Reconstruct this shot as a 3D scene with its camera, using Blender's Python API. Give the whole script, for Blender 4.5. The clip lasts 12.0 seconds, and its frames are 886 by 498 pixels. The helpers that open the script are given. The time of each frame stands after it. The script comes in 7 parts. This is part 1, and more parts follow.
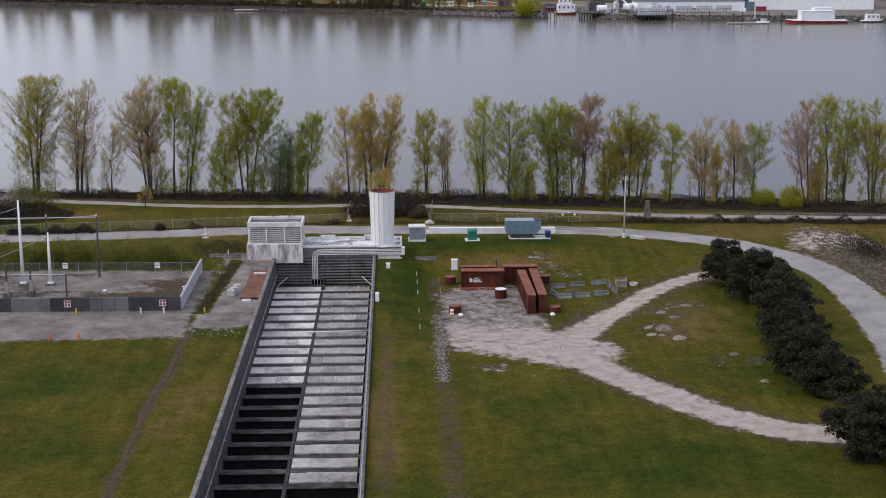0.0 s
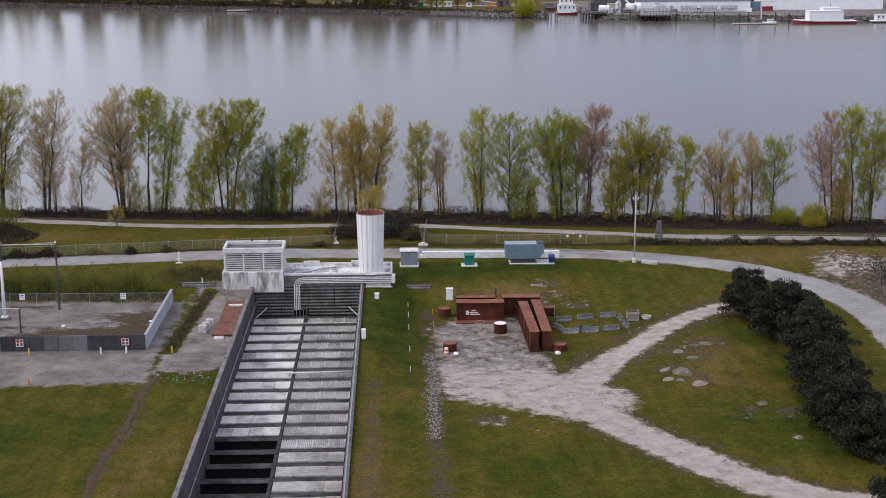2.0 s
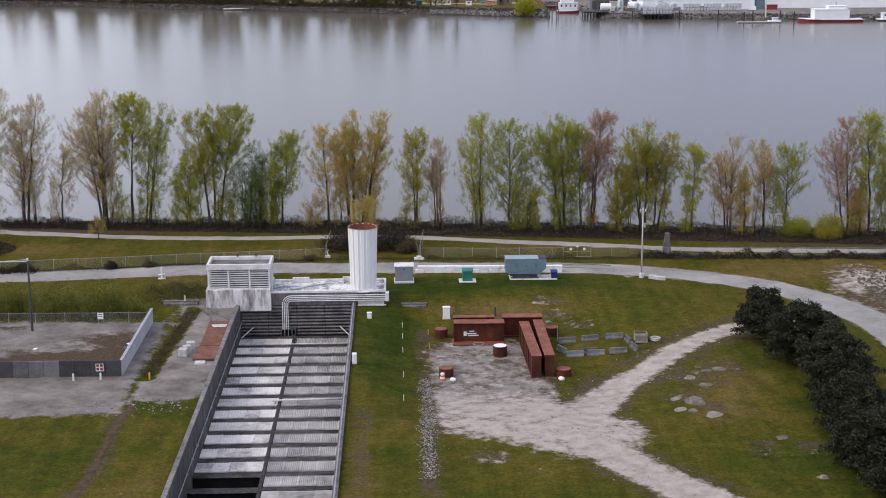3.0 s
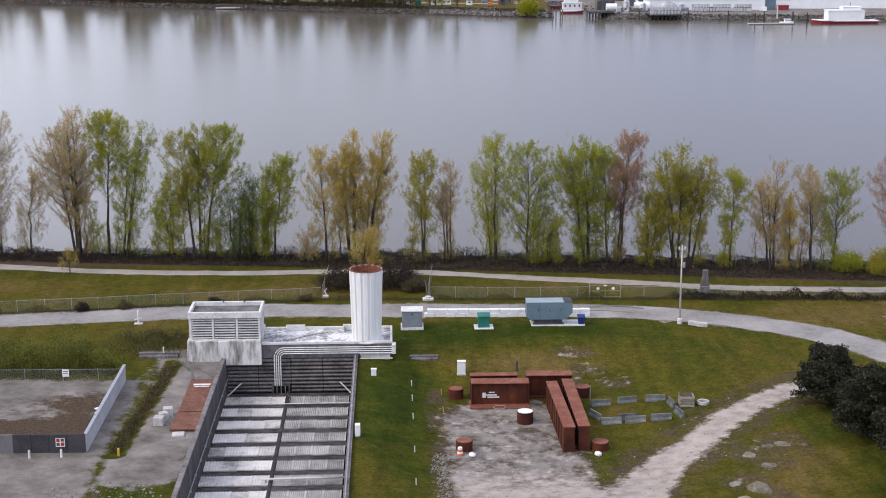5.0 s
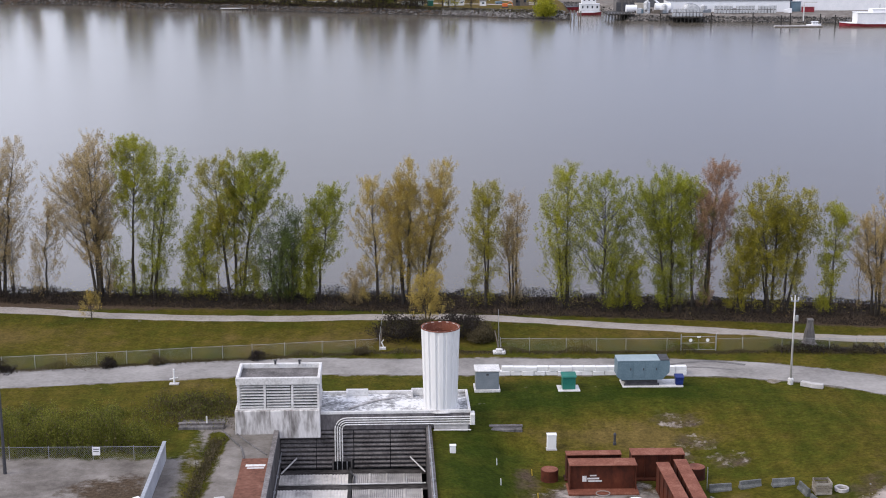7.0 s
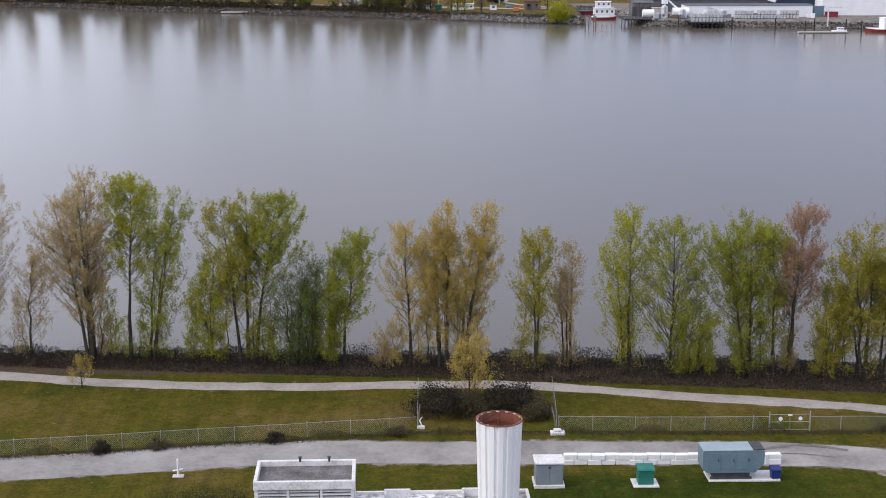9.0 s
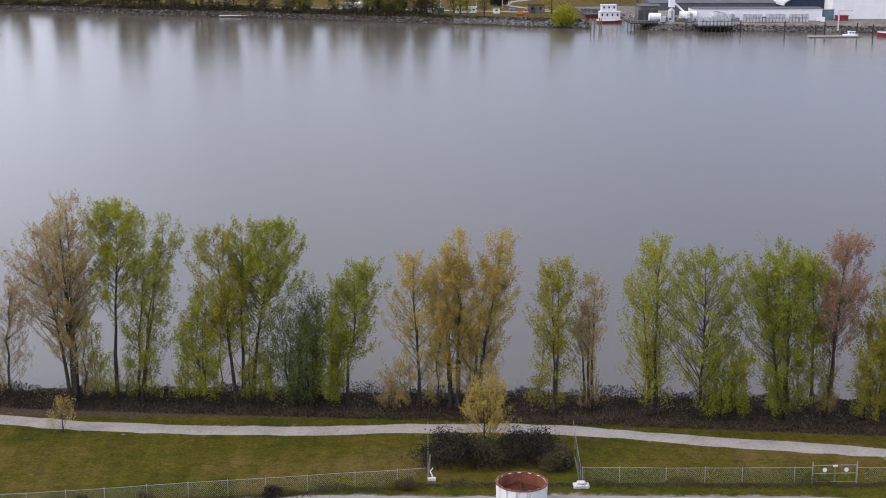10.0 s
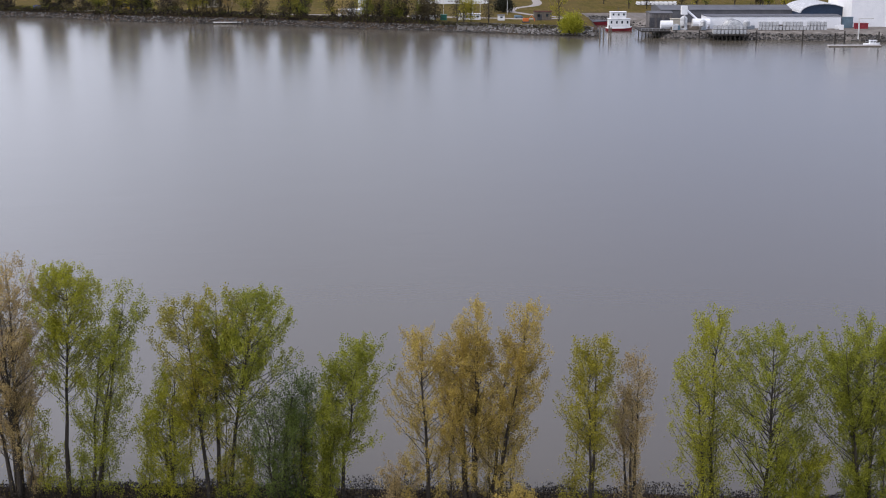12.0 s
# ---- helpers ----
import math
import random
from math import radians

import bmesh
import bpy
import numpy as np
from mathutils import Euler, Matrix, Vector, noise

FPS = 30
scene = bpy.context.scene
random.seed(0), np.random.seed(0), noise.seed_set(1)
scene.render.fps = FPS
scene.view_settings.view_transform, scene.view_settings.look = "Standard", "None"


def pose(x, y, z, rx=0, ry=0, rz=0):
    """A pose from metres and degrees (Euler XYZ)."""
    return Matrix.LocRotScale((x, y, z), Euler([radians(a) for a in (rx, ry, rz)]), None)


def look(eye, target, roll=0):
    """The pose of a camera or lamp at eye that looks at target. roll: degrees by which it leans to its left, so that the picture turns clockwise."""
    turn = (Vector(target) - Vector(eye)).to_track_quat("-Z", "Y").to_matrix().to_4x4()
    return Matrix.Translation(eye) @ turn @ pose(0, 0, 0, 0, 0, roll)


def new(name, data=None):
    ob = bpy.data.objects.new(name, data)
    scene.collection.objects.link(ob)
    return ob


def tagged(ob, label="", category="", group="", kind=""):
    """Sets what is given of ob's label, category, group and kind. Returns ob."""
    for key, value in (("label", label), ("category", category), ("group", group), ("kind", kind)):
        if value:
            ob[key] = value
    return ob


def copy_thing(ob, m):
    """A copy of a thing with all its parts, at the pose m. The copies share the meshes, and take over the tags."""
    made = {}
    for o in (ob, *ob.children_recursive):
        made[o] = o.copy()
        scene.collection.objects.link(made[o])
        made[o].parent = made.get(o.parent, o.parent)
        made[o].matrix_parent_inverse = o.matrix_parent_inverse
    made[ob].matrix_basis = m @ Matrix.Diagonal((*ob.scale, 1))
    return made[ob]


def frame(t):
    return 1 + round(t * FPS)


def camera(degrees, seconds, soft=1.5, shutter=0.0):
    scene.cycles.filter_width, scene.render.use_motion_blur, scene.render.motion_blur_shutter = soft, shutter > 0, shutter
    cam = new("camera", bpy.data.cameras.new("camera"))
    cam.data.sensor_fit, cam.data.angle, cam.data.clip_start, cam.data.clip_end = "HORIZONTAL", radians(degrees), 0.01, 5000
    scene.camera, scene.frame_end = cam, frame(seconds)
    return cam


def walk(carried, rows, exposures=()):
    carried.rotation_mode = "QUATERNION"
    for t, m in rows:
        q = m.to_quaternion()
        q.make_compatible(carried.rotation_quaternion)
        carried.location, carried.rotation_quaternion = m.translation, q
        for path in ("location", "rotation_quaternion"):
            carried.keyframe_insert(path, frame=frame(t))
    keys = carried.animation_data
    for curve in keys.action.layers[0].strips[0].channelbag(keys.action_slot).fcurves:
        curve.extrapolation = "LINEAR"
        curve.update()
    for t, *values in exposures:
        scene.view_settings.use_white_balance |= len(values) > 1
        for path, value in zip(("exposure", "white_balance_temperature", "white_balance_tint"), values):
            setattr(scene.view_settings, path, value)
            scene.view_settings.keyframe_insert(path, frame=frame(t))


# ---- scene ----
# camera: seconds, x, y, z, turn to the left, look up, lean to the right
cam = camera(33.0, 12.0, soft=1.0)
ROWS = [
    (0, 12.73, -256.36, 59.64, -1.82, -12.92, 0.18),
    (0.5, 13.01, -251.51, 59.57, -1.84, -12.94, 0.18),
    (1, 13.39, -245.94, 59.45, -1.85, -12.95, 0.17),
    (1.5, 13.82, -239.93, 59.35, -1.86, -12.97, 0.21),
    (2, 14.34, -233.65, 59.19, -1.85, -12.98, 0.25),
    (2.5, 14.86, -226.85, 59.03, -1.84, -13.03, 0.29),
    (3, 15.37, -220.41, 59.04, -1.84, -13.09, 0.29),
    (5, 13.66, -192.22, 59.20, -2.02, -13.24, 0.16),
    (5.5, 11.47, -185.52, 59.33, -2.09, -13.27, 0.13),
    (6, 8.74, -178.87, 59.42, -2.20, -13.32, 0.11),
    (6.5, 6.05, -172.15, 59.68, -2.25, -13.36, 0.08),
    (7, 3.92, -164.98, 59.80, -2.27, -13.38, 0.04),
    (9, -0.82, -135.09, 60.29, -2.36, -13.42, -0.04),
    (9.5, -1.32, -127.37, 60.32, -2.38, -13.40, -0.05),
    (10, -1.60, -120.02, 60.46, -2.38, -13.39, -0.03),
    (10.5, -1.85, -112.58, 60.58, -2.39, -13.38, -0.06),
    (11, -1.93, -104.90, 60.62, -2.38, -13.35, -0.06),
    (11.5, -1.88, -97.37, 60.68, -2.37, -13.34, -0.03),
    (12, -1.79, -90.07, 60.79, -2.38, -13.33, -0.08),
]
walk(cam, [(t, pose(x, y, z, 90 + pitch, lean, yaw)) for t, x, y, z, yaw, pitch, lean in ROWS], [(0.0, 0.02), (2.5, 0.18), (5.5, 0.4), (9.0, 0.35), (12.0, 0.25)])

# ---- daylight: a bright overcast sky and a very soft sun behind it ----
SUN_EL, SUN_ROT = radians(44), radians(250)
world = bpy.data.worlds.new("overcast")
scene.world = world
world.use_nodes = True
wn, wl = world.node_tree.nodes, world.node_tree.links
bg = wn["Background"]
sky = wn.new("ShaderNodeTexSky")
sky.sky_type, sky.sun_disc, sky.sun_elevation, sky.sun_rotation = "NISHITA", False, SUN_EL, SUN_ROT
sky.dust_density, sky.air_density = 1.6, 1.0
cloud = wn.new("ShaderNodeMix")
cloud.data_type = "RGBA"
cloud.inputs[0].default_value = 0.6
cloud.inputs[7].default_value = (7.65, 7.8, 9.6, 1)
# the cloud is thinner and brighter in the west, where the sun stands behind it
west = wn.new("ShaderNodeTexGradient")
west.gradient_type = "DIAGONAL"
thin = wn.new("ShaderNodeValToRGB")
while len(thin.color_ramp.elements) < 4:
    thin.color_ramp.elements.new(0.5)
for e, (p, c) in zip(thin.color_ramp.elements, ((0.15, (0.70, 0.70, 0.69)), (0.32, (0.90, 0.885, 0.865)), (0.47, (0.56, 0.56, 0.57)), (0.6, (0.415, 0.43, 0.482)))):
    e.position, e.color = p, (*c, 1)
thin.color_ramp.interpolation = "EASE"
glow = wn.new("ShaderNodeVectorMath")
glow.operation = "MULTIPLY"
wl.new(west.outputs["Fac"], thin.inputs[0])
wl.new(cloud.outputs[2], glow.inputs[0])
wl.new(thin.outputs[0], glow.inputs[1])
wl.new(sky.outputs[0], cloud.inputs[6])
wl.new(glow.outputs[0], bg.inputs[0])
bg.inputs[1].default_value = 0.2
sun = new("sun", bpy.data.lights.new("sun", "SUN"))
sun.data.energy, sun.data.angle, sun.data.color = 1.25, radians(25), (1.0, 0.9, 0.78)
sun.matrix_world = look((-72, -26, 75), (0, 0, 0))

# ---- building tools ----
class Shape:
    """Collects corners and faces of one mesh."""

    def __init__(self):
        self.v, self.f = [], []

    def add(self, verts, faces):
        n = len(self.v)
        self.v += [tuple(p) for p in verts]
        self.f += [tuple(n + i for i in face) for face in faces]
        return self

    def box(self, x0, x1, y0, y1, z0, z1, c=0.0, turn=None):
        """A box; c: its chamfer. turn: a matrix laid over it."""
        if c <= 0:
            p = [(x, y, z) for z in (z0, z1) for y in (y0, y1) for x in (x0, x1)]
            q = [(0, 2, 3, 1), (4, 5, 7, 6), (0, 1, 5, 4), (2, 6, 7, 3), (0, 4, 6, 2), (1, 3, 7, 5)]
        else:
            p, q = [], []
            for sz in (0, 1):
                for sy in (0, 1):
                    for sx in (0, 1):
                        o = Vector((x1 if sx else x0, y1 if sy else y0, z1 if sz else z0))
                        d = Vector((-c if sx else c, -c if sy else c, -c if sz else c))
                        p += [o + Vector((0, d.y, d.z)), o + Vector((d.x, 0, d.z)), o + Vector((d.x, d.y, 0))]
            k = lambda sx, sy, sz, a: 3 * (sx + 2 * sy + 4 * sz) + a
            q = [
                (k(0, 0, 0, 0), k(0, 0, 1, 0), k(0, 1, 1, 0), k(0, 1, 0, 0)), (k(1, 0, 0, 0), k(1, 1, 0, 0), k(1, 1, 1, 0), k(1, 0, 1, 0)),
                (k(0, 0, 0, 1), k(1, 0, 0, 1), k(1, 0, 1, 1), k(0, 0, 1, 1)), (k(0, 1, 0, 1), k(0, 1, 1, 1), k(1, 1, 1, 1), k(1, 1, 0, 1)),
                (k(0, 0, 0, 2), k(0, 1, 0, 2), k(1, 1, 0, 2), k(1, 0, 0, 2)), (k(0, 0, 1, 2), k(1, 0, 1, 2), k(1, 1, 1, 2), k(0, 1, 1, 2)),
            ]
            for s in (0, 1):
                for r in (0, 1):
                    q.append((k(0, s, r, 1), k(1, s, r, 1), k(1, s, r, 2), k(0, s, r, 2)))
                    q.append((k(s, 0, r, 0), k(s, 1, r, 0), k(s, 1, r, 2), k(s, 0, r, 2)))
                    q.append((k(s, r, 0, 0), k(s, r, 1, 0), k(s, r, 1, 1), k(s, r, 0, 1)))
            q += [tuple(3 * n + a for a in range(3)) for n in range(8)]
        if turn is not None:
            p = [turn @ Vector(a) for a in p]
        return self.add(p, q)

    def ring(self, sections, closed_ends=True):
        """A skin over sections, each a loop with the same number of points."""
        n, base = len(sections[0]), len(self.v)
        for s in sections:
            self.v += [tuple(p) for p in s]
        for i in range(len(sections) - 1):
            for j in range(n):
                a, b = base + i * n + j, base + i * n + (j + 1) % n
                self.f.append((a, b, b + n, a + n))
        if closed_ends:
            self.f.append(tuple(base + j for j in reversed(range(n))))
            self.f.append(tuple(base + (len(sections) - 1) * n + j for j in range(n)))
        return self

    def lathe(self, x, y, profile, n=24, caps=True):
        """profile: radius and height, from the bottom up."""
        return self.ring([[(x + r * math.cos(6.28318 * k / n), y + r * math.sin(6.28318 * k / n), z) for k in range(n)] for r, z in profile], caps)

    def tube(self, path, r, n=6, taper=1.0):
        """A round bar along a path."""
        path = [Vector(p) for p in path]
        rings = []
        for i, p in enumerate(path):
            d = (path[min(i + 1, len(path) - 1)] - path[max(i - 1, 0)]).normalized()
            a = d.orthogonal().normalized() if abs(d.z) > 0.9 else d.cross(Vector((0, 0, 1))).normalized()
            b = d.cross(a)
            rr = r * (1 + (taper - 1) * i / max(1, len(path) - 1))
            rings.append([p + rr * (a * math.cos(6.28318 * k / n) + b * math.sin(6.28318 * k / n)) for k in range(n)])
        return self.ring(rings)

    def sheet(self, us, vs, at):
        """A grid skin: at(u, v) gives the place."""
        base, m = len(self.v), len(vs)
        self.v += [tuple(at(u, v)) for u in us for v in vs]
        for i in range(len(us) - 1):
            for j in range(m - 1):
                a = base + i * m + j
                self.f.append((a, a + m, a + m + 1, a + 1))
        return self


def build(name, shape, material, smooth=False):
    me = bpy.data.meshes.new(name)
    me.from_pydata(shape.v, [], shape.f)
    me.materials.append(material)
    if smooth:
        me.polygons.foreach_set("use_smooth", [True] * len(me.polygons))
    me.validate()
    bm = bmesh.new()
    bm.from_mesh(me)
    if len(bm.faces) < 4000:
        bmesh.ops.recalc_face_normals(bm, faces=bm.faces)
        bm.to_mesh(me)
    bm.free()
    return new(name, me)


def thing(name, at, label, category, group="", turn=0.0, kind=""):
    ob = new(name)
    ob.empty_display_size = 0.3
    ob.matrix_basis = pose(*at, 0, 0, turn)
    return tagged(ob, label, category, group, kind)


def part(name, shape, material, parent, label="", smooth=False):
    ob = build(name, shape, material, smooth)
    ob.parent = parent
    return tagged(ob, label)


def piece(name, data, parent, m):
    ob = new(name, data)
    ob.parent = parent
    ob.matrix_basis = m
    return ob


def steps(a, b, d):
    n = max(1, int(math.ceil((b - a) / d - 1e-6)))
    return [a + (b - a) * i / n for i in range(n + 1)]


def smooth_line(points, d):
    """A rounded line through a few points, with a point about every d metres."""
    p = [Vector((*q, 0)) if len(q) == 2 else Vector(q) for q in points]
    out = []
    for i in range(len(p) - 1):
        a, b, c, e = p[max(i - 1, 0)], p[i], p[i + 1], p[min(i + 2, len(p) - 1)]
        n = max(1, int((c - b).length / d))
        for k in range(n):
            t = k / n
            out.append(0.5 * (2 * b + (c - a) * t + (2 * a - 5 * b + 4 * c - e) * t * t + (3 * b - a - 3 * c + e) * t**3))
    return out + [p[-1]]

# ---- materials ----
def material(name, stops, scale=1.0, rough=0.8, metal=0.0, bump=0.0, detail=6.0, fine=(8.0, 0.35), island=0.0, objects=0.0, stretch=(1, 1, 1), specular=0.3):
    """Colour from a coarse noise through the stops, broken up by a finer noise; a bump from both."""
    m = bpy.data.materials.new(name)
    m.use_nodes = True
    n, l = m.node_tree.nodes, m.node_tree.links
    b = n["Principled BSDF"]
    co = n.new("ShaderNodeNewGeometry")
    mp = n.new("ShaderNodeMapping")
    mp.inputs["Scale"].default_value = stretch
    l.new(co.outputs["Position"], mp.inputs[0])
    a = n.new("ShaderNodeTexNoise")
    a.inputs["Scale"].default_value, a.inputs["Detail"].default_value, a.inputs["Roughness"].default_value = scale, detail, 0.62
    f = n.new("ShaderNodeTexNoise")
    f.inputs["Scale"].default_value, f.inputs["Detail"].default_value = scale * fine[0], 4.0
    l.new(mp.outputs[0], a.inputs["Vector"])
    l.new(mp.outputs[0], f.inputs["Vector"])
    mix = n.new("ShaderNodeMix")
    mix.data_type = "FLOAT"
    mix.inputs[0].default_value = fine[1]
    l.new(a.outputs["Fac"], mix.inputs[2])
    l.new(f.outputs["Fac"], mix.inputs[3])
    last = mix.outputs[0]
    if island or objects:
        r = n.new("ShaderNodeNewGeometry") if island else n.new("ShaderNodeObjectInfo")
        j = n.new("ShaderNodeMath")
        j.operation, j.inputs[1].default_value, j.use_clamp = "MULTIPLY_ADD", island or objects, False
        k = n.new("ShaderNodeMath")
        k.operation, k.inputs[1].default_value = "SUBTRACT", 0.5
        l.new(r.outputs["Random Per Island" if island else "Random"], k.inputs[0])
        l.new(k.outputs[0], j.inputs[0])
        l.new(last, j.inputs[2])
        last = j.outputs[0]
    ramp = n.new("ShaderNodeValToRGB")
    el = ramp.color_ramp.elements
    while len(el) < len(stops):
        el.new(0.5)
    for e, (p, c) in zip(el, stops):
        e.position, e.color = p, (*c, 1)
    l.new(last, ramp.inputs[0])
    l.new(ramp.outputs[0], b.inputs["Base Color"])
    b.inputs["Roughness"].default_value, b.inputs["Metallic"].default_value = rough, metal
    b.inputs["Specular IOR Level"].default_value = specular
    if bump:
        u = n.new("ShaderNodeBump")
        u.inputs["Strength"].default_value, u.inputs["Distance"].default_value = 0.8, bump
        l.new(mix.outputs[0], u.inputs["Height"])
        l.new(u.outputs[0], b.inputs["Normal"])
    return m


def two(a, b, lo=0.35, hi=0.65):
    return [(lo, a), (hi, b)]


CONCRETE = material("concrete", [(0.28, (0.18, 0.165, 0.158)), (0.45, (0.42, 0.4, 0.39)), (0.65, (0.6, 0.58, 0.565))], 0.5, 0.85, bump=0.02, stretch=(1, 1, 0.6), fine=(5, 0.3))
CONCRETE_DARK = material("stained_concrete", [(0.3, (0.045, 0.041, 0.039)), (0.5, (0.13, 0.121, 0.118)), (0.72, (0.27, 0.255, 0.25))], 0.5, 0.9, bump=0.02, stretch=(1, 1, 0.25))
CONCRETE_PALE = material("pale_concrete", [(0.28, (0.36, 0.345, 0.335)), (0.47, (0.62, 0.61, 0.595)), (0.7, (0.8, 0.79, 0.775))], 0.6, 0.8, bump=0.01)
ROOF_DECK = material("roof_deck", [(0.35, (0.12, 0.12, 0.12)), (0.48, (0.36, 0.36, 0.36)), (0.56, (0.72, 0.72, 0.72))], 0.3, 0.8, bump=0.01)
HOUSE_WALL = material("streaked_render", [(0.3, (0.12, 0.108, 0.1)), (0.44, (0.36, 0.34, 0.325)), (0.55, (0.62, 0.6, 0.585)), (0.7, (0.78, 0.765, 0.75))], 0.7, 0.85, bump=0.01, fine=(4, 0.3), stretch=(1, 1, 0.22))
RIB_GREY = material("dark_rib", [(0.3, (0.06, 0.052, 0.05)), (0.5, (0.17, 0.155, 0.15)), (0.7, (0.3, 0.28, 0.275))], 0.5, 0.9, bump=0.02)
FASCIA = material("dark_fascia", [(0.3, (0.07, 0.062, 0.062)), (0.5, (0.14, 0.128, 0.13)), (0.7, (0.24, 0.225, 0.225))], 0.35, 0.9, bump=0.01, stretch=(1, 1, 0.4))
# near-black standing in for shade: beam webs, openings, core behind the louvres
BLACK = material("black_shade", two((0.006, 0.006, 0.006), (0.018, 0.018, 0.018)), 0.5, 0.95)
# near-black concrete: grime on the centre beam, painted shade on floor and end wall
GRIME_SHADE = material("grimy_shaded_concrete", [(0.3, (0.012, 0.012, 0.012)), (0.5, (0.035, 0.034, 0.034)), (0.7, (0.085, 0.082, 0.08))], 0.6, 0.9, bump=0.02)
WHITE_PAINT = material("white_paint", [(0.22, (0.5, 0.48, 0.46)), (0.36, (0.76, 0.76, 0.755)), (0.7, (0.84, 0.84, 0.84))], 0.9, 0.5, bump=0.004, stretch=(1, 1, 0.15))
GREY_STEEL = material("galvanised_steel", two((0.3, 0.31, 0.33), (0.5, 0.51, 0.53)), 2.0, 0.45, 0.6)
DARK_STEEL = material("dark_steel", two((0.05, 0.05, 0.055), (0.1, 0.1, 0.11)), 2.0, 0.6, 0.3)
RUST = material("rust", [(0.3, (0.017, 0.006, 0.004)), (0.45, (0.052, 0.013, 0.006)), (0.6, (0.1, 0.025, 0.011)), (0.8, (0.17, 0.055, 0.026))], 0.42, 0.85, bump=0.01, fine=(6, 0.25), stretch=(1, 1, 0.6))
RUST_TOP = material("rust_primer", [(0.3, (0.11, 0.036, 0.02)), (0.5, (0.2, 0.07, 0.042)), (0.7, (0.3, 0.14, 0.095))], 0.7, 0.8, bump=0.005)
BLUE_GREY = material("blue_grey_enamel", two((0.11, 0.17, 0.21), (0.16, 0.23, 0.275)), 0.7, 0.45)
PALE_BLUE = material("pale_blue_roof", two((0.25, 0.32, 0.35), (0.33, 0.4, 0.43)), 0.7, 0.5)
CABINET_GREY = material("cabinet_grey", two((0.19, 0.22, 0.25), (0.25, 0.28, 0.31)), 1.0, 0.5)
GREEN_ENAMEL = material("green_enamel", two((0.015, 0.13, 0.1), (0.03, 0.19, 0.145)), 1.2, 0.45)
BLUE_PLASTIC = material("blue_plastic", two((0.012, 0.025, 0.13), (0.025, 0.045, 0.2)), 2.0, 0.45)
YELLOW = material("yellow_paint", two((0.5, 0.34, 0.03), (0.6, 0.42, 0.06)), 2.0, 0.6)
RED_PAINT = material("red_paint", two((0.3, 0.02, 0.02), (0.42, 0.04, 0.035)), 1.0, 0.55)
ORANGE = material("orange_plastic", two((0.55, 0.12, 0.03), (0.7, 0.2, 0.05)), 2.0, 0.5)
WOOD = material("weathered_wood", two((0.09, 0.075, 0.06), (0.2, 0.17, 0.14)), 1.5, 0.85, bump=0.01, stretch=(1, 1, 0.2))
BARK = material("bark", [(0.35, (0.024, 0.02, 0.016)), (0.6, (0.055, 0.046, 0.037)), (0.75, (0.1, 0.088, 0.072))], 1.8, 0.9, bump=0.02, stretch=(1, 1, 0.3))
BARK_PALE = material("pale_bark", [(0.35, (0.1, 0.085, 0.07)), (0.6, (0.2, 0.175, 0.15)), (0.75, (0.3, 0.27, 0.235))], 1.8, 0.9, bump=0.02, stretch=(1, 1, 0.3))
STONE = material("pale_stone", [(0.32, (0.075, 0.064, 0.046)), (0.5, (0.165, 0.142, 0.11)), (0.7, (0.29, 0.258, 0.212))], 1.3, 0.9, bump=0.03, objects=0.3)
GRAVEL_ROAD = material("gravel_road", [(0.34, (0.175, 0.164, 0.154)), (0.5, (0.265, 0.25, 0.236)), (0.66, (0.345, 0.327, 0.31))], 0.16, 0.95, bump=0.02, fine=(12, 0.25))
PATH_GRAVEL = material("path_gravel", [(0.3, (0.2, 0.178, 0.158)), (0.5, (0.315, 0.285, 0.26)), (0.72, (0.41, 0.375, 0.35))], 0.3, 0.95, bump=0.02, fine=(10, 0.45))


def leaves(name, a, b, glow=0.35):
    """Leaf: light passes through it in part."""
    m = bpy.data.materials.new(name)
    m.use_nodes = True
    n, l = m.node_tree.nodes, m.node_tree.links
    p, out = n["Principled BSDF"], n["Material Output"]
    geo = n.new("ShaderNodeNewGeometry")
    no = n.new("ShaderNodeTexNoise")
    no.inputs["Scale"].default_value = 0.35
    l.new(geo.outputs["Position"], no.inputs["Vector"])
    ad = n.new("ShaderNodeMix")
    ad.data_type = "FLOAT"
    ad.inputs[0].default_value = 0.62
    l.new(geo.outputs["Random Per Island"], ad.inputs[2])
    l.new(no.outputs["Fac"], ad.inputs[3])
    r = n.new("ShaderNodeValToRGB")
    r.color_ramp.elements[0].position, r.color_ramp.elements[0].color = 0.26, (*a, 1)
    r.color_ramp.elements[1].position, r.color_ramp.elements[1].color = 0.74, (*b, 1)
    l.new(ad.outputs[0], r.inputs[0])
    l.new(r.outputs[0], p.inputs["Base Color"])
    p.inputs["Roughness"].default_value = 0.6
    p.inputs["Specular IOR Level"].default_value = 0.2
    t = n.new("ShaderNodeBsdfTranslucent")
    l.new(r.outputs[0], t.inputs[0])
    s = n.new("ShaderNodeMixShader")
    s.inputs[0].default_value = glow
    l.new(p.outputs[0], s.inputs[1])
    l.new(t.outputs[0], s.inputs[2])
    l.new(s.outputs[0], out.inputs[0])
    return m


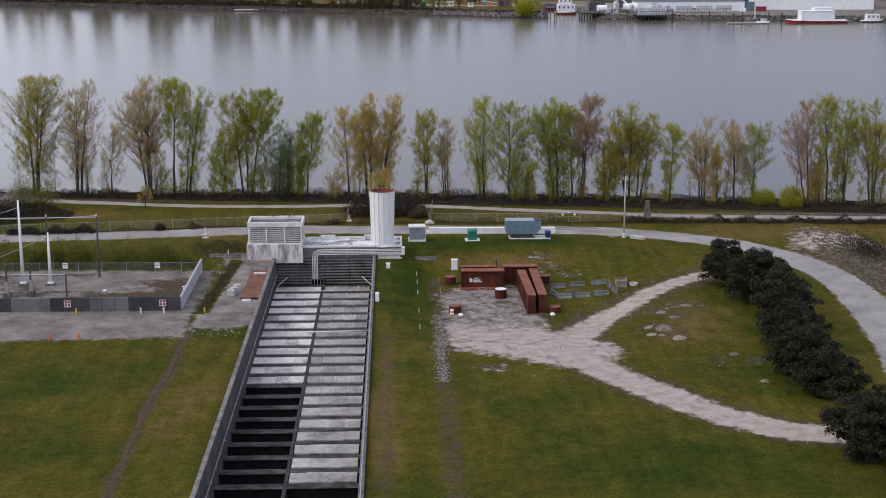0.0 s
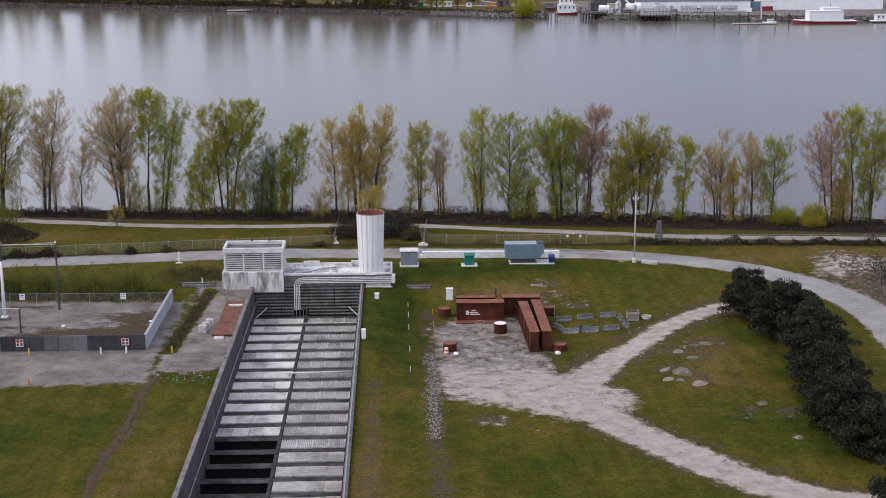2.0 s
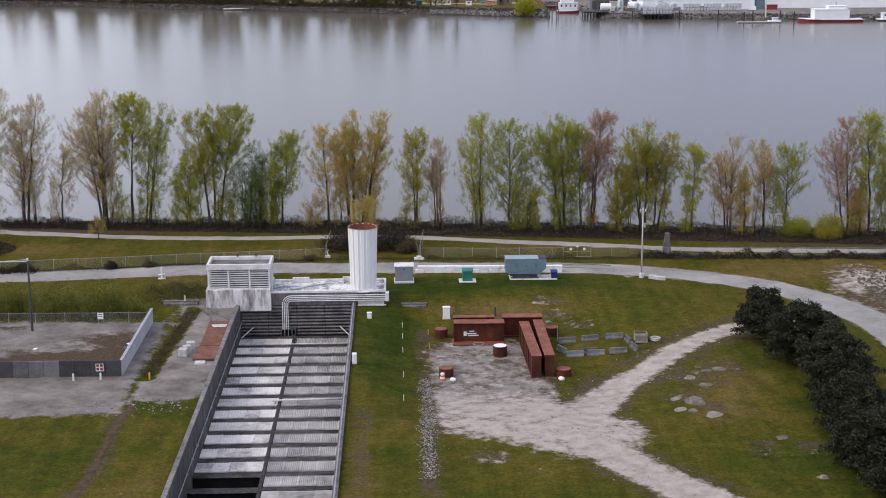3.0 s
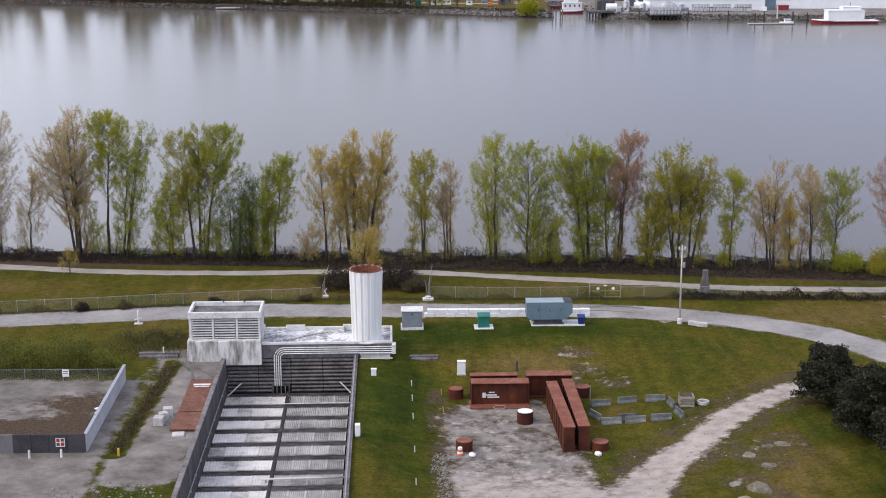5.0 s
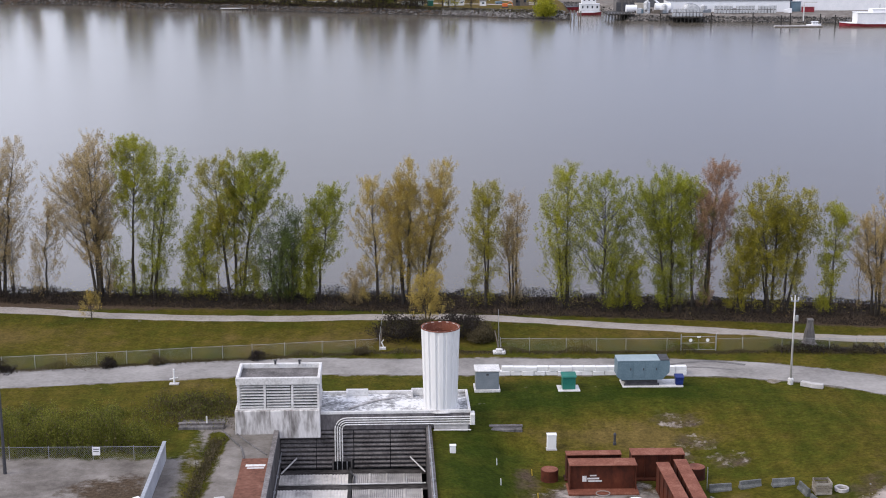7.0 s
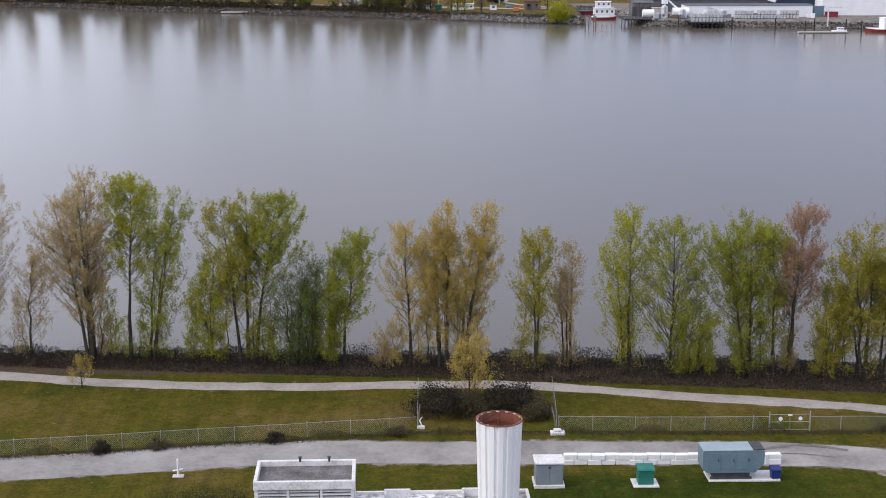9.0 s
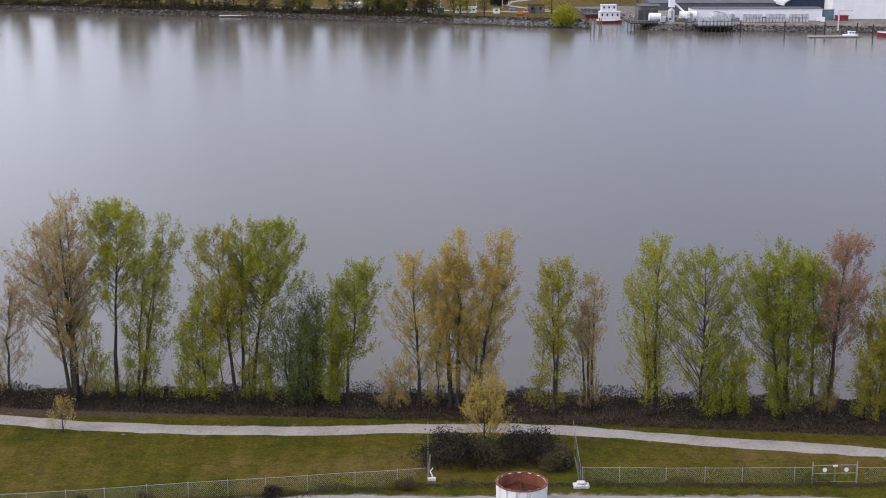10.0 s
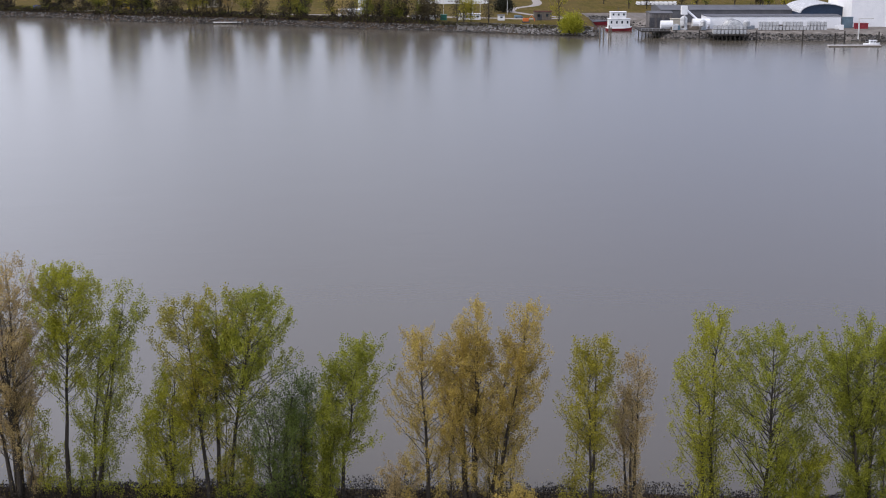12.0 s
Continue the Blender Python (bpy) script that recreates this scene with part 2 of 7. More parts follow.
LEAF = {
    "green": leaves("poplar_green", (0.165, 0.185, 0.017), (0.415, 0.42, 0.053), 0.5),
    "lime": leaves("lime_green", (0.215, 0.22, 0.015), (0.48, 0.465, 0.048), 0.5),
    "olive": leaves("olive_green", (0.2, 0.18, 0.018), (0.47, 0.415, 0.055), 0.5),
    "dark": leaves("bluish_green", (0.075, 0.115, 0.024), (0.2, 0.25, 0.054), 0.5),
    "tan": leaves("tan_catkins", (0.32, 0.235, 0.095), (0.62, 0.475, 0.215), 0.5),
    "gold": leaves("golden_catkins", (0.34, 0.255, 0.052), (0.66, 0.505, 0.14), 0.5),
    "red": leaves("reddish_buds", (0.27, 0.155, 0.085), (0.5, 0.315, 0.19), 0.45),
    "pine": leaves("pine_needles", (0.009, 0.011, 0.006), (0.046, 0.046, 0.026), 0.1),
    "scrub": leaves("dark_scrub", (0.012, 0.0095, 0.008), (0.042, 0.032, 0.025), 0.1),
    "brush": leaves("willow_brush", (0.075, 0.09, 0.013), (0.25, 0.25, 0.045), 0.45),
    "weeds": leaves("dry_weeds", (0.05, 0.04, 0.02), (0.13, 0.105, 0.055), 0.3),
    "blossom": leaves("pale_blossom", (0.3, 0.26, 0.24), (0.5, 0.45, 0.42), 0.3),
}

# ---- ground, river, roads ----
WATER = -3.0
SLOT = (-8.9, 8.9, -150.0, -2.2)  # the sunken cut: x, x, y, y


def near_bank(x):
    """Where the near land ends at the river."""
    return 56.5 - 0.075 * x - 0.0005 * x * x


def far_bank(x):
    """Where the far land begins."""
    if x < 100:
        return 599 - 0.40 * (x - 100) + 5 * noise.noise(Vector((x * 0.02, 3, 0))) + 2.5 * noise.noise(Vector((x * 0.08, 7, 0)))
    if x < 128:
        return 603 + 82 * min(1, (x - 100) / 6) * min(1, (128 - x) / 6)
    return 590 - 0.18 * (x - 128) + 2 * noise.noise(Vector((x * 0.05, 9, 0)))


def sstep(a, b, x):
    t = min(1.0, max(0.0, (x - a) / (b - a)))
    return t * t * (3 - 2 * t)


def dip(x, y):
    """How far the ground of the stockyard lies below the road."""
    return 2.0 * sstep(10, 20, x) * (1 - sstep(38, 60, x)) * sstep(-60, -38, y) * (1 - sstep(-14, 8, y))


def stock(x, y, up=0.0):
    """A place on the sunken ground: drawn for level ground, it slides outwards down the slope."""
    d = px = py = 0.0
    for k in range(6):
        px, py = x + (x - 9) * d / 59, y + (y + 180) * d / 59
        d = dip(px, py)
    return px, py, height(px, py) + up


def height(x, y):
    nb, fb = near_bank(x), far_bank(x)
    if y < nb + 12:
        z = -5.0 * sstep(nb, nb + 9, y)
        z += 0.1 * noise.noise(Vector((x * 0.08, y * 0.08, 0))) + 0.05 * noise.noise(Vector((x * 0.3, y * 0.3, 5)))
        # the knoll with the rocks and pines
        u, v = (x - 59) / 13, (y + 52) / 34
        z += 0.35 * max(0.0, 1 - u * u - v * v) ** 1.2
        # a shallow ditch beside the yard
        d = abs(x + 15.2 - 0.06 * (y + 5))
        if -38 < y < -4:
            z -= 0.5 * max(0.0, 1 - d / 1.6)
        # the sunken floor of the stockyard
        z -= dip(x, y)
        # dumped rubble beside the bend
        if x > 86 and -45 < y < 25:
            z += 1.0 * max(0.0, noise.noise(Vector((x * 0.16, y * 0.12, 21)))) * sstep(86, 91, x)
        # the dip round the culvert
        z -= 1.1 * max(0.0, 1 - math.hypot((x - 17.6) / 2.6, (y + 5.8) / 2.9))
        return z
    if y < fb:
        return -5.0
    z = -4.0 + 4.3 * sstep(fb, fb + 9, y)
    return z + 0.25 * noise.noise(Vector((x * 0.05, y * 0.05, 2))) + 3.0 * sstep(760, 1500, y)


SEGMENTS = {}


def seg_dist(p, line):
    """How far a place lies from a line of points."""
    if id(line) not in SEGMENTS:
        q = np.array([(v.x, v.y) for v in line])
        d = q[1:] - q[:-1]
        SEGMENTS[id(line)] = q[:-1], d, np.maximum(1e-9, (d * d).sum(1))
    a, d, n = SEGMENTS[id(line)]
    o = np.array((p.x, p.y)) - a
    t = np.clip((o * d).sum(1) / n, 0, 1)
    o -= d * t[:, None]
    return math.sqrt((o * o).sum(1).min())


# centre lines of what crosses the ground: a few points each
ROAD = smooth_line([(-260, -6), (-120, 8), (-60, 15.6), (-32, 18.6), (-12, 21), (6, 20.3), (24, 19.8), (42, 18.6), (54, 16.2), (64, 11.7), (73.3, 4.6), (80.6, -6), (84.1, -18), (84.8, -28), (84.2, -40), (83.0, -52), (79.5, -74), (72, -107), (60, -150), (44, -230), (20, -380), (-10, -700)], 2.0)
RIVER_PATH = smooth_line([(-220, 78), (-110, 63), (-52, 50), (-33, 45.8), (-13, 43.8), (6, 43.9), (20, 42.6), (35, 38.4), (54, 34.1), (62, 31.6), (80, 29.2), (108, 26.8), (180, 20)], 2.0)
TRACK = smooth_line([(65, -94.5), (58, -92.5), (51, -86.5), (45.6, -78.5), (39.5, -68.5), (36, -59), (38.5, -50), (42.5, -42), (47.5, -35.5), (54, -26.5), (63.5, -17.5), (70, -15)], 1.5)
APRON = [Vector((36, -60, 0)), Vector((32, -56, 0)), Vector((26.8, -54, 0)), Vector((26.5, -28, 0))]
RUT = smooth_line([(-16.8, -48), (-17.6, -55), (-17.4, -66), (-18.0, -76), (-18.1, -84), (-17.8, -94), (-17.8, -110), (-18.4, -130), (-19.5, -160)], 1.5)


BARE = [(37.6, -1, 2.0), (34.5, -13, 1.8), (38.5, -9, 1.5), (52.6, -39.3, 2.0), (56.8, -37.0, 2.4), (50.0, -47.5, 1.8), (54.0, -43.0, 1.6), (52.0, -52, 1.5), (25, -67, 1.4), (47, -40, 1.6), (60, -66, 1.0), (41, -14, 1.4), (55.5, -66, 1.0)]
# x, y, radius along x and y, how much drier (or greener: minus) the grass is there
# (61, -52): dark green knoll grass, with the pines' shade put into its colour
DRY = [(76, -40, 7, 50, -0.02), (61, -52, 13, 34, -0.1), (57, -48, 8, 18, 0.17), (11.2, -85, 2.2, 40, 0.13), (30, -6, 16, 6, 0.07), (30, 8, 24, 7, -0.16), (13.5, -16, 6, 26, -0.18), (40, -105, 30, 22, -0.07), (-30, -70, 12, 12, -0.1), (-13, -75, 5, 30, 0.07), (20, 33, 60, 6, 0.08), (-30, 34, 45, 9, 0.06), (88, 16, 26, 12, 0.12)]


def dryness(x, y):
    return 0.5 + sum(k * max(0.0, 1 - ((x - a) / r) ** 2 - ((y - b) / s) ** 2) for a, b, r, s, k in DRY)


def cover(x, y):
    """How much pale gravel, yard gravel, bare earth and brown grass lies at a place (distances turned into 0..1)."""
    p = Vector((x, y, 0))
    pale = yard = earth = 0.0
    if 5 < x < 100 and -125 < y < 0:
        d = seg_dist(p, APRON) - 7.0
        pale = max(0.5 - (seg_dist(p, TRACK) - (2.9 - 1.0 * sstep(-50, -38, y))) / 2.2, min(0.78 - 0.46 * sstep(-52, -40, y), 0.5 - d / 5))
        yard = min(0.6, 0.5 - d / 4) if y > -52 else 0.0
        earth = max(0.0, min(0.95, 0.5 - (d - 1) / 4) if y > -60 else 0.0, min(0.5, 0.5 - (seg_dist(p, TRACK) - 4) / 5))
        # rubble beside the bend
    if x > 78 and -60 < y < 30:
        d = math.hypot((x - 92 + 0.1 * y) / 1.0, (y + 10) / 2.6) - 9
        pale = max(pale, min(0.18 + 0.4 * sstep(-4, 4, y), 0.5 - d / 6))
        earth = max(earth, min(0.62, 0.6 - d / 6))
        yard = max(yard, min(0.36, 0.5 - d / 6))
    if -90 < x < -5 and -70 < y < 10:
        d = max(abs(x + 60) - 42, abs(y + 31.0) - 21 + 0.055 * (x + 40))
        d2 = math.hypot((x + 12.5) / 1.0, (y + 22) / 4.2) - 5.5
        d3 = max(abs(x + 13) - 4.3, abs(y + 22) - 24)
        yard = 0.5 - min(d, d2, d3) / 4
    if x < 0 and y < -45:
        earth = min(0.52, 0.56 - (seg_dist(p, RUT) - 0.5) / 3)
    if 5 < x < 30 and -150 < y < -15:
        earth = max(earth, 0.45 - (abs(x - 11.0) - 0.6) / 4 if y < -50 else 0, 0.5 - (abs(x - 18.6) - 0.7) / 3.5)
    if -20 < x < -13 and -38 < y < -3:
        d = abs(x + 15.2 - 0.06 * (y + 5)) - 1.2
        yard = min(yard, 0.5 + d / 2)
    if -60 < x < -21 and -36 < y < -12:
        earth = 1.4
        heap = 0.9 - max(abs(x + 38.5) - 5.0 - 0.9 * (y + 22), abs(y + 18.5) - 3.5) / 4
        yard = max(heap, min(yard, 0.54 - 0.9 * noise.noise(Vector((x * 0.1, y * 0.12, 17)))))
    for bx, by, br in BARE:
        d = math.hypot(x - bx, y - by)
        if d < br + 4:
            pale = max(pale, min(0.14 if bx > 46 else 0.28, 0.46 - (d - br) / 4))
            earth = max(earth, min(0.5, 0.6 - (d - br) / 4))
    e = max(seg_dist(p, ROAD) - 3.6, -9) if -70 < x < 100 and y > -150 else 9
    yard = max(yard, 0.5 - e / 2)
    e = seg_dist(p, RIVER_PATH) - 0.7 if -70 < x < 130 and 15 < y < 75 else 9
    pale = max(pale, 0.5 - e / 3)
    if y < 200:
        earth = max(earth, 0.5 + (y - (near_bank(x) - 8.8 - 0.05 * max(0, x))) / 3)
    else:
        earth = max(earth, 0.5 - (y - far_bank(x) - 20) / 14)
        yard = max(yard, 1.0 if x > 104 and y < 700 else 0.0)
    return [min(1.7, max(-0.3, c)) for c in (pale, yard, earth, dryness(x, y) + (0.13 if y > 200 else 0.0))]


def ground_material():
    m = bpy.data.materials.new("meadow")
    m.use_nodes = True
    n, l = m.node_tree.nodes, m.node_tree.links
    b = n["Principled BSDF"]
    geo = n.new("ShaderNodeNewGeometry")

    def noise_node(scale, detail=5.0, rough=0.6, stretch=(1, 1, 1)):
        mp = n.new("ShaderNodeMapping")
        mp.inputs["Scale"].default_value = stretch
        l.new(geo.outputs["Position"], mp.inputs[0])
        t = n.new("ShaderNodeTexNoise")
        t.inputs["Scale"].default_value, t.inputs["Detail"].default_value, t.inputs["Roughness"].default_value = scale, detail, rough
        l.new(mp.outputs[0], t.inputs["Vector"])
        return t.outputs["Fac"]

    def ramp(fac, stops):
        r = n.new("ShaderNodeValToRGB")
        el = r.color_ramp.elements
        while len(el) < len(stops):
            el.new(0.5)
        for e, (p, c) in zip(el, stops):
            e.position, e.color = p, (*c, 1)
        l.new(fac, r.inputs[0])
        return r.outputs[0]

    def blend(fac, a, c, mode="MIX"):
        x = n.new("ShaderNodeMix")
        x.data_type, x.blend_type = "RGBA", mode
        if isinstance(fac, float):
            x.inputs[0].default_value = fac
        else:
            l.new(fac, x.inputs[0])
        l.new(a, x.inputs[6])
        l.new(c, x.inputs[7])
        return x.outputs[2]

    def math_node(op, a, c, clamp=False):
        x = n.new("ShaderNodeMath")
        x.operation, x.use_clamp = op, clamp
        for i, q in enumerate((a, c)):
            if isinstance(q, float):
                x.inputs[i].default_value = q
            else:
                l.new(q, x.inputs[i])
        return x.outputs[0]

    def mask(name, edge, sharp, spread=0.9):
        at = n.new("ShaderNodeAttribute")
        at.attribute_name = name
        q = math_node("ADD", at.outputs["Fac"], math_node("MULTIPLY", math_node("SUBTRACT", edge, 0.5), spread))
        return math_node("ADD", math_node("MULTIPLY", math_node("SUBTRACT", q, 0.5), sharp), 0.5, True)

    wide, mid, small = noise_node(0.045, 4, 0.55), noise_node(0.3, 6, 0.65), noise_node(2.6, 5, 0.7)
    streak = noise_node(0.5, 4, 0.6, (1.0, 0.12, 1))
    dry = n.new("ShaderNodeAttribute")
    dry.attribute_name = "dry"
    patch = noise_node(0.12, 5, 0.6)
    f = math_node("ADD", math_node("MULTIPLY", wide, 0.4), math_node("ADD", math_node("MULTIPLY", mid, 0.32), math_node("MULTIPLY", patch, 0.28)))
    f = math_node("ADD", f, math_node("SUBTRACT", dry.outputs["Fac"], 0.5))
    grass = ramp(f, [(0.35, (0.031, 0.046, 0.006)), (0.45, (0.056, 0.062, 0.009)), (0.54, (0.084, 0.073, 0.0125)), (0.64, (0.12, 0.09, 0.03))])
    tufts = ramp(small, [(0.3, (0.5, 0.5, 0.5)), (0.7, (1.4, 1.37, 1.3))])
    grass = blend(0.85, grass, tufts, "MULTIPLY")
    grass = blend(0.7, grass, ramp(noise_node(0.8, 6, 0.7), [(0.32, (0.62, 0.63, 0.62)), (0.68, (1.3, 1.27, 1.2))]), "MULTIPLY")
    grass = blend(0.6, grass, ramp(streak, [(0.34, (0.72, 0.74, 0.7)), (0.66, (1.28, 1.24, 1.2))]), "MULTIPLY")
    earth = ramp(small, [(0.3, (0.04, 0.029, 0.02)), (0.7, (0.115, 0.084, 0.058))])
    pale = ramp(noise_node(0.55, 10, 0.68), [(0.24, (0.2, 0.165, 0.14)), (0.48, (0.355, 0.305, 0.268)), (0.76, (0.5, 0.44, 0.4))])
    yard = ramp(noise_node(0.2, 9, 0.72), [(0.3, (0.088, 0.077, 0.067)), (0.5, (0.185, 0.167, 0.15)), (0.7, (0.3, 0.276, 0.252))])
    edge, edge2 = noise_node(0.55, 7, 0.72), noise_node(0.4, 7, 0.7)
    col = blend(mask("earth", edge2, 2.5, 1.6), grass, earth)
    col = blend(mask("yard", edge2, 4.0, 1.4), col, yard)
    col = blend(mask("pale", edge, 2.6, 1.9), col, pale)
    l.new(col, b.inputs["Base Color"])
    b.inputs["Roughness"].default_value, b.inputs["Specular IOR Level"].default_value = 0.95, 0.04
    u = n.new("ShaderNodeBump")
    u.inputs["Strength"].default_value, u.inputs["Distance"].default_value = 0.9, 0.12
    l.new(math_node("ADD", small, mid), u.inputs["Height"])
    l.new(u.outputs[0], b.inputs["Normal"])
    return m


def make_ground():
    xs = [-4000, -2500, -1500, -900, -600, -450] + steps(-350, -90, 6) + steps(-87, SLOT[0], 1.3) + steps(SLOT[0], SLOT[1], 2.0)[1:] + steps(SLOT[1], 112, 1.3)[1:] + steps(118, 360, 6) + [450, 600, 900, 1500, 2500, 4000]
    ys = [-3000, -1500, -800, -450, -300, -220] + steps(-180, SLOT[2], 5) + steps(SLOT[2], SLOT[3], 1.3)[1:] + steps(SLOT[3], 80, 1.3)[1:] + [100, 180, 300, 440] + steps(530, 760, 3.2) + [790, 850, 950, 1150, 1500, 2200, 3200, 4500]
    sh = Shape()
    m = len(ys)
    for x in xs:
        for y in ys:
            sh.v.append((x, y, height(x, y)))
    for i in range(len(xs) - 1):
        for j in range(m - 1):
            cx, cy = (xs[i] + xs[i + 1]) / 2, (ys[j] + ys[j + 1]) / 2
            if SLOT[0] < cx < SLOT[1] and SLOT[2] < cy < SLOT[3]:
                continue
            a = i * m + j
            sh.f.append((a, a + m, a + m + 1, a + 1))
    me = bpy.data.meshes.new("ground")
    me.from_pydata(sh.v, [], sh.f)
    me.materials.append(ground_material())
    me.polygons.foreach_set("use_smooth", [True] * len(me.polygons))
    values = [cover(x - (x - 9) * dip(x, y) / 61, y - (y + 180) * dip(x, y) / 61) for x, y, z in sh.v]
    for k, name in enumerate(("pale", "yard", "earth", "dry")):
        at = me.attributes.new(name, "FLOAT", "POINT")
        at.data.foreach_set("value", [c[k] for c in values])
    return tagged(new("ground", me), "rough green and brown meadow with gravel and bare earth", "ground", kind="structure")


make_ground()


def water_material():
    m = bpy.data.materials.new("river_water")
    m.use_nodes = True
    n, l = m.node_tree.nodes, m.node_tree.links
    b = n["Principled BSDF"]
    b.inputs["Base Color"].default_value = (0.102, 0.088, 0.066, 1)
    b.inputs["Roughness"].default_value, b.inputs["IOR"].default_value = 0.17, 1.33
    geo = n.new("ShaderNodeNewGeometry")
    total = None
    for scale, stretch, amount in ((0.5, (1.0, 1.6, 1), 0.5), (0.05, (1.0, 1.6, 1), 1.4), (2.2, (1, 1, 1), 0.08)):
        mp = n.new("ShaderNodeMapping")
        mp.inputs["Scale"].default_value = stretch
        l.new(geo.outputs["Position"], mp.inputs[0])
        t = n.new("ShaderNodeTexNoise")
        t.inputs["Scale"].default_value, t.inputs["Detail"].default_value = scale, 3.0
        l.new(mp.outputs[0], t.inputs["Vector"])
        x = n.new("ShaderNodeMath")
        x.operation, x.inputs[1].default_value = "MULTIPLY", amount
        l.new(t.outputs["Fac"], x.inputs[0])
        if total is None:
            total = x.outputs[0]
        else:
            s = n.new("ShaderNodeMath")
            l.new(total, s.inputs[0])
            l.new(x.outputs[0], s.inputs[1])
            total = s.outputs[0]
    u = n.new("ShaderNodeBump")
    u.inputs["Strength"].default_value, u.inputs["Distance"].default_value = 0.6, 0.04
    l.new(total, u.inputs["Height"])
    l.new(u.outputs[0], b.inputs["Normal"])
    return m


river = build("water", Shape().sheet(steps(-4000, 4000, 400), steps(30, 1000, 97), lambda x, y: (x, y, WATER)), water_material())
tagged(river, "calm grey river with faint ripples and reflections", "river", kind="structure")


def ribbon(name, line, half, lift, mat, label, rag=0.25):
    """A strip of gravel laid on the ground, with ragged edges."""
    sh = Shape()
    rng = random.Random(len(line))
    cols = [-1, -0.55, 0, 0.55, 1]
    rows = []
    for i, p in enumerate(line):
        d = (line[min(i + 1, len(line) - 1)] - line[max(i - 1, 0)]).normalized()
        side = Vector((-d.y, d.x, 0))
        row = []
        for c in cols:
            w = half * c + (rng.uniform(-rag, rag) if abs(c) == 1 else 0)
            q = p + side * w
            row.append((q.x, q.y, height(q.x, q.y) + lift * (1 - 0.9 * (abs(c) == 1))))
        rows.append(row)
    m = len(cols)
    sh.v = [q for r in rows for q in r]
    for i in range(len(rows) - 1):
        for j in range(m - 1):
            a = i * m + j
            sh.f.append((a, a + m, a + m + 1, a + 1))
    ob = build(name, sh, mat, True)
    return tagged(ob, label, name.replace("_", " "), kind="structure")


ribbon("road", ROAD, 3.4, 0.1, GRAVEL_ROAD, "grey compacted gravel service road curving past the meadow")
RUT_EARTH = material("rut_earth", [(0.3, (0.03, 0.016, 0.008)), (0.5, (0.06, 0.036, 0.019)), (0.7, (0.11, 0.07, 0.04))], 0.9, 0.95, bump=0.03)
WET_GRAVEL = material("wet_gravel", [(0.3, (0.08, 0.075, 0.072)), (0.6, (0.17, 0.162, 0.157)), (0.75, (0.28, 0.27, 0.262))], 0.7, 0.8, bump=0.02)
ribbon("rut", RUT, 0.42, 0.03, RUT_EARTH, "dark earthen rut worn into the meadow", 0.22)
ribbon("wet_patch", smooth_line([(40.5, 19.6), (44, 20.6), (47, 20.7), (50.5, 19.0)], 1.0), 0.5, 0.13, WET_GRAVEL, "dark wet streak on the gravel road", 0.4)
ribbon("wet_patch", smooth_line([(42.5, 18.4), (45, 18.3), (48.6, 17.0)], 1.0), 0.3, 0.13, WET_GRAVEL, "dark wet streak on the gravel road", 0.25)
ribbon("path", RIVER_PATH, 1.5, 0.1, PATH_GRAVEL, "pale gravel walking path along the river bank")

# ---- the sunken cut with its sunscreen ----
DECK = -4.6
BAY = 4.6
# vertical stains, plus a darker tone that paints in the shade of the cut
WALL_STAIN_SHADE = material("streaked_shaded_wall", [(0.3, (0.024, 0.021, 0.022)), (0.5, (0.075, 0.069, 0.07)), (0.72, (0.18, 0.168, 0.166))], 0.5, 0.9, bump=0.02, stretch=(1, 1, 0.22))
wall_w = build("wall_west", Shape().box(SLOT[0] - 0.05, -8.35, SLOT[2], SLOT[3], -11.4, 0.28, 0.06), WALL_STAIN_SHADE)
tagged(wall_w, "stained grey concrete retaining wall of the cut", "wall", kind="structure")
wall_e = build("wall_east", Shape().box(8.35, SLOT[1] + 0.05, SLOT[2], SLOT[3], -11.4, 0.28, 0.06), WALL_STAIN_SHADE)
tagged(wall_e, "stained grey concrete retaining wall of the cut", "wall", kind="structure")
# floor colour holds the darkness of the open cut
floor_cut = build("floor", Shape().box(SLOT[0], SLOT[1], SLOT[2], SLOT[3] + 8, -11.8, -11.4), GRIME_SHADE)
tagged(floor_cut, "roadway at the bottom of the cut, its shade painted near-black", "floor", kind="structure")
wall_s = build("wall_south", Shape().box(SLOT[0], SLOT[1], SLOT[2] - 0.5, SLOT[2], -11.8, 0.28), CONCRETE_DARK)
tagged(wall_s, "plain concrete wall closing the cut", "wall", kind="structure")
for x in (-8.95, 8.4):
    cop = build("trim", Shape().box(x, x + 0.55, SLOT[2], SLOT[3] - 0.6, 0.28, 0.42, 0.03), RIB_GREY)
    tagged(cop, "weathered concrete coping along the wall top", "coping", kind="structure")

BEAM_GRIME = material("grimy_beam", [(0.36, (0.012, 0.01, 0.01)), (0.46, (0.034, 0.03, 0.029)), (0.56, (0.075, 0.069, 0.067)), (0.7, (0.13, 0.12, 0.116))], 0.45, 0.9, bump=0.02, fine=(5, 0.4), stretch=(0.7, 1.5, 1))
beam_data = None
spine = thing("centre_beam", (-0.35, SLOT[2], DECK), "dark stained concrete beam along the middle of the cut", "beam")
part("beam", Shape().box(-0.22, 0.22, 0.2, SLOT[3] - SLOT[2] - 0.6, -1.2, 0.06, 0.04), GRIME_SHADE, spine)
FIRST = -6.2  # y of the first panel's middle
ROWS_RIGHT, ROWS_LEFT = 20, 12
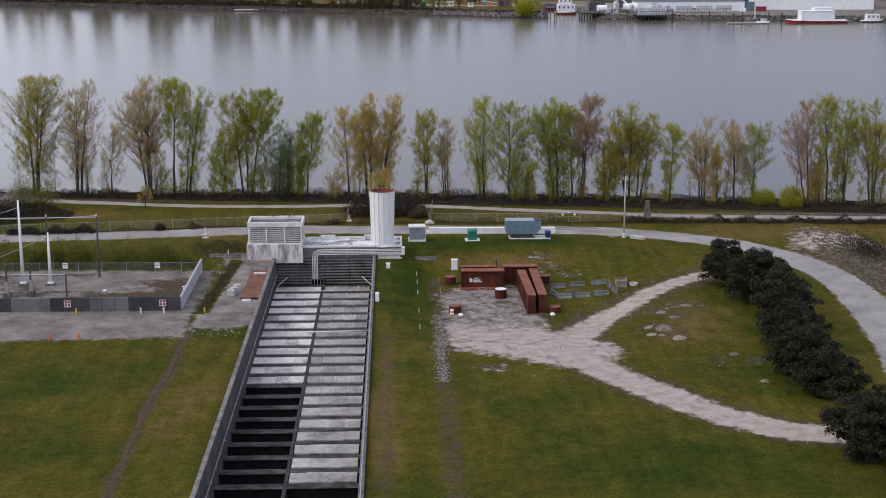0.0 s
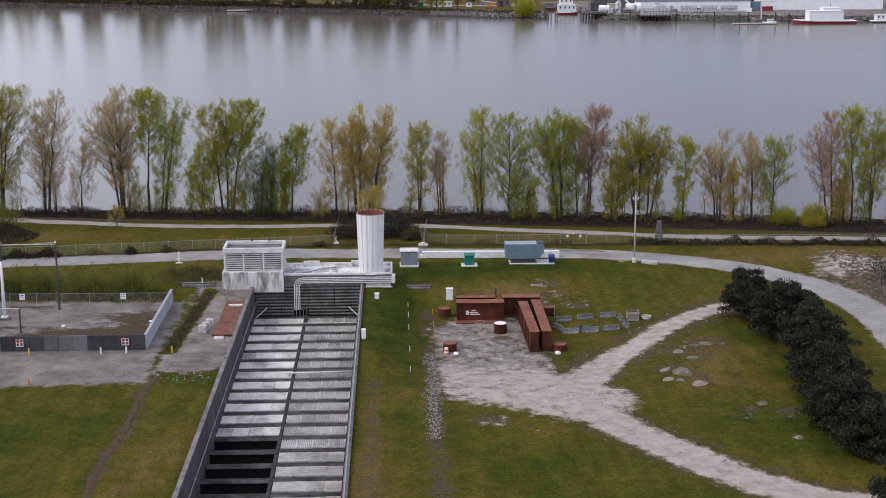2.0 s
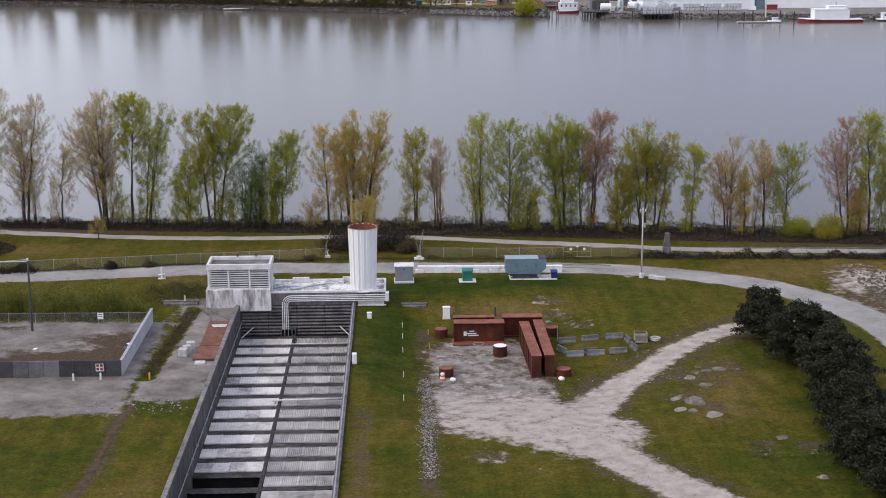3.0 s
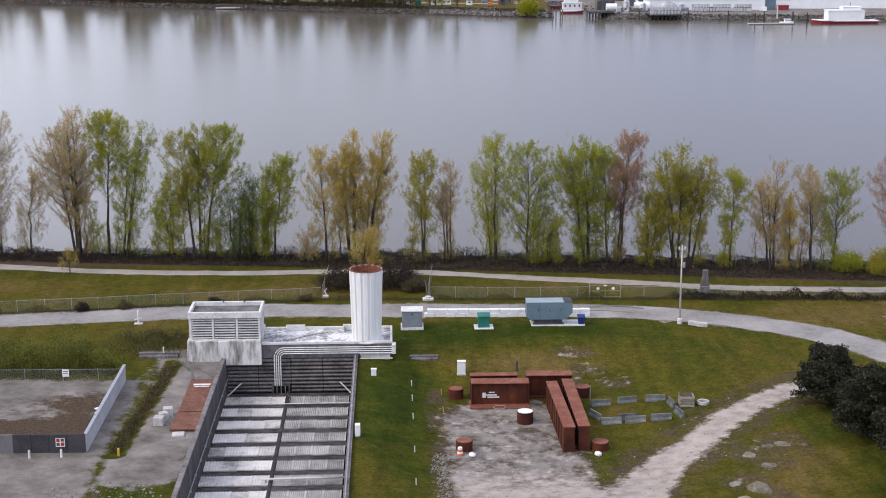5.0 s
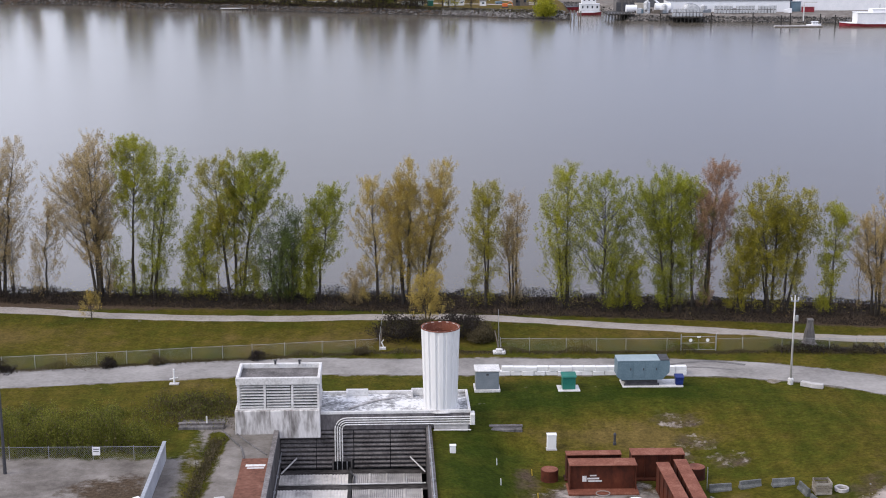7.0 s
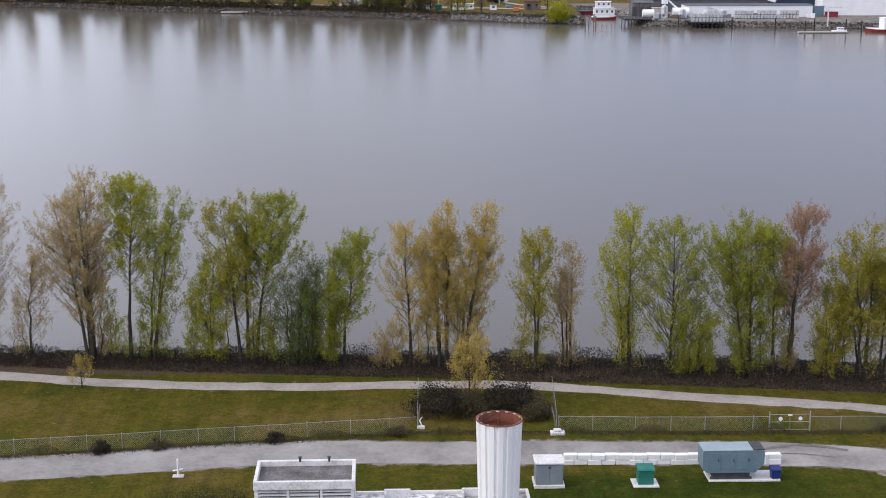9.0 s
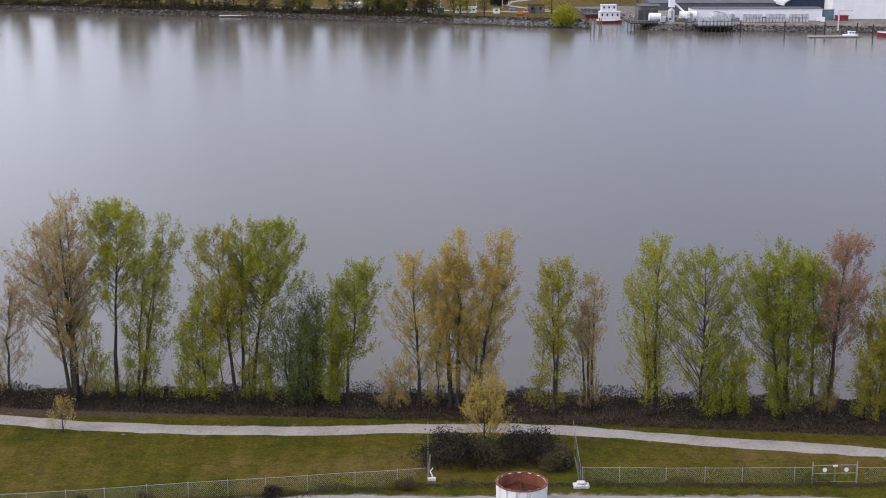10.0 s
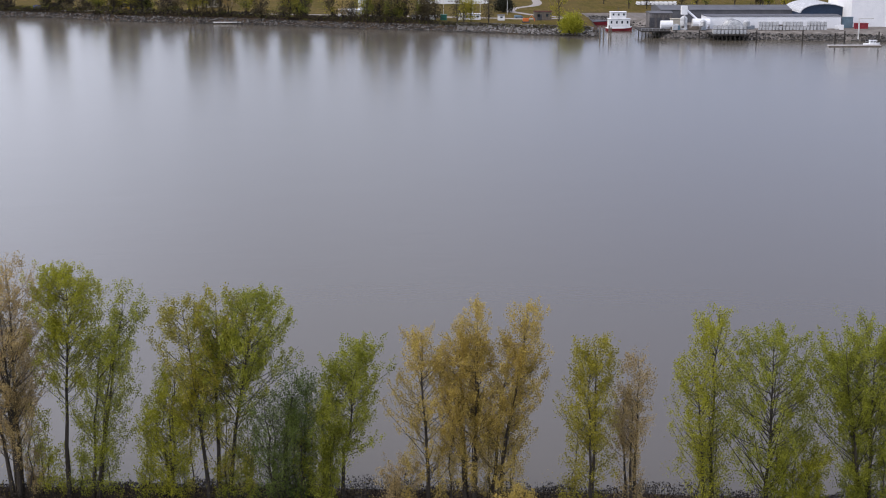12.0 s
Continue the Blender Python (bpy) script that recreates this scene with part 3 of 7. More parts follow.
for k in range(30):
    y = FIRST + 2.3 - BAY * k
    if y < SLOT[2] + 2:
        break
    if beam_data is None:
        beam = thing("cross_beam", (0, y, DECK), "dark stained concrete beam spanning the cut", "beam", "beams across the cut")
        prof = [(-0.6, -0.2), (0.6, -0.2), (0.78, -0.14), (0.6, -0.05), (0.3, 0.0), (-0.3, 0.0), (-0.6, -0.05), (-0.78, -0.14)]
        for x0, x1 in ((-8.36, -0.57), (-0.13, 8.36)):
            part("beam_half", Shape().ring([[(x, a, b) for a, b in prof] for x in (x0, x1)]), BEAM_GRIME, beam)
            # black web: the shade between the beams is put into its colour
            part("web", Shape().box(x0, x1, -0.38, 0.38, -1.7, -0.2), BLACK, beam, "web coloured black for the shade below the beam top")
        beam_data = beam
    else:
        copy_thing(beam_data, pose(0, y, DECK))

PANEL_WHITE = material("white_sunscreen", [(0.32, (0.26, 0.245, 0.235)), (0.47, (0.55, 0.523, 0.495)), (0.7, (0.78, 0.745, 0.705))], 0.26, 0.6, objects=0.18, fine=(6, 0.3))
PANEL_GREY = material("grey_sunscreen", [(0.32, (0.2, 0.192, 0.188)), (0.48, (0.42, 0.4, 0.384)), (0.7, (0.66, 0.632, 0.605))], 0.26, 0.6, objects=0.1, fine=(6, 0.3))


def screen_panel(name, w, d, mat, ribs, deep, across=False):
    """A folded sheet with raised ribs that run along it (or across it), its rim turned up."""
    long, wide = (w, d) if across else (d, w)
    loop = [(-wide / 2, 0.04), (-wide / 2 + 0.07, 0.04)]
    step = (wide - 0.14) / ribs
    for i in range(ribs):
        u = -wide / 2 + 0.07 + i * step
        loop += [(u + 0.08 * step, -deep), (u + 0.42 * step, -deep), (u + 0.5 * step, 0.02), (u + 0.92 * step, 0.02)]
    loop += [(wide / 2 - 0.07, 0.04), (wide / 2, 0.04), (wide / 2, -0.14), (-wide / 2, -0.14)]
    ends = (-long / 2, long / 2)
    sh = Shape().ring([[(v, u, z) if across else (u, v, z) for u, z in loop] for v in ends])
    me = bpy.data.meshes.new(name)
    me.from_pydata(sh.v, [], sh.f)
    me.materials.append(mat)
    bm = bmesh.new()
    bm.from_mesh(me)
    bmesh.ops.recalc_face_normals(bm, faces=bm.faces)
    bm.to_mesh(me)
    bm.free()
    return me


left_data, right_data = screen_panel("panel", 1.94, 2.85, PANEL_WHITE, 5, 0.03), screen_panel("panel", 1.94, 2.85, PANEL_GREY, 8, 0.09)
slat_data = screen_panel("panel", 1.94, 2.85, PANEL_GREY, 9, 0.07, True)
rng = random.Random(4)
for k in range(ROWS_RIGHT):
    y = FIRST - BAY * k
    for side, x0, data, count in ((-1, -8.3, left_data, ROWS_LEFT), (1, -0.08, right_data, ROWS_RIGHT)):
        if k >= count:
            continue
        bay = thing("sunscreen_bay", (x0, y, DECK), "pale louvred sunscreen panels laid between the beams" if side < 0 else "grey louvred sunscreen panels laid between the beams", "sunscreen", "sunscreen bays over the cut")
        for i in range(4):
            piece("panel", slat_data if side > 0 and k > 12 else data, bay, pose(0.97 + i * 1.95 + (0.05 if side > 0 else 0), rng.uniform(-0.03, 0.03), rng.uniform(-0.02, 0.03), rng.uniform(-0.5, 0.5), 0, rng.uniform(-0.3, 0.3)))

pipe = thing("cross_pipe", (0, -34.6, DECK), "pale pipe laid across the sunscreen", "pipe")
part("pipe", Shape().tube([(-1.2, 0, 0.45), (8.3, 0.1, 0.5)], 0.13, 8), CONCRETE_PALE, pipe, smooth=True)
part("bracket", Shape().box(-0.9, -0.7, -0.12, 0.12, 0, 0.36), GREY_STEEL, pipe)
tee = thing("cross_pipe", (0, FIRST - 2.3, DECK), "thin grey pipe with a tee laid across the first beam", "pipe")
part("pipe", Shape().tube([(-1.4, 0.3, 0.16), (8.2, 0.3, 0.2)], 0.08, 6), CONCRETE_PALE, tee)
part("riser", Shape().tube([(0.1, 0.3, 0.16), (0.15, 2.2, 0.3), (-0.3, 3.3, 0.5)], 0.1, 6), DARK_STEEL, tee)
part("upright", Shape().tube([(6.0, 0.3, 0.1), (6.0, 0.3, 1.0)], 0.07, 6), CONCRETE_PALE, tee)
for side, x, z in ((-1, -8.2, -2.4), (1, 8.62, 0.62)):
    run = thing("conduit", (x, 0, z), "thin galvanised conduit fixed along the wall", "conduit")
    part("pipe", Shape().tube([(0, -3.4, 0), (0, -50, 0), (0, -149, 0)], 0.07, 6), GREY_STEEL, run)
    for y in steps(-145, -6, 4.6):
        part("clip", Shape().box(-0.14, 0.14, y - 0.06, y + 0.06, -0.2, 0.05), GREY_STEEL, run)

# end wall with its ribs, vent and conduits
END = -2.75
# near-black backing, so the grooves between the ribs carry painted shade
wall_n = build("wall_north", Shape().box(-8.36, 8.36, END + 0.12, END + 0.6, -11.4, 0.02), GRIME_SHADE)
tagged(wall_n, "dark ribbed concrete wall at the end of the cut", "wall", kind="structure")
for k in range(9):
    z = -0.28 - 0.52 * k
    for x0, x1 in ((-8.3, -4.3), (-4.2, 0.0), (0.1, 4.2), (4.3, 8.3)):
        if k >= 7 and x0 in (-4.2,):
            x1 = -2.5
        rib = build("rib", Shape().ring([[(x, END + 0.13, z - 0.19), (x, END - 0.12, z - 0.15), (x, END - 0.22, z + 0.02), (x, END - 0.02, z + 0.16), (x, END + 0.13, z + 0.18)] for x in (x0, x1)]), RIB_GREY)
        rib.parent = wall_n
vent = thing("wall_vent", (-1.3, END, -4.3), "dark barred vent opening low in the end wall", "vent")
part("frame", Shape().box(-1.15, 1.15, -0.25, 0.1, 0.55, 0.75).box(-1.15, -0.98, -0.25, 0.1, -0.6, 0.55).box(0.98, 1.15, -0.25, 0.1, -0.6, 0.55), CONCRETE_DARK, vent)
# solid black box, its colour standing in for the dark inside the vent
part("opening", Shape().box(-0.98, 0.98, -0.02, 0.1, -0.6, 0.55), BLACK, vent)
for x in (-0.55, 0.0, 0.55):
    part("bar", Shape().box(x - 0.05, x + 0.05, -0.2, -0.08, -0.6, 0.55), GREY_STEEL, vent)
for s in (-1, 1):
    st = thing("strut", (s * 8.2, END - 0.3, -4.6), "pale steel strut leaning from the wall to the deck", "strut")
    part("bar", Shape().tube([(0, -1.6, 0.1), (-s * 1.7, 0.1, 1.3)], 0.09, 6), CONCRETE_PALE, st)

# ---- ventilation house, stack and conduits over the cut's end ----
house = thing("ventilation_house", (0, END, 0), "grey concrete ventilation house with a louvred intake tower", "building")
part("fascia", Shape().box(-3.8, 13.4, -0.05, 0.35, 0.02, 1.95, 0.05), FASCIA, house, "dark concrete fascia beam")
part("deck", Shape().box(-3.8, 13.35, 0.35, 7.2, 1.2, 1.9), ROOF_DECK, house, "patched white and grey roof deck")
part("base", Shape().box(8.9, 13.2, 0.3, 7.0, -0.6, 1.2).box(-12.9, 13.2, 6.6, 7.1, -0.6, 1.2), CONCRETE, house)
for y0, y1, x0, x1 in ((-0.12, 0.16, -3.7, 13.5), (6.95, 7.25, -3.7, 13.5), (0.16, 6.95, 13.2, 13.5)):
    part("parapet", Shape().box(x0, x1, y0, y1, 1.9, 2.25, 0.04), CONCRETE_PALE, house)
part("plinth", Shape().box(-13.35, -3.7, -0.95, 6.9, -0.6, 2.75, 0.08), HOUSE_WALL, house, "streaked concrete plinth under the louvres")
for x, y in ((-12.88, -0.48), (-3.88, -0.48), (-12.88, 4.62), (-3.88, 4.62), (-9.92, -0.48), (-6.82, -0.48)):
    part("tower_post", Shape().box(x - 0.13, x + 0.13, y - 0.13, y + 0.13, 2.75, 5.9), CONCRETE_PALE, house)
part("tower_sill", Shape().box(-13.0, -3.75, -0.66, -0.3, 2.7, 2.92, 0.03), CONCRETE_PALE, house)
rim = part("rim", Shape().box(-13.15, -3.6, -0.75, -0.4, 5.75, 6.6, 0.05).box(-13.15, -3.6, 4.55, 4.9, 5.75, 6.6, 0.05).box(-13.15, -12.8, -0.4, 4.55, 5.75, 6.6, 0.05).box(-3.95, -3.6, -0.4, 4.55, 5.75, 6.6, 0.05), CONCRETE_PALE, house, "pale concrete rim round the open top")
part("inner_roof", Shape().box(-12.8, -3.95, -0.4, 4.55, 5.75, 6.05), CONCRETE_DARK, house, "dark roof inside the rim")
# black block behind the slats: shade of the louvre gaps painted on
part("core", Shape().box(-12.6, -4.1, -0.05, 4.3, 2.7, 5.2), BLACK, house)
louvre = Shape().ring([[(x, -0.2, -0.05), (x, -0.2, 0.03), (x, 0.1, 0.1), (x, 0.1, 0.06)] for x in (-1.36, 1.36)])
louvre_me = build("louvre", louvre, CONCRETE_PALE)
bpy.data.objects.remove(louvre_me)
lm = bpy.data.meshes["louvre"]
sidel = Shape().ring([[(0.2, y, -0.07), (0.2, y, 0.05), (-0.1, y, 0.1), (-0.1, y, 0.05)] for y in (-2.4, 2.4)])
bpy.data.objects.remove(build("side_louvre", sidel, CONCRETE_PALE))
sm = bpy.data.meshes["side_louvre"]
for k in range(8):
    z = 3.1 + 0.345 * k
    for x in (-11.4, -8.37, -5.35):
        piece("louvre", lm, house, pose(x, -0.42, z))
    piece("side_louvre", sm, house, pose(-3.86, 2.05, z))
    piece("side_louvre", sm, house, pose(-12.9, 2.05, z, 0, 0, 180))
for x, w in ((-0.9, 2.6), (6.8, 3.2)):
    part("upstand", Shape().box(x, x + w, 6.2, 6.5, 1.9, 2.75, 0.04).box(x, x + 0.2, 5.4, 6.2, 1.9, 2.6), CONCRETE_PALE, house)
for x in (-9, -6.2):
    part("roof_stub", Shape().lathe(x, 4.3, [(0.12, 6.6), (0.12, 6.95), (0.18, 7.0), (0.18, 7.1)], 8), DARK_STEEL, house)
part("roof_pipe", Shape().tube([(-0.5, 1.6, 2.02), (2.4, 4.1, 2.02), (4.6, 5.2, 2.02)], 0.12, 6), CONCRETE, house)
part("drain_box", Shape().box(9.3, 13.2, -0.5, -0.05, -0.2, 0.62, 0.04).box(9.2, 13.4, -0.6, -0.05, 0.62, 0.72), CONCRETE, house)
part("ledge_pipe", Shape().tube([(9.2, -0.7, 0.05), (13.5, -0.7, 0.05)], 0.08, 6), CONCRETE_PALE, house)

stack = thing("vent_stack", (10.1, -0.9, 1.9), "white ribbed steel ventilation stack with a rusty open top", "chimney")
n = 15
sections = []
for r, z in ((1.93, 0.0), (1.93, 0.25), (1.94, 0.3), (2.02, 3.0), (2.12, 6.5), (2.22, 9.75)):
    loop = []
    for k in range(n):
        for f, d in ((0.0, 0.0), (0.5, 0.0), (0.62, -0.16), (0.88, -0.16)):
            a = 6.28318 * (k + f) / n
            loop.append(((r + d) * math.cos(a), (r + d) * math.sin(a), z))
    sections.append(loop)
part("shaft", Shape().ring(sections, False), WHITE_PAINT, stack, "white painted ribbed shaft")
part("liner", Shape().lathe(0, 0, [(1.7, 0.3), (2.0, 9.7)], 32, False), RUST_TOP, stack, "rusty inside of the shaft")
part("top_ring", Shape().lathe(0, 0, [(2.12, 9.66), (2.25, 9.66), (2.25, 9.76), (2.12, 9.76), (2.12, 9.66)], 44, False), RUST_TOP, stack, "rusty ring at the top")
part("damper", Shape().lathe(0, 0, [(1.95, 8.7), (1.95, 8.78)], 32).box(-1.9, 1.9, -0.1, 0.1, 8.78, 9.0).box(-0.1, 0.1, -1.9, 1.9, 8.78, 8.98), RUST, stack)
part("foot_ring", Shape().lathe(0, 0, [(2.25, 0.0), (2.25, 0.12), (2.0, 0.2)], 32), CONCRETE_PALE, stack)

tray = thing("conduit_run", (0, END, 0), "four parallel pale conduits bending down the end wall", "conduit")
for i in range(4):
    o = 0.27 * i
    part("conduit", Shape().tube([(13.55, -0.5 - 0.02 * i, 1.6 - o), (5, -0.5, 1.6 - o), *[(-2.05 + o + (1.35 - o) * (1 - math.sin(k * 0.2618)), -0.5, 1.6 - o - (1.35 - o) * (1 - math.cos(k * 0.2618))) for k in range(7)], (-2.05 + o, -0.5, -3.6)], 0.08, 6), CONCRETE_PALE, tray)
for x in (0.5, 3.5, 6.5, 9.5, 12.5):
    part("hanger", Shape().box(x - 0.06, x + 0.06, -0.45, -0.05, 0.65, 1.75), DARK_STEEL, tray)
part("junction_box", Shape().box(13.4, 13.95, -0.7, 0.6, 0.6, 1.9, 0.05), CONCRETE_PALE, tray)

# ---- service cabinets on the grass ----
cab = thing("equipment_cabinet", (16.3, 11.2, 0), "grey steel equipment cabinet with a pale roof on a concrete pad", "cabinet")
part("pad", Shape().box(-1.6, 1.6, -1.35, 1.35, -0.2, 0.28, 0.03), CONCRETE_PALE, cab)
part("body", Shape().box(-1.42, 1.42, -1.15, 1.15, 0.28, 2.55, 0.03), CABINET_GREY, cab)
part("roof", Shape().box(-1.56, 1.56, -1.3, 1.3, 2.55, 2.74, 0.04), CONCRETE_PALE, cab, "pale overhanging roof")
part("door", Shape().box(-1.3, -0.03, -1.18, -1.14, 0.4, 2.45, 0.01), CABINET_GREY, cab)
part("door", Shape().box(0.03, 1.3, -1.18, -1.14, 0.4, 2.45, 0.01), CABINET_GREY, cab)
part("badge", Shape().box(-0.16, 0.16, -1.23, -1.18, 2.1, 2.3, 0.02), DARK_STEEL, cab)

kiosk = thing("transformer_kiosk", (26.4, 10.7, 0), "small green steel transformer kiosk on a concrete pad", "kiosk")
part("pad", Shape().box(-1.35, 1.35, -1.15, 1.15, -0.1, 0.14, 0.03), CONCRETE_PALE, kiosk)
part("body", Shape().box(-0.8, 0.8, -0.7, 0.7, 0.14, 1.75, 0.03), GREEN_ENAMEL, kiosk)
part("lid", Shape().ring([[(x, -0.85, 1.75), (x, 0.85, 1.75), (x, 0.75, 2.0), (x, -0.7, 1.9)] for x in (-0.9, 0.9)]), GREEN_ENAMEL, kiosk)

gen = thing("generator", (35.8, 12.2, 0), "blue-grey generator in a weatherproof enclosure on a concrete slab", "generator")
part("slab", Shape().box(-2.6, 5.0, -1.4, 1.4, -0.1, 0.16, 0.03), CONCRETE_PALE, gen)
part("fuel_tank", Shape().box(-2.1, 1.8, -0.95, 0.95, 0.16, 0.95, 0.03), DARK_STEEL, gen, "black base frame")
for s in (-1, 1):
    part("skid", Shape().box(-2.4, 2.0, s * 0.95 - 0.1, s * 0.95 + 0.1, 0.16, 0.4), DARK_STEEL, gen)
prof = [(-2.75, 0.95), (2.3, 0.95), (3.2, 1.9), (3.25, 3.05), (3.15, 3.4), (-3.2, 3.4), (-3.3, 3.2), (-3.3, 1.35)]
part("enclosure", Shape().ring([[(a, y, b) for a, b in prof] for y in (-1.25, 1.25)]), BLUE_GREY, gen)
part("roof", Shape().box(-3.3, 2.0, -1.28, 1.28, 3.4, 3.48, 0.02), PALE_BLUE, gen, "paler roof panel")
part("radiator_hood", Shape().box(2.05, 3.2, -1.2, 1.2, 3.4, 3.54, 0.03), DARK_STEEL, gen)
for x in (-2.2, -0.6, 1.0):
    door = part("door", Shape().box(x - 0.7, x + 0.7, -1.29, -1.25, 1.35, 3.15, 0.01), BLUE_GREY, gen)
    part("handle", Shape().box(x + 0.5, x + 0.6, -1.33, -1.29, 2.2, 2.5), DARK_STEEL, door)

binn = thing("dumpster", (40.3, 11.3, 0.16), "small blue lidded bin beside the generator", "bin")
part("body", Shape().ring([[(-0.42, -0.4, 0.1), (0.42, -0.4, 0.1), (0.42, 0.4, 0.1), (-0.42, 0.4, 0.1)], [(-0.5, -0.5, 1.05), (0.5, -0.5, 1.05), (0.5, 0.45, 1.05), (-0.5, 0.45, 1.05)]]), BLUE_PLASTIC, binn)
part("lid", Shape().ring([[(x, -0.54, 1.05), (x, 0.5, 1.05), (x, 0.46, 1.3), (x, -0.5, 1.12)] for x in (-0.54, 0.54)]), BLUE_PLASTIC, binn)
for s in (-1, 1):
    part("wheel", Shape().tube([(s * 0.36 - 0.06, 0.35, 0.1), (s * 0.36 + 0.06, 0.35, 0.1)], 0.1, 10), DARK_STEEL, binn)

block = build("concrete_block", Shape().box(-0.735, 0.735, -0.37, 0.37, 0, 0.57, 0.04), WHITE_PAINT)
tagged(block, "white painted concrete block in a low wall beside the road", "concrete block", "blocks in the low wall")
for i in range(16):
    for j in range(2):
        m = pose(18.9 + 1.5 * i + 0.4 * j * (i < 14), 16.6 + 0.07 * math.sin(i * 2.1 + j) - 0.045 * i, -0.02 + 0.572 * j, 0, 0, 1.5 * math.sin(i * 1.7 + j) - 1.5)
        if i + j == 0:
            block.matrix_basis = m
        else:
            copy_thing(block, m)

sb = thing("utility_box", (11.1, -10.2, 0), "small white box on the grass beside the cut", "utility box")
part("body", Shape().box(-0.33, 0.33, -0.26, 0.26, -0.1, 0.74, 0.04), WHITE_PAINT, sb)
part("lid", Shape().box(-0.37, 0.37, -0.3, 0.3, 0.74, 0.82, 0.02), WHITE_PAINT, sb)
wc = thing("wall_cabinet", (9.5, -32.5, 0), "white steel cabinet on the wall of the cut", "cabinet")
part("body", Shape().box(-0.3, 0.3, -0.42, 0.42, 0.1, 1.45, 0.04), WHITE_PAINT, wc)
part("leg", Shape().box(-0.25, 0.25, -0.35, 0.35, -0.2, 0.1), GREY_STEEL, wc)

lamp = thing("utility_pole", (54.4, 11.4, 0), "tall pale utility pole with a small crossarm on a concrete footing", "utility pole")
part("footing", Shape().lathe(0, 0, [(0.36, -0.2), (0.36, 0.7), (0.26, 0.8)], 12), CONCRETE_PALE, lamp)
part("pole", Shape().lathe(0, 0, [(0.15, 0.7), (0.12, 5.5), (0.08, 11.5)], 10), CONCRETE, lamp, smooth=True)
part("crossarm", Shape().box(-0.5, 0.5, -0.06, 0.06, 10.7, 10.82), GREY_STEEL, lamp)
for x in (-0.42, 0.0, 0.42):
    part("insulator", Shape().lathe(x, 0, [(0.05, 10.85), (0.12, 10.95), (0.06, 11.05), (0.12, 11.15), (0.03, 11.25)], 8), CONCRETE_PALE, lamp)
part("transformer", Shape().lathe(0.32, -0.1, [(0.05, 8.2), (0.2, 8.25), (0.2, 8.9), (0.08, 9.0)], 10), GREY_STEEL, lamp)
for x, y, a in ((56.2, 10.4, -35), (57.3, 9.7, -20)):
    fb = build("concrete_block", Shape().box(-0.75, 0.75, -0.35, 0.35, 0, 0.6, 0.06), CONCRETE)
    fb.matrix_basis = pose(x, y, 0, 0, 0, a)
    tagged(fb, "loose grey concrete block beside the lamp post", "concrete block")

# ---- rusty steel and the stockyard ----
def plate_box(name, at, turn, w, d, h, label, flanges=True):
    """A riveted box of steel plates: flanged frame, recessed front, a lid."""
    t = thing(name, at, label, "steel formwork", turn=turn)
    part("front_plate", Shape().box(-w / 2 + 0.1, w / 2 - 0.1, -d / 2 + 0.32, -d / 2 + 0.38, 0.2, h - 0.1), RUST, t)
    part("back_plate", Shape().box(-w / 2, w / 2, d / 2 - 0.05, d / 2, 0, h - 0.1), RUST, t)
    for s in (-1, 1):
        part("side_plate", Shape().box(s * w / 2 - 0.05, s * w / 2 + 0.05, -d / 2, d / 2, 0, h - 0.1), RUST, t)
    part("top_flange", Shape().box(-w / 2 - 0.1, w / 2 + 0.1, -d / 2 - 0.05, d / 2 + 0.03, h - 0.1, h, 0.02), RUST_TOP, t, "orange primed top plate")
    part("bottom_flange", Shape().box(-w / 2 - 0.25, w / 2 + 0.25, -d / 2 - (0.3 if flanges else 1.1), d / 2, 0.02, 0.2, 0.02), RUST if flanges else RUST_TOP, t)
    if flanges:
        for k in range(1, 4):
            x = -w / 2 + w * k / 4
            part("stiffener", Shape().box(x - 0.03, x + 0.03, -d / 2 + 0.12, -d / 2 + 0.32, 0.2, h - 0.1), RUST, t)
    return t


wb = thing("utility_box", stock(22.15, -10.1), "white upright utility box standing in the grass", "utility box")
part("body", Shape().box(-0.52, 0.52, -0.35, 0.35, 0.05, 1.72, 0.04), WHITE_PAINT, wb)
part("lid", Shape().box(-0.57, 0.57, -0.4, 0.4, 1.72, 1.82, 0.03), WHITE_PAINT, wb)
part("plinth", Shape().box(-0.6, 0.6, -0.42, 0.42, -0.2, 0.05), CONCRETE, wb)
plate_box("steel_form", stock(26.15, -21.6), -1.0, 7.0, 2.0, 3.0, "large rusty steel form with an open flanged front", False)
plate_box("steel_form", stock(25.6, -18.9), 0.0, 5.8, 1.2, 2.95, "rusty steel form standing behind another")
plate_box("steel_form", stock(32.3, -18.9), -1.0, 5.6, 1.9, 2.95, "rusty steel form with an orange top plate")
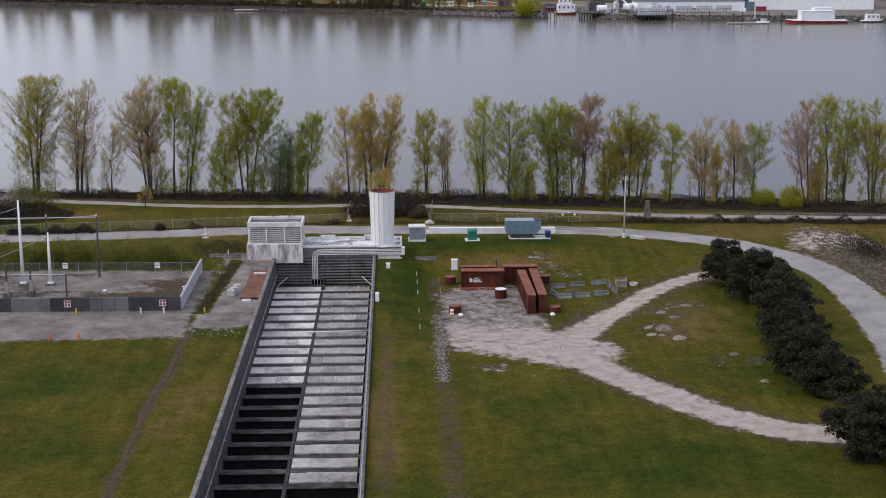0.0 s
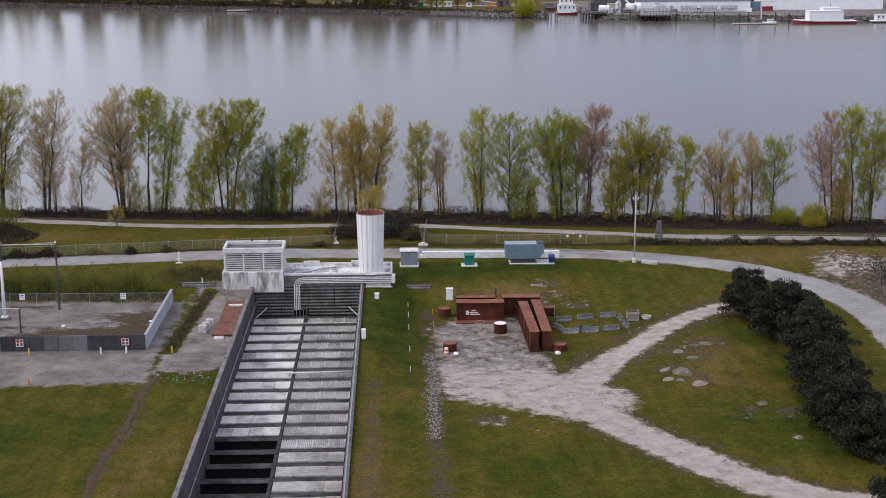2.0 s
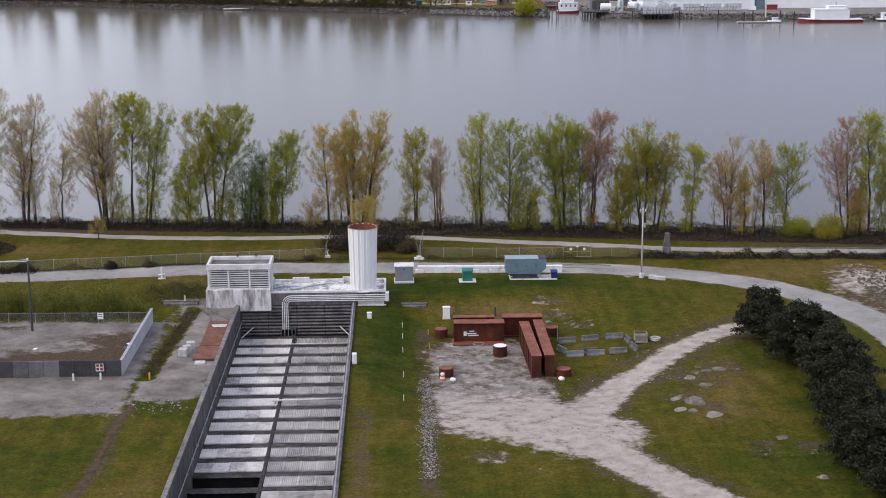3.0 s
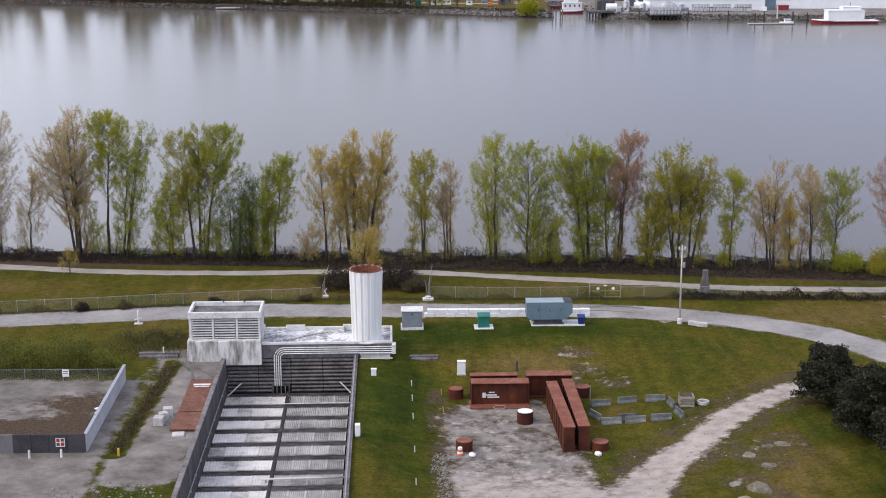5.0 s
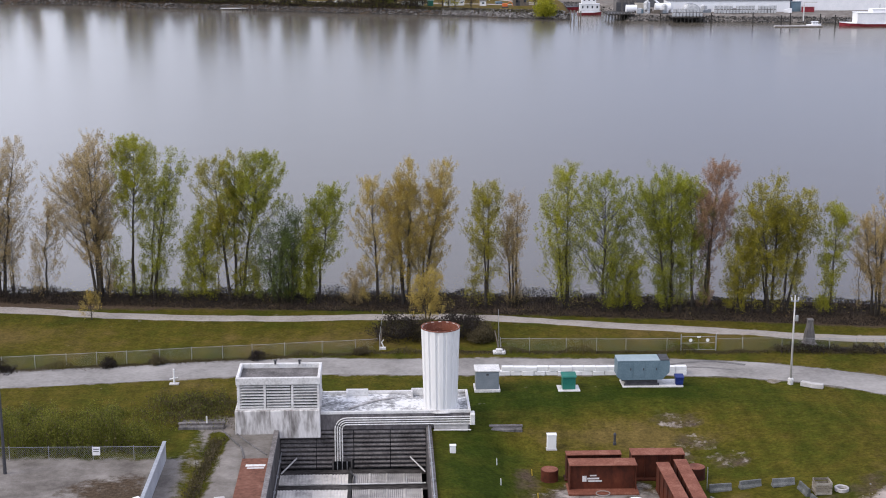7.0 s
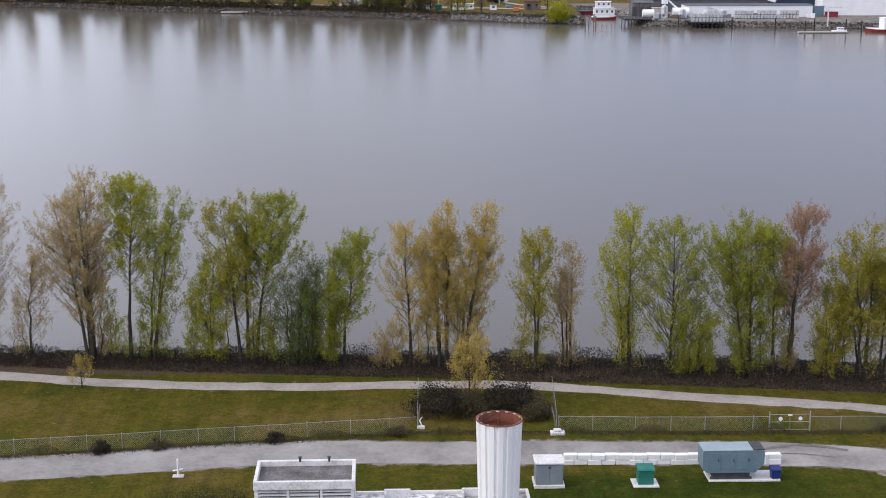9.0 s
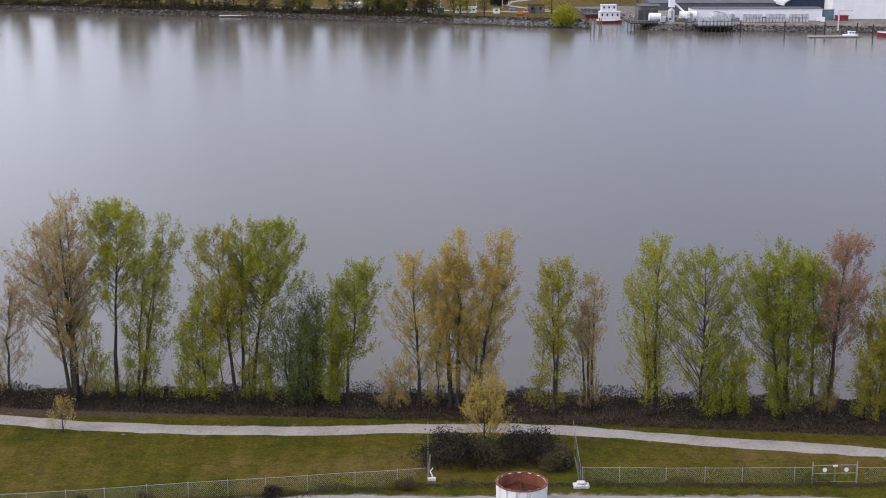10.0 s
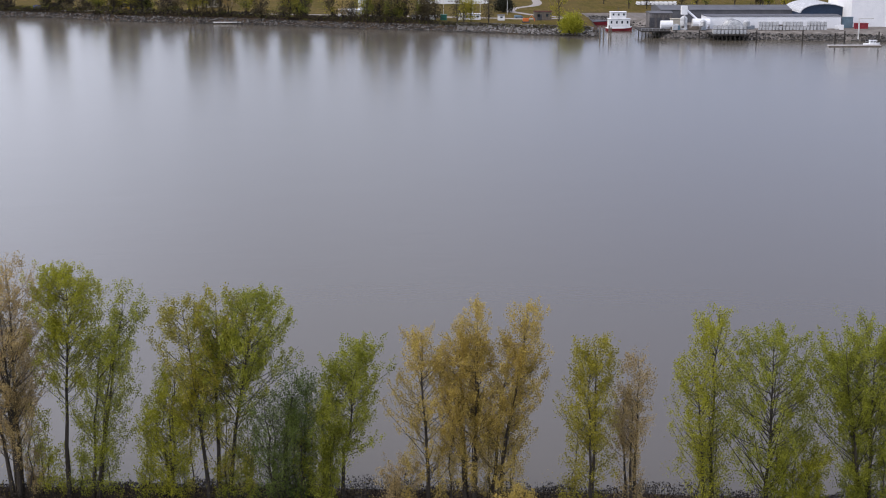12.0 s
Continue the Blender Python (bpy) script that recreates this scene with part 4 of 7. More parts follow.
for x0, x1, y0, y1 in ((32.3, 32.6, -21.7, -38.3), (34.25, 34.25, -21.0, -38.0)):
    g1 = thing("steel_girder", stock((x0 + x1) / 2, (y0 + y1) / 2), "long rusty steel girder lying on the gravel", "girder", "pair of girders", turn=math.degrees(math.atan2(x0 - x1, y0 - y1)) * -1)
    length = abs(y1 - y0)
    part("top_flange", Shape().box(-0.7, 0.7, -length / 2, length / 2, 2.9, 3.0, 0.02), RUST_TOP, g1, "orange primed flange")
    part("bottom_flange", Shape().box(-0.7, 0.7, -length / 2, length / 2, 0.0, 0.12, 0.02), RUST, g1)
    part("web", Shape().box(-0.62, -0.52, -length / 2 + 0.1, length / 2 - 0.1, 0.12, 2.9), RUST, g1)
    part("web", Shape().box(0.52, 0.62, -length / 2 + 0.1, length / 2 - 0.1, 0.12, 2.9), RUST, g1)
    part("end_plate", Shape().box(-0.6, 0.6, -length / 2 + 0.02, -length / 2 + 0.1, 0.12, 2.9), RUST, g1)
    for k in range(1, 8):
        y = -length / 2 + length * k / 8
        part("stiffener", Shape().box(-0.72, -0.62, y - 0.04, y + 0.04, 0.12, 2.9), RUST, g1)
for n_, (x, y, r, h, mat, what) in enumerate(((21.0, -19.2, 0.95, 1.25, RUST_TOP, "rusty steel drum with a rust-brown top"), (28.6, -28.4, 0.97, 1.45, WHITE_PAINT, "rusty steel drum with a white top"), (21.15, -36.9, 0.95, 1.1, RUST_TOP, "rusty steel drum with a rust-brown top"), (36.1, -37.2, 1.0, 0.95, RUST_TOP, "rusty steel drum with a rust-brown top"), (36.4, -19.3, 1.0, 1.3, RUST_TOP, "rusty steel drum with a rust-brown top"))):
    d = thing("steel_drum", stock(x, y), what, "drum", "drums round the stockyard")
    part("shell", Shape().lathe(0, 0, [(r, 0), (r + 0.03, 0.04), (r, 0.1), (r, h - 0.1), (r + 0.03, h - 0.05), (r, h)], 28), RUST, d, smooth=False)
    part("lid", Shape().lathe(0, 0, [(r - 0.06, h), (r - 0.06, h + 0.03)], 28), mat, d)

# ---- trees and shrubs ----
def leaf_mesh(points, size, rng, aspect=0.6):
    """One small pointed leaf clump at each point, turned at random."""
    n = len(points)
    a = rng.normal(size=(n, 3))
    a /= np.linalg.norm(a, axis=1)[:, None]
    b = np.cross(a, rng.normal(size=(n, 3)))
    b /= np.linalg.norm(b, axis=1)[:, None]
    s = size * rng.uniform(0.65, 1.35, (n, 1))
    a, b = a * s * 0.62, b * s * 0.62 * aspect
    return np.stack([points + a, points - 0.6 * a + b, points - 0.6 * a - b], 1).reshape(-1, 3)


def leaf_object(name, points, size, mat, rng, aspect=0.6, extra=()):
    """extra: further corners, three to a face (stalks)."""
    v = leaf_mesh(np.asarray(points), size, rng, aspect)
    if len(extra):
        v = np.concatenate([v, np.asarray(extra).reshape(-1, 3)])
    me = bpy.data.meshes.new(name)
    n = len(v) // 3
    me.vertices.add(3 * n)
    me.vertices.foreach_set("co", v.astype(np.float32).ravel())
    me.loops.add(3 * n)
    me.loops.foreach_set("vertex_index", np.arange(3 * n, dtype=np.int32))
    me.polygons.add(n)
    me.polygons.foreach_set("loop_start", np.arange(0, 3 * n, 3, dtype=np.int32))
    me.update(calc_edges=True)
    me.materials.append(mat)
    return new(name, me)


def bent(a, b, lift, n):
    """A curved limb from a to b that first leaves outwards, then rises."""
    c = Vector((a.x + (b.x - a.x) * 0.6, a.y + (b.y - a.y) * 0.6, a.z + (b.z - a.z) * lift))
    return [a * (1 - t) ** 2 + c * 2 * t * (1 - t) + b * t * t for t in [i / n for i in range(n + 1)]]


LABELS = {
    "green": "tall riverside poplar with fresh green leaves", "lime": "riverside poplar with bright yellow-green young leaves", "olive": "riverside poplar with olive-green young leaves",
    "dark": "low bushy alder with dark bluish-green leaves", "tan": "slender riverside tree with thin tan catkins", "gold": "slender riverside tree with golden-brown catkins", "red": "riverside tree with a reddish-brown budding crown",
}


def tufts_at(limb, many, count, rng, along, across):
    """Leaf tufts along the outer half of a limb, drawn out upwards."""
    o = np.array(limb[-1])
    d = o - np.array(limb[-2])
    d /= max(1e-6, np.linalg.norm(d))
    d = d * 0.6 + np.array([0, 0, 0.6])
    q = rng.uniform(0, 1, many) ** 0.7
    path = np.array(limb)
    f = (0.35 + 0.65 * q) * (len(limb) - 1)
    i = np.minimum(f.astype(int), len(limb) - 2)
    c = path[i] + (path[i + 1] - path[i]) * (f - i)[:, None] + rng.normal(0, across * 1.5, (many, 3))
    tips = c + d * rng.uniform(0.3, 1.0, (many, 1)) * along * 2
    u = rng.uniform(-0.25, 1.15, (many, count, 1))
    p = c[:, None] + (tips - c)[:, None] * u + np.clip(rng.normal(0, 1, (many, count, 3)), -2, 2) * across * (1.1 - 0.5 * u)
    return c, tips, p.reshape(-1, 3)


def tree(x, y, h, dx, w, hue, stems=1, low=0.3, leaf=1.0, seed=1, group="trees along the river bank", label="", suckers=None):
    rng = np.random.RandomState(seed)
    bare = hue in ("tan", "gold", "red")
    z0 = height(x, y) - 0.15
    w = w * (1.4 if bare else 1.42)
    t = thing("tree", (x, y, z0), label or LABELS[hue], "tree", group)
    wood, twigs, points = Shape(), Shape(), []
    h = 0.98 * h - z0
    lobes = rng.uniform(0.72, 1.18, (7, 6))
    plan = []
    for s in range(stems):
        ang = 6.283 * (s + rng.uniform(0, 0.6)) / stems
        spread = 0.0 if stems == 1 else 1.0
        top = h * (1 if s == 0 else rng.uniform(0.78, 0.98))
        foot = Vector((0.45 * spread * math.cos(ang), 0.45 * spread * math.sin(ang), 0))
        lean = 0.26 if hue == "gold" else 0.36
        tip = Vector((dx + spread * w * lean * math.cos(ang), spread * w * lean * math.sin(ang), top * 0.985))
        plan.append((foot, tip, top, (w if stems == 1 else w * 0.74), low, (0.0105 if bare else 0.0095) * top + 0.06, 1.0))
    # thin young stems at the foot, leafy almost to the ground
    for s in range(suckers if suckers is not None else (5 if hue == 'dark' else 2 + int(w * 0.45))):
        top = h * rng.uniform(0.22, 0.6)
        foot = Vector((rng.uniform(-1, 1) * (0.8 + 0.45 * w), rng.uniform(-0.8, 0.8), 0))
        tip = foot + Vector((rng.normal(0, 0.5), rng.normal(0, 0.4), top))
        plan.append((foot, tip, top, 0.6 + 0.09 * top, 0.16, 0.055 + 0.004 * top, 0.4))
    for foot, tip, top, ww, lo, r0, share in plan:
        line = []
        for i in range(9):
            u = i / 8
            p = foot.lerp(tip, u ** 1.25)
            p.z = tip.z * u
            line.append(p + Vector((rng.normal(0, 0.13), rng.normal(0, 0.13), 0)) * min(1, 3 * u))
        wood.ring([[p + Vector((math.cos(k * 1.0472), math.sin(k * 1.0472), 0)) * (r0 * (1 - 0.93 * (i / 8) ** 0.8)) for k in range(6)] for i, p in enumerate(line)])

        def trunk(z):
            u = max(0.0, min(0.999, z / tip.z)) * 8
            i = int(u)
            return line[i].lerp(line[i + 1], u - i)

        limbs = int((104 if bare else 92) * (0.5 + 0.5 / stems) * (top / 20) * (0.45 + ww / 5.5))
        if share < 1:
            limbs = int(7 + 1.3 * top)
        for k in range(limbs):
            v = rng.uniform(0, 1) ** (0.85 if share < 1 else 0.6)
            zt = top * (lo + (1 - lo) * v)
            if share < 1:
                prof = min(1.0, 0.55 + 1.5 * v) * (1 - v) ** 0.5 + 0.09
            elif hue == "gold":
                prof = min(1.0, 0.6 + 0.9 * v) * (1 - v**2.6) ** 0.5 + 0.14
            else:
                prof = (0.5 + 0.62 * v) * (1 - v**6) ** 0.5 + 0.16
            a = rng.uniform(0, 6.283)
            rad = ww * 1.22 * prof * lobes[int(a * 1.11) % 7][int(v * 5.99)] * rng.uniform(0.12, 1.0) ** 0.6
            c = trunk(zt)
            end = Vector((c.x + rad * math.cos(a), c.y + rad * math.sin(a), zt))
            start = trunk(max(lo * top * 0.6, zt - rad * rng.uniform(0.5, 1.35) - 0.4))
            limb = bent(start, end, rng.uniform(0.25, 0.6), 4)
            wood.tube(limb, float((0.014 + 0.007 * rad) * (0.6 + 0.4 * share)), 3, 0.25)
            base, tips, p = tufts_at(limb, 6 if share == 1 else 4, max(4, int((24 if bare else 29) * (0.35 + 0.65 * leaf) * (0.6 if share < 1 else 1))), rng, 0.46 if bare else 0.4, 0.17 if bare else 0.21)
            for o, e in list(zip(base, tips))[:4]:
                twigs.tube([o, e], 0.013, 3, 0.4)
            points.append(p)
    part("trunk", wood, BARK, t)
    tagged(part("branchwork", twigs, BARK_PALE if bare else BARK, t), kind="stuff")
    crown = leaf_object("crown", np.concatenate(points), 0.13 if bare else 0.148, LEAF[hue], rng)
    crown.parent = t
    return t


def tree_row(x):
    return 51.2 - 0.125 * x


# x, height, lean of the crown, half width, stems, where the crown begins, fullness
CATKIN = [(-54.7, 24.4, 1.3, 4.1, 3, 0.15, 0.9), (-47.7, 15.2, 1.0, 2.1, 1, 0.2, 0.9), (-39.4, 25.5, -1.5, 4.3, 4, 0.25, 1.1), (-0.2, 6.0, 0.2, 1.7, 2, 0.2, 0.8), (22.8, 17.5, -0.3, 1.6, 3, 0.3, 0.8), (74.9, 18.5, -0.9, 3.1, 3, 0.2, 1.1), (81.5, 17.5, -0.6, 2.1, 2, 0.25, 1.0)]
GOLDEN = [(2.8, 19.7, -0.9, 2.5, 1, 0.2, 1.2), (6.9, 22.1, -0.4, 3.0, 4, 0.22, 1.4), (9.4, 22.3, 2.2, 2.8, 3, 0.22, 1.3), (77.9, 12.3, -0.3, 1.7, 2, 0.2, 1.2), (98.2, 9.5, -1.0, 2.6, 3, 0.1, 1.5)]
REDDISH = [(50.9, 22.1, 1.0, 3.2, 2, 0.45, 1.5), (95.7, 21.3, -2.1, 3.1, 2, 0.3, 1.1)]
OLIVE = [(55.5, 12.5, 0.3, 2.4, 4, 0.1, 1.0), (-64.1, 25.9, 0.8, 5.1, 3, 0.2, 0.9), (-19.1, 23.0, -0.8, 3.4, 2, 0.3, 1.1), (18.5, 19.1, -0.7, 2.6, 2, 0.22, 1.0), (59.9, 20.5, -1.2, 3.5, 4, 0.3, 1.0), (62.0, 18.1, 2.1, 2.5, 2, 0.3, 0.9), (108.3, 21.4, -0.5, 3.5, 3, 0.2, 1.0)]
LIME = [(38.6, 9.5, 0.8, 2.2, 3, 0.12, 0.9), (-34.2, 25.0, 0.9, 2.8, 1, 0.48, 1.5), (-23.5, 14.9, 0.1, 2.8, 3, 0.12, 1.3), (30.2, 22.0, -1.1, 3.5, 2, 0.25, 0.8), (68.5, 16.4, 0.2, 2.1, 1, 0.3, 1.2), (99.7, 23.0, -0.9, 2.5, 1, 0.3, 1.2), (102.7, 22.3, -0.3, 2.5, 2, 0.2, 1.0)]
GREEN = [(-31.1, 22.9, 2.4, 2.7, 3, 0.12, 0.75), (-17.6, 22.8, 3.4, 3.4, 1, 0.4, 1.5), (-6.1, 18.0, 1.8, 2.5, 1, 0.35, 1.5), (-8.2, 14.5, 0.3, 1.8, 2, 0.2, 0.9), (35.8, 20.6, -0.2, 3.8, 1, 0.22, 1.4), (45.4, 21.4, -1.8, 3.6, 4, 0.15, 1.1), (48.7, 20.4, -0.9, 1.9, 1, 0.25, 1.2), (85.1, 17.0, 0.3, 2.8, 1, 0.25, 1.1)]
DARK = [(-12.6, 15.1, 0.3, 2.9, 4, 0.1, 0.3), (-10.2, 14.4, 0.4, 2.4, 3, 0.1, 0.3)]
seed = 10
for hue, rows in (("tan", CATKIN), ("gold", GOLDEN), ("red", REDDISH), ("olive", OLIVE), ("lime", LIME), ("green", GREEN), ("dark", DARK)):
    for x, h, dx, w, stems, low, leaf in rows:
        seed += 1
        tree(x, tree_row(x) + random.Random(seed).uniform(-0.8, 0.8), h, dx, w, hue, stems, low, leaf, seed)
tree(9.8, 34.5, 9.2, 0.0, 2.6, "gold", 2, 0.35, 1.0, 90, "", "small bare tree with a yellow-green top behind the stack", 0)
tree(-38.5, 44.2, 3.9, 0.0, 1.0, "gold", 1, 0.3, 0.6, 91, "", "small brownish sapling beside the path", 0)


def bush(name, x, y, r, h, hue, count, label, seed, group="", size=0.3, category="bush"):
    """A many-stemmed rounded bush: stems, then leaf clumps in uneven lumps."""
    rng = np.random.RandomState(seed)
    t = thing(name, (x, y, height(x, y) - 0.05), label, category, group)
    stems, pts = Shape(), []
    n = max(10, int((13 if name == 'pine' else 9) * r * h / 4))
    for k in range(n):
        a, q = rng.uniform(0, 6.283), rng.uniform(0.15, 1.0) ** 0.6
        z = h * (1 - 0.62 * q * q) * rng.uniform(0.6, 1.08)
        e = Vector((r * q * math.cos(a), r * q * math.sin(a), z))
        stems.tube(bent(Vector((rng.normal(0, 0.15), rng.normal(0, 0.15), 0)), e, 0.4, 3), 0.05, 3, 0.3)
        c = max(4, int(count / n))
        lump = rng.normal(0, 1, (c, 3)) * (np.array([0.62, 0.62, 0.34]) if name == 'pine' else np.array([r * 0.2, r * 0.2, h * 0.11]))
        pts.append(np.array(e) * np.array([0.9, 0.9, 0.88]) + lump)
    low = int(count * (0.12 if name == 'pine' else 0.35))
    a, q = rng.uniform(0, 6.283, low), np.sqrt(rng.uniform(0, 1, low)) * r * 0.92
    pts.append(np.stack([q * np.cos(a), q * np.sin(a), rng.uniform(0.05, 0.55, low) * h], 1))
    p = np.concatenate(pts)
    p[:, 2] = np.abs(p[:, 2]) + 0.02
    tagged(part("stemwork", stems, BARK, t), kind="stuff")
    crown = leaf_object("crown", p, size * 1.1, LEAF[hue], rng)
    crown.parent = t
    return t


def pine(x, y, r, h, seed):
    """A spreading pine: a leaning trunk, level limbs, and flat pads of needles in ragged tiers."""
    rng = np.random.RandomState(seed)
    t = thing("pine", (x, y, height(x, y) - 0.1), "dark green spreading pine on the grassy knoll", "pine tree", "pines on the knoll")
    lean = rng.normal(0, 0.5, 2)
    wood = Shape().tube([(0, 0, -0.1), (lean[0] * 0.4, lean[1] * 0.4, h * 0.45), (lean[0], lean[1], h * 0.93)], 0.24, 7, 0.3)
    pts = []
    tiers = 9
    r, h = r * 1.12, h * 1.05
    for k in range(tiers):
        u = (k + 0.5) / tiers
        reach = r * (0.62 + 0.5 * math.sin(math.pi * min(1.0, 0.3 + 0.55 * u))) * (1 if u < 0.6 else 1 - 1.1 * (u - 0.6))
        n = max(4, int(11 * (1 - 0.55 * u)))
        for j in range(n):
            a = 6.283 * (j + rng.uniform(-0.35, 0.35)) / n + k
            q = reach * rng.uniform(0.4, 1.0)
            z = h * (0.1 + 0.8 * u) + rng.normal(0, 0.55) + 0.12 * q
            c = Vector((lean[0] * u, lean[1] * u, 0))
            e = Vector((q * math.cos(a), q * math.sin(a), z)) + c
            wood.tube(bent(c + Vector((0, 0, z - 0.25 * q - 0.3)), e, 0.3, 3), 0.07, 4, 0.35)
            for pad in range(3):
                o = np.array(e) * 1.0
                if pad:
                    w = rng.uniform(0.4, 0.95)
                    o = np.array([e.x * w, e.y * w, e.z - 0.1]) + rng.normal(0, 0.45, 3) * np.array([1, 1, 0.4])
                size = rng.uniform(0.6, 1.1)
                m = int(150 * size)
                b, s = rng.uniform(0, 6.283, m), np.sqrt(rng.uniform(0, 1, m)) * size
                pts.append(o + np.stack([s * np.cos(b), s * np.sin(b), 0.32 * (1 - (s / size) ** 2) + rng.normal(0, 0.16, m)], 1))
    top = np.array([lean[0], lean[1], h * 0.93])
    pts.append(top + rng.normal(0, 1, (150, 3)) * np.array([0.6, 0.6, 0.25]))
    p = np.concatenate(pts)
    p[:, 2] = np.maximum(p[:, 2], 0.15)
    part("trunk", wood, BARK, t)
    crown = leaf_object("crown", p, 0.34, LEAF["pine"], rng, 0.4)
    crown.parent = t
    return t


PINES = [(65.7, -24.7, 3.3, 6.9), (67.9, -35.5, 3.9, 8.3), (69.2, -44.0, 3.5, 7.0), (67.8, -53.0, 3.7, 7.0), (67.0, -62.0, 3.5, 6.8), (65.4, -72.5, 3.8, 6.3), (66.4, -79.5, 3.5, 5.6), (65.5, -101.0, 4.6, 7.0), (68.5, -112.0, 4.4, 6.6)]
for i, (x, y, r, h) in enumerate(PINES):
    pine(x, y, r, h, 200 + i)
for i, (x, y, r, h, hue, label) in enumerate((
    (6.0, 33.2, 3.8, 3.8, "scrub", "dark tangled bush behind the stack"), (9.8, 32.2, 2.6, 3.4, "weeds", "brown tangled bush behind the stack"), (14.2, 34.0, 3.8, 3.8, "scrub", "dark tangled bush behind the stack"), (16.8, 31.6, 2.3, 2.4, "weeds", "dark tangled bush behind the stack"),
    (-60.5, 41.0, 5.2, 8.0, "brush", "broad green bush beside the path"), (-63.5, 40.0, 4.0, 5.0, "blossom", "bush covered in pale blossom"), (-66, 33, 4.5, 3.5, "scrub", "low dark bush beside the path"),
    (87.0, 39.5, 2.6, 4.2, "green", "rounded green bush on the river bank"), (92.5, 38.0, 2.6, 4.5, "olive", "rounded olive bush on the river bank"))):
    bush("bush", x, y, r, h, hue, 5000, label, 300 + i, "", 0.17)


def scatter(name, count, place, size, hue, label, seed, stalk=0.0, category="scrub"):
    """Scrub that nobody could count: one mesh of leaf clumps (and stalks) over a stretch of ground."""
    rng = np.random.RandomState(seed)
    pts = []
    for k in range(count):
        x, y, top = place(rng)
        pts.append((x, y, height(x, y) + top * rng.uniform(0.05, 1.0) ** 0.6))
    extra = []
    if stalk:
        for p in pts[:: max(1, int(1 / stalk))]:
            gz = height(p[0], p[1])
            o = rng.normal(0, 0.15, 2)
            extra += [(p[0] - 0.02, p[1], gz), (p[0] + 0.02, p[1], gz), (p[0] + o[0], p[1] + o[1], p[2] + 0.15)]
    return tagged(leaf_object(name, pts, size, LEAF[hue], rng, 0.6, extra), label, category, kind="stuff")


def bank_place(rng):
    x = rng.uniform(-75, 115)
    front = tree_row(x) - 4.4 - max(0, (x - 30) * 0.03)
    q = rng.uniform(0, 1)
    y = front + q * (near_bank(x) + 1.5 - front)
    lump = 0.75 + 1.9 * noise.noise(Vector((x * 0.22, y * 0.3, 1))) + 0.7 * noise.noise(Vector((x * 0.9, y * 0.9, 4)))
    return x, y, max(0.35, 0.9 * lump + 0.2) * min(1, 0.35 + 2.2 * q) * (1 - 0.4 * sstep(20, 60, x))


BRUSH = []
for k in range(84):
    r = random.Random(600 + k)
    front = k % 3 < 2
    BRUSH.append((r.uniform(-75, -23.5), r.uniform(-8.6, -5.0) if front else r.uniform(-4.5, 2.5), r.uniform(1.2, 2.5), r.uniform(3.2, 6.0) if front else r.uniform(1.6, 3.2)))


def brush_place(rng):
    """In one of many clumps of upright shoots, or in the low growth between them."""
    if rng.uniform(0, 1) < 0.12:
        x, y = rng.uniform(-75, -21.5), rng.uniform(-9, 4)
        return x, y, 0.9
    cx, cy, r, h = BRUSH[rng.randint(0, len(BRUSH))]
    a, q = rng.uniform(0, 6.283), math.sqrt(rng.uniform(0, 1))
    i = int(a * 5 * q + 1)
    a = i / (5 * q + 0.01)
    return cx + r * q * math.cos(a) + rng.normal(0, 0.06), cy + r * q * math.sin(a) + rng.normal(0, 0.06), h * math.sqrt(1.08 - q * q) * (0.85 + 0.15 * math.sin(i * 9.7 + cx))


def thicket_place(rng):
    x, y = -18.5 + rng.normal(0, 2.6), 4.6 + rng.normal(0, 2.6)
    lump = noise.noise(Vector((x * 0.45, y * 0.45, 6)))
    return min(x, -13.6), y, max(0.12, 0.7 + 1.5 * lump)


def weeds_place(rng):
    x = rng.uniform(-60, 108)
    y = fence_y(x) - 0.2 - abs(rng.normal(0, 0.7))
    lump = noise.noise(Vector((x * 0.22, 2, 2)))
    return x, y, max(0.12, 2.4 * lump + 0.25)


def fence_y(x):
    return 27.3 + 0.125 * (x - 3) if x < 3 else 27.3 - 0.038 * (x - 3) - 0.0006 * max(0, x - 56) ** 2


scatter("bank_scrub", 110000, bank_place, 0.17, "scrub", "dark tangled scrub and brambles along the river bank", 501, 0.12)
scatter("willow_brush", 100000, brush_place, 0.17, "brush", "tall yellow-green willow brush behind the yard", 502, 0.25)
scatter("willow_brush", 12000, brush_place, 0.2, "weeds", "brown shoots among the willow brush", 514, 0.4)
def understory(rng):
    x = rng.uniform(-75, 115)
    y = tree_row(x) + rng.normal(0, 1.6)
    q = noise.noise(Vector((x * 0.2, 8, 2))) + 0.5 * noise.noise(Vector((x * 0.7, 5, 2)))
    return x, y, max(1.2, 3.6 + 7.0 * q)


scatter("understory", 5000, understory, 0.12, "olive", "thin olive undergrowth among the tree stems", 508)
scatter("understory", 4000, understory, 0.11, "tan", "thin tan twigs and catkins among the tree stems", 509)


def bank_weeds(rng):
    x, y, top = bank_place(rng)
    return x, y, top * 1.1


def mound_place(rng):
    a, q = rng.uniform(0, 6.283), math.sqrt(rng.uniform(0, 1))
    x, y = -66 + 14.5 * q * math.cos(a), 36.5 + 8.5 * q * math.sin(a)
    return x, y, max(0.25, (1 - q * q) * 3.4 + 1.2 * noise.noise(Vector((x * 0.4, y * 0.4, 11))))


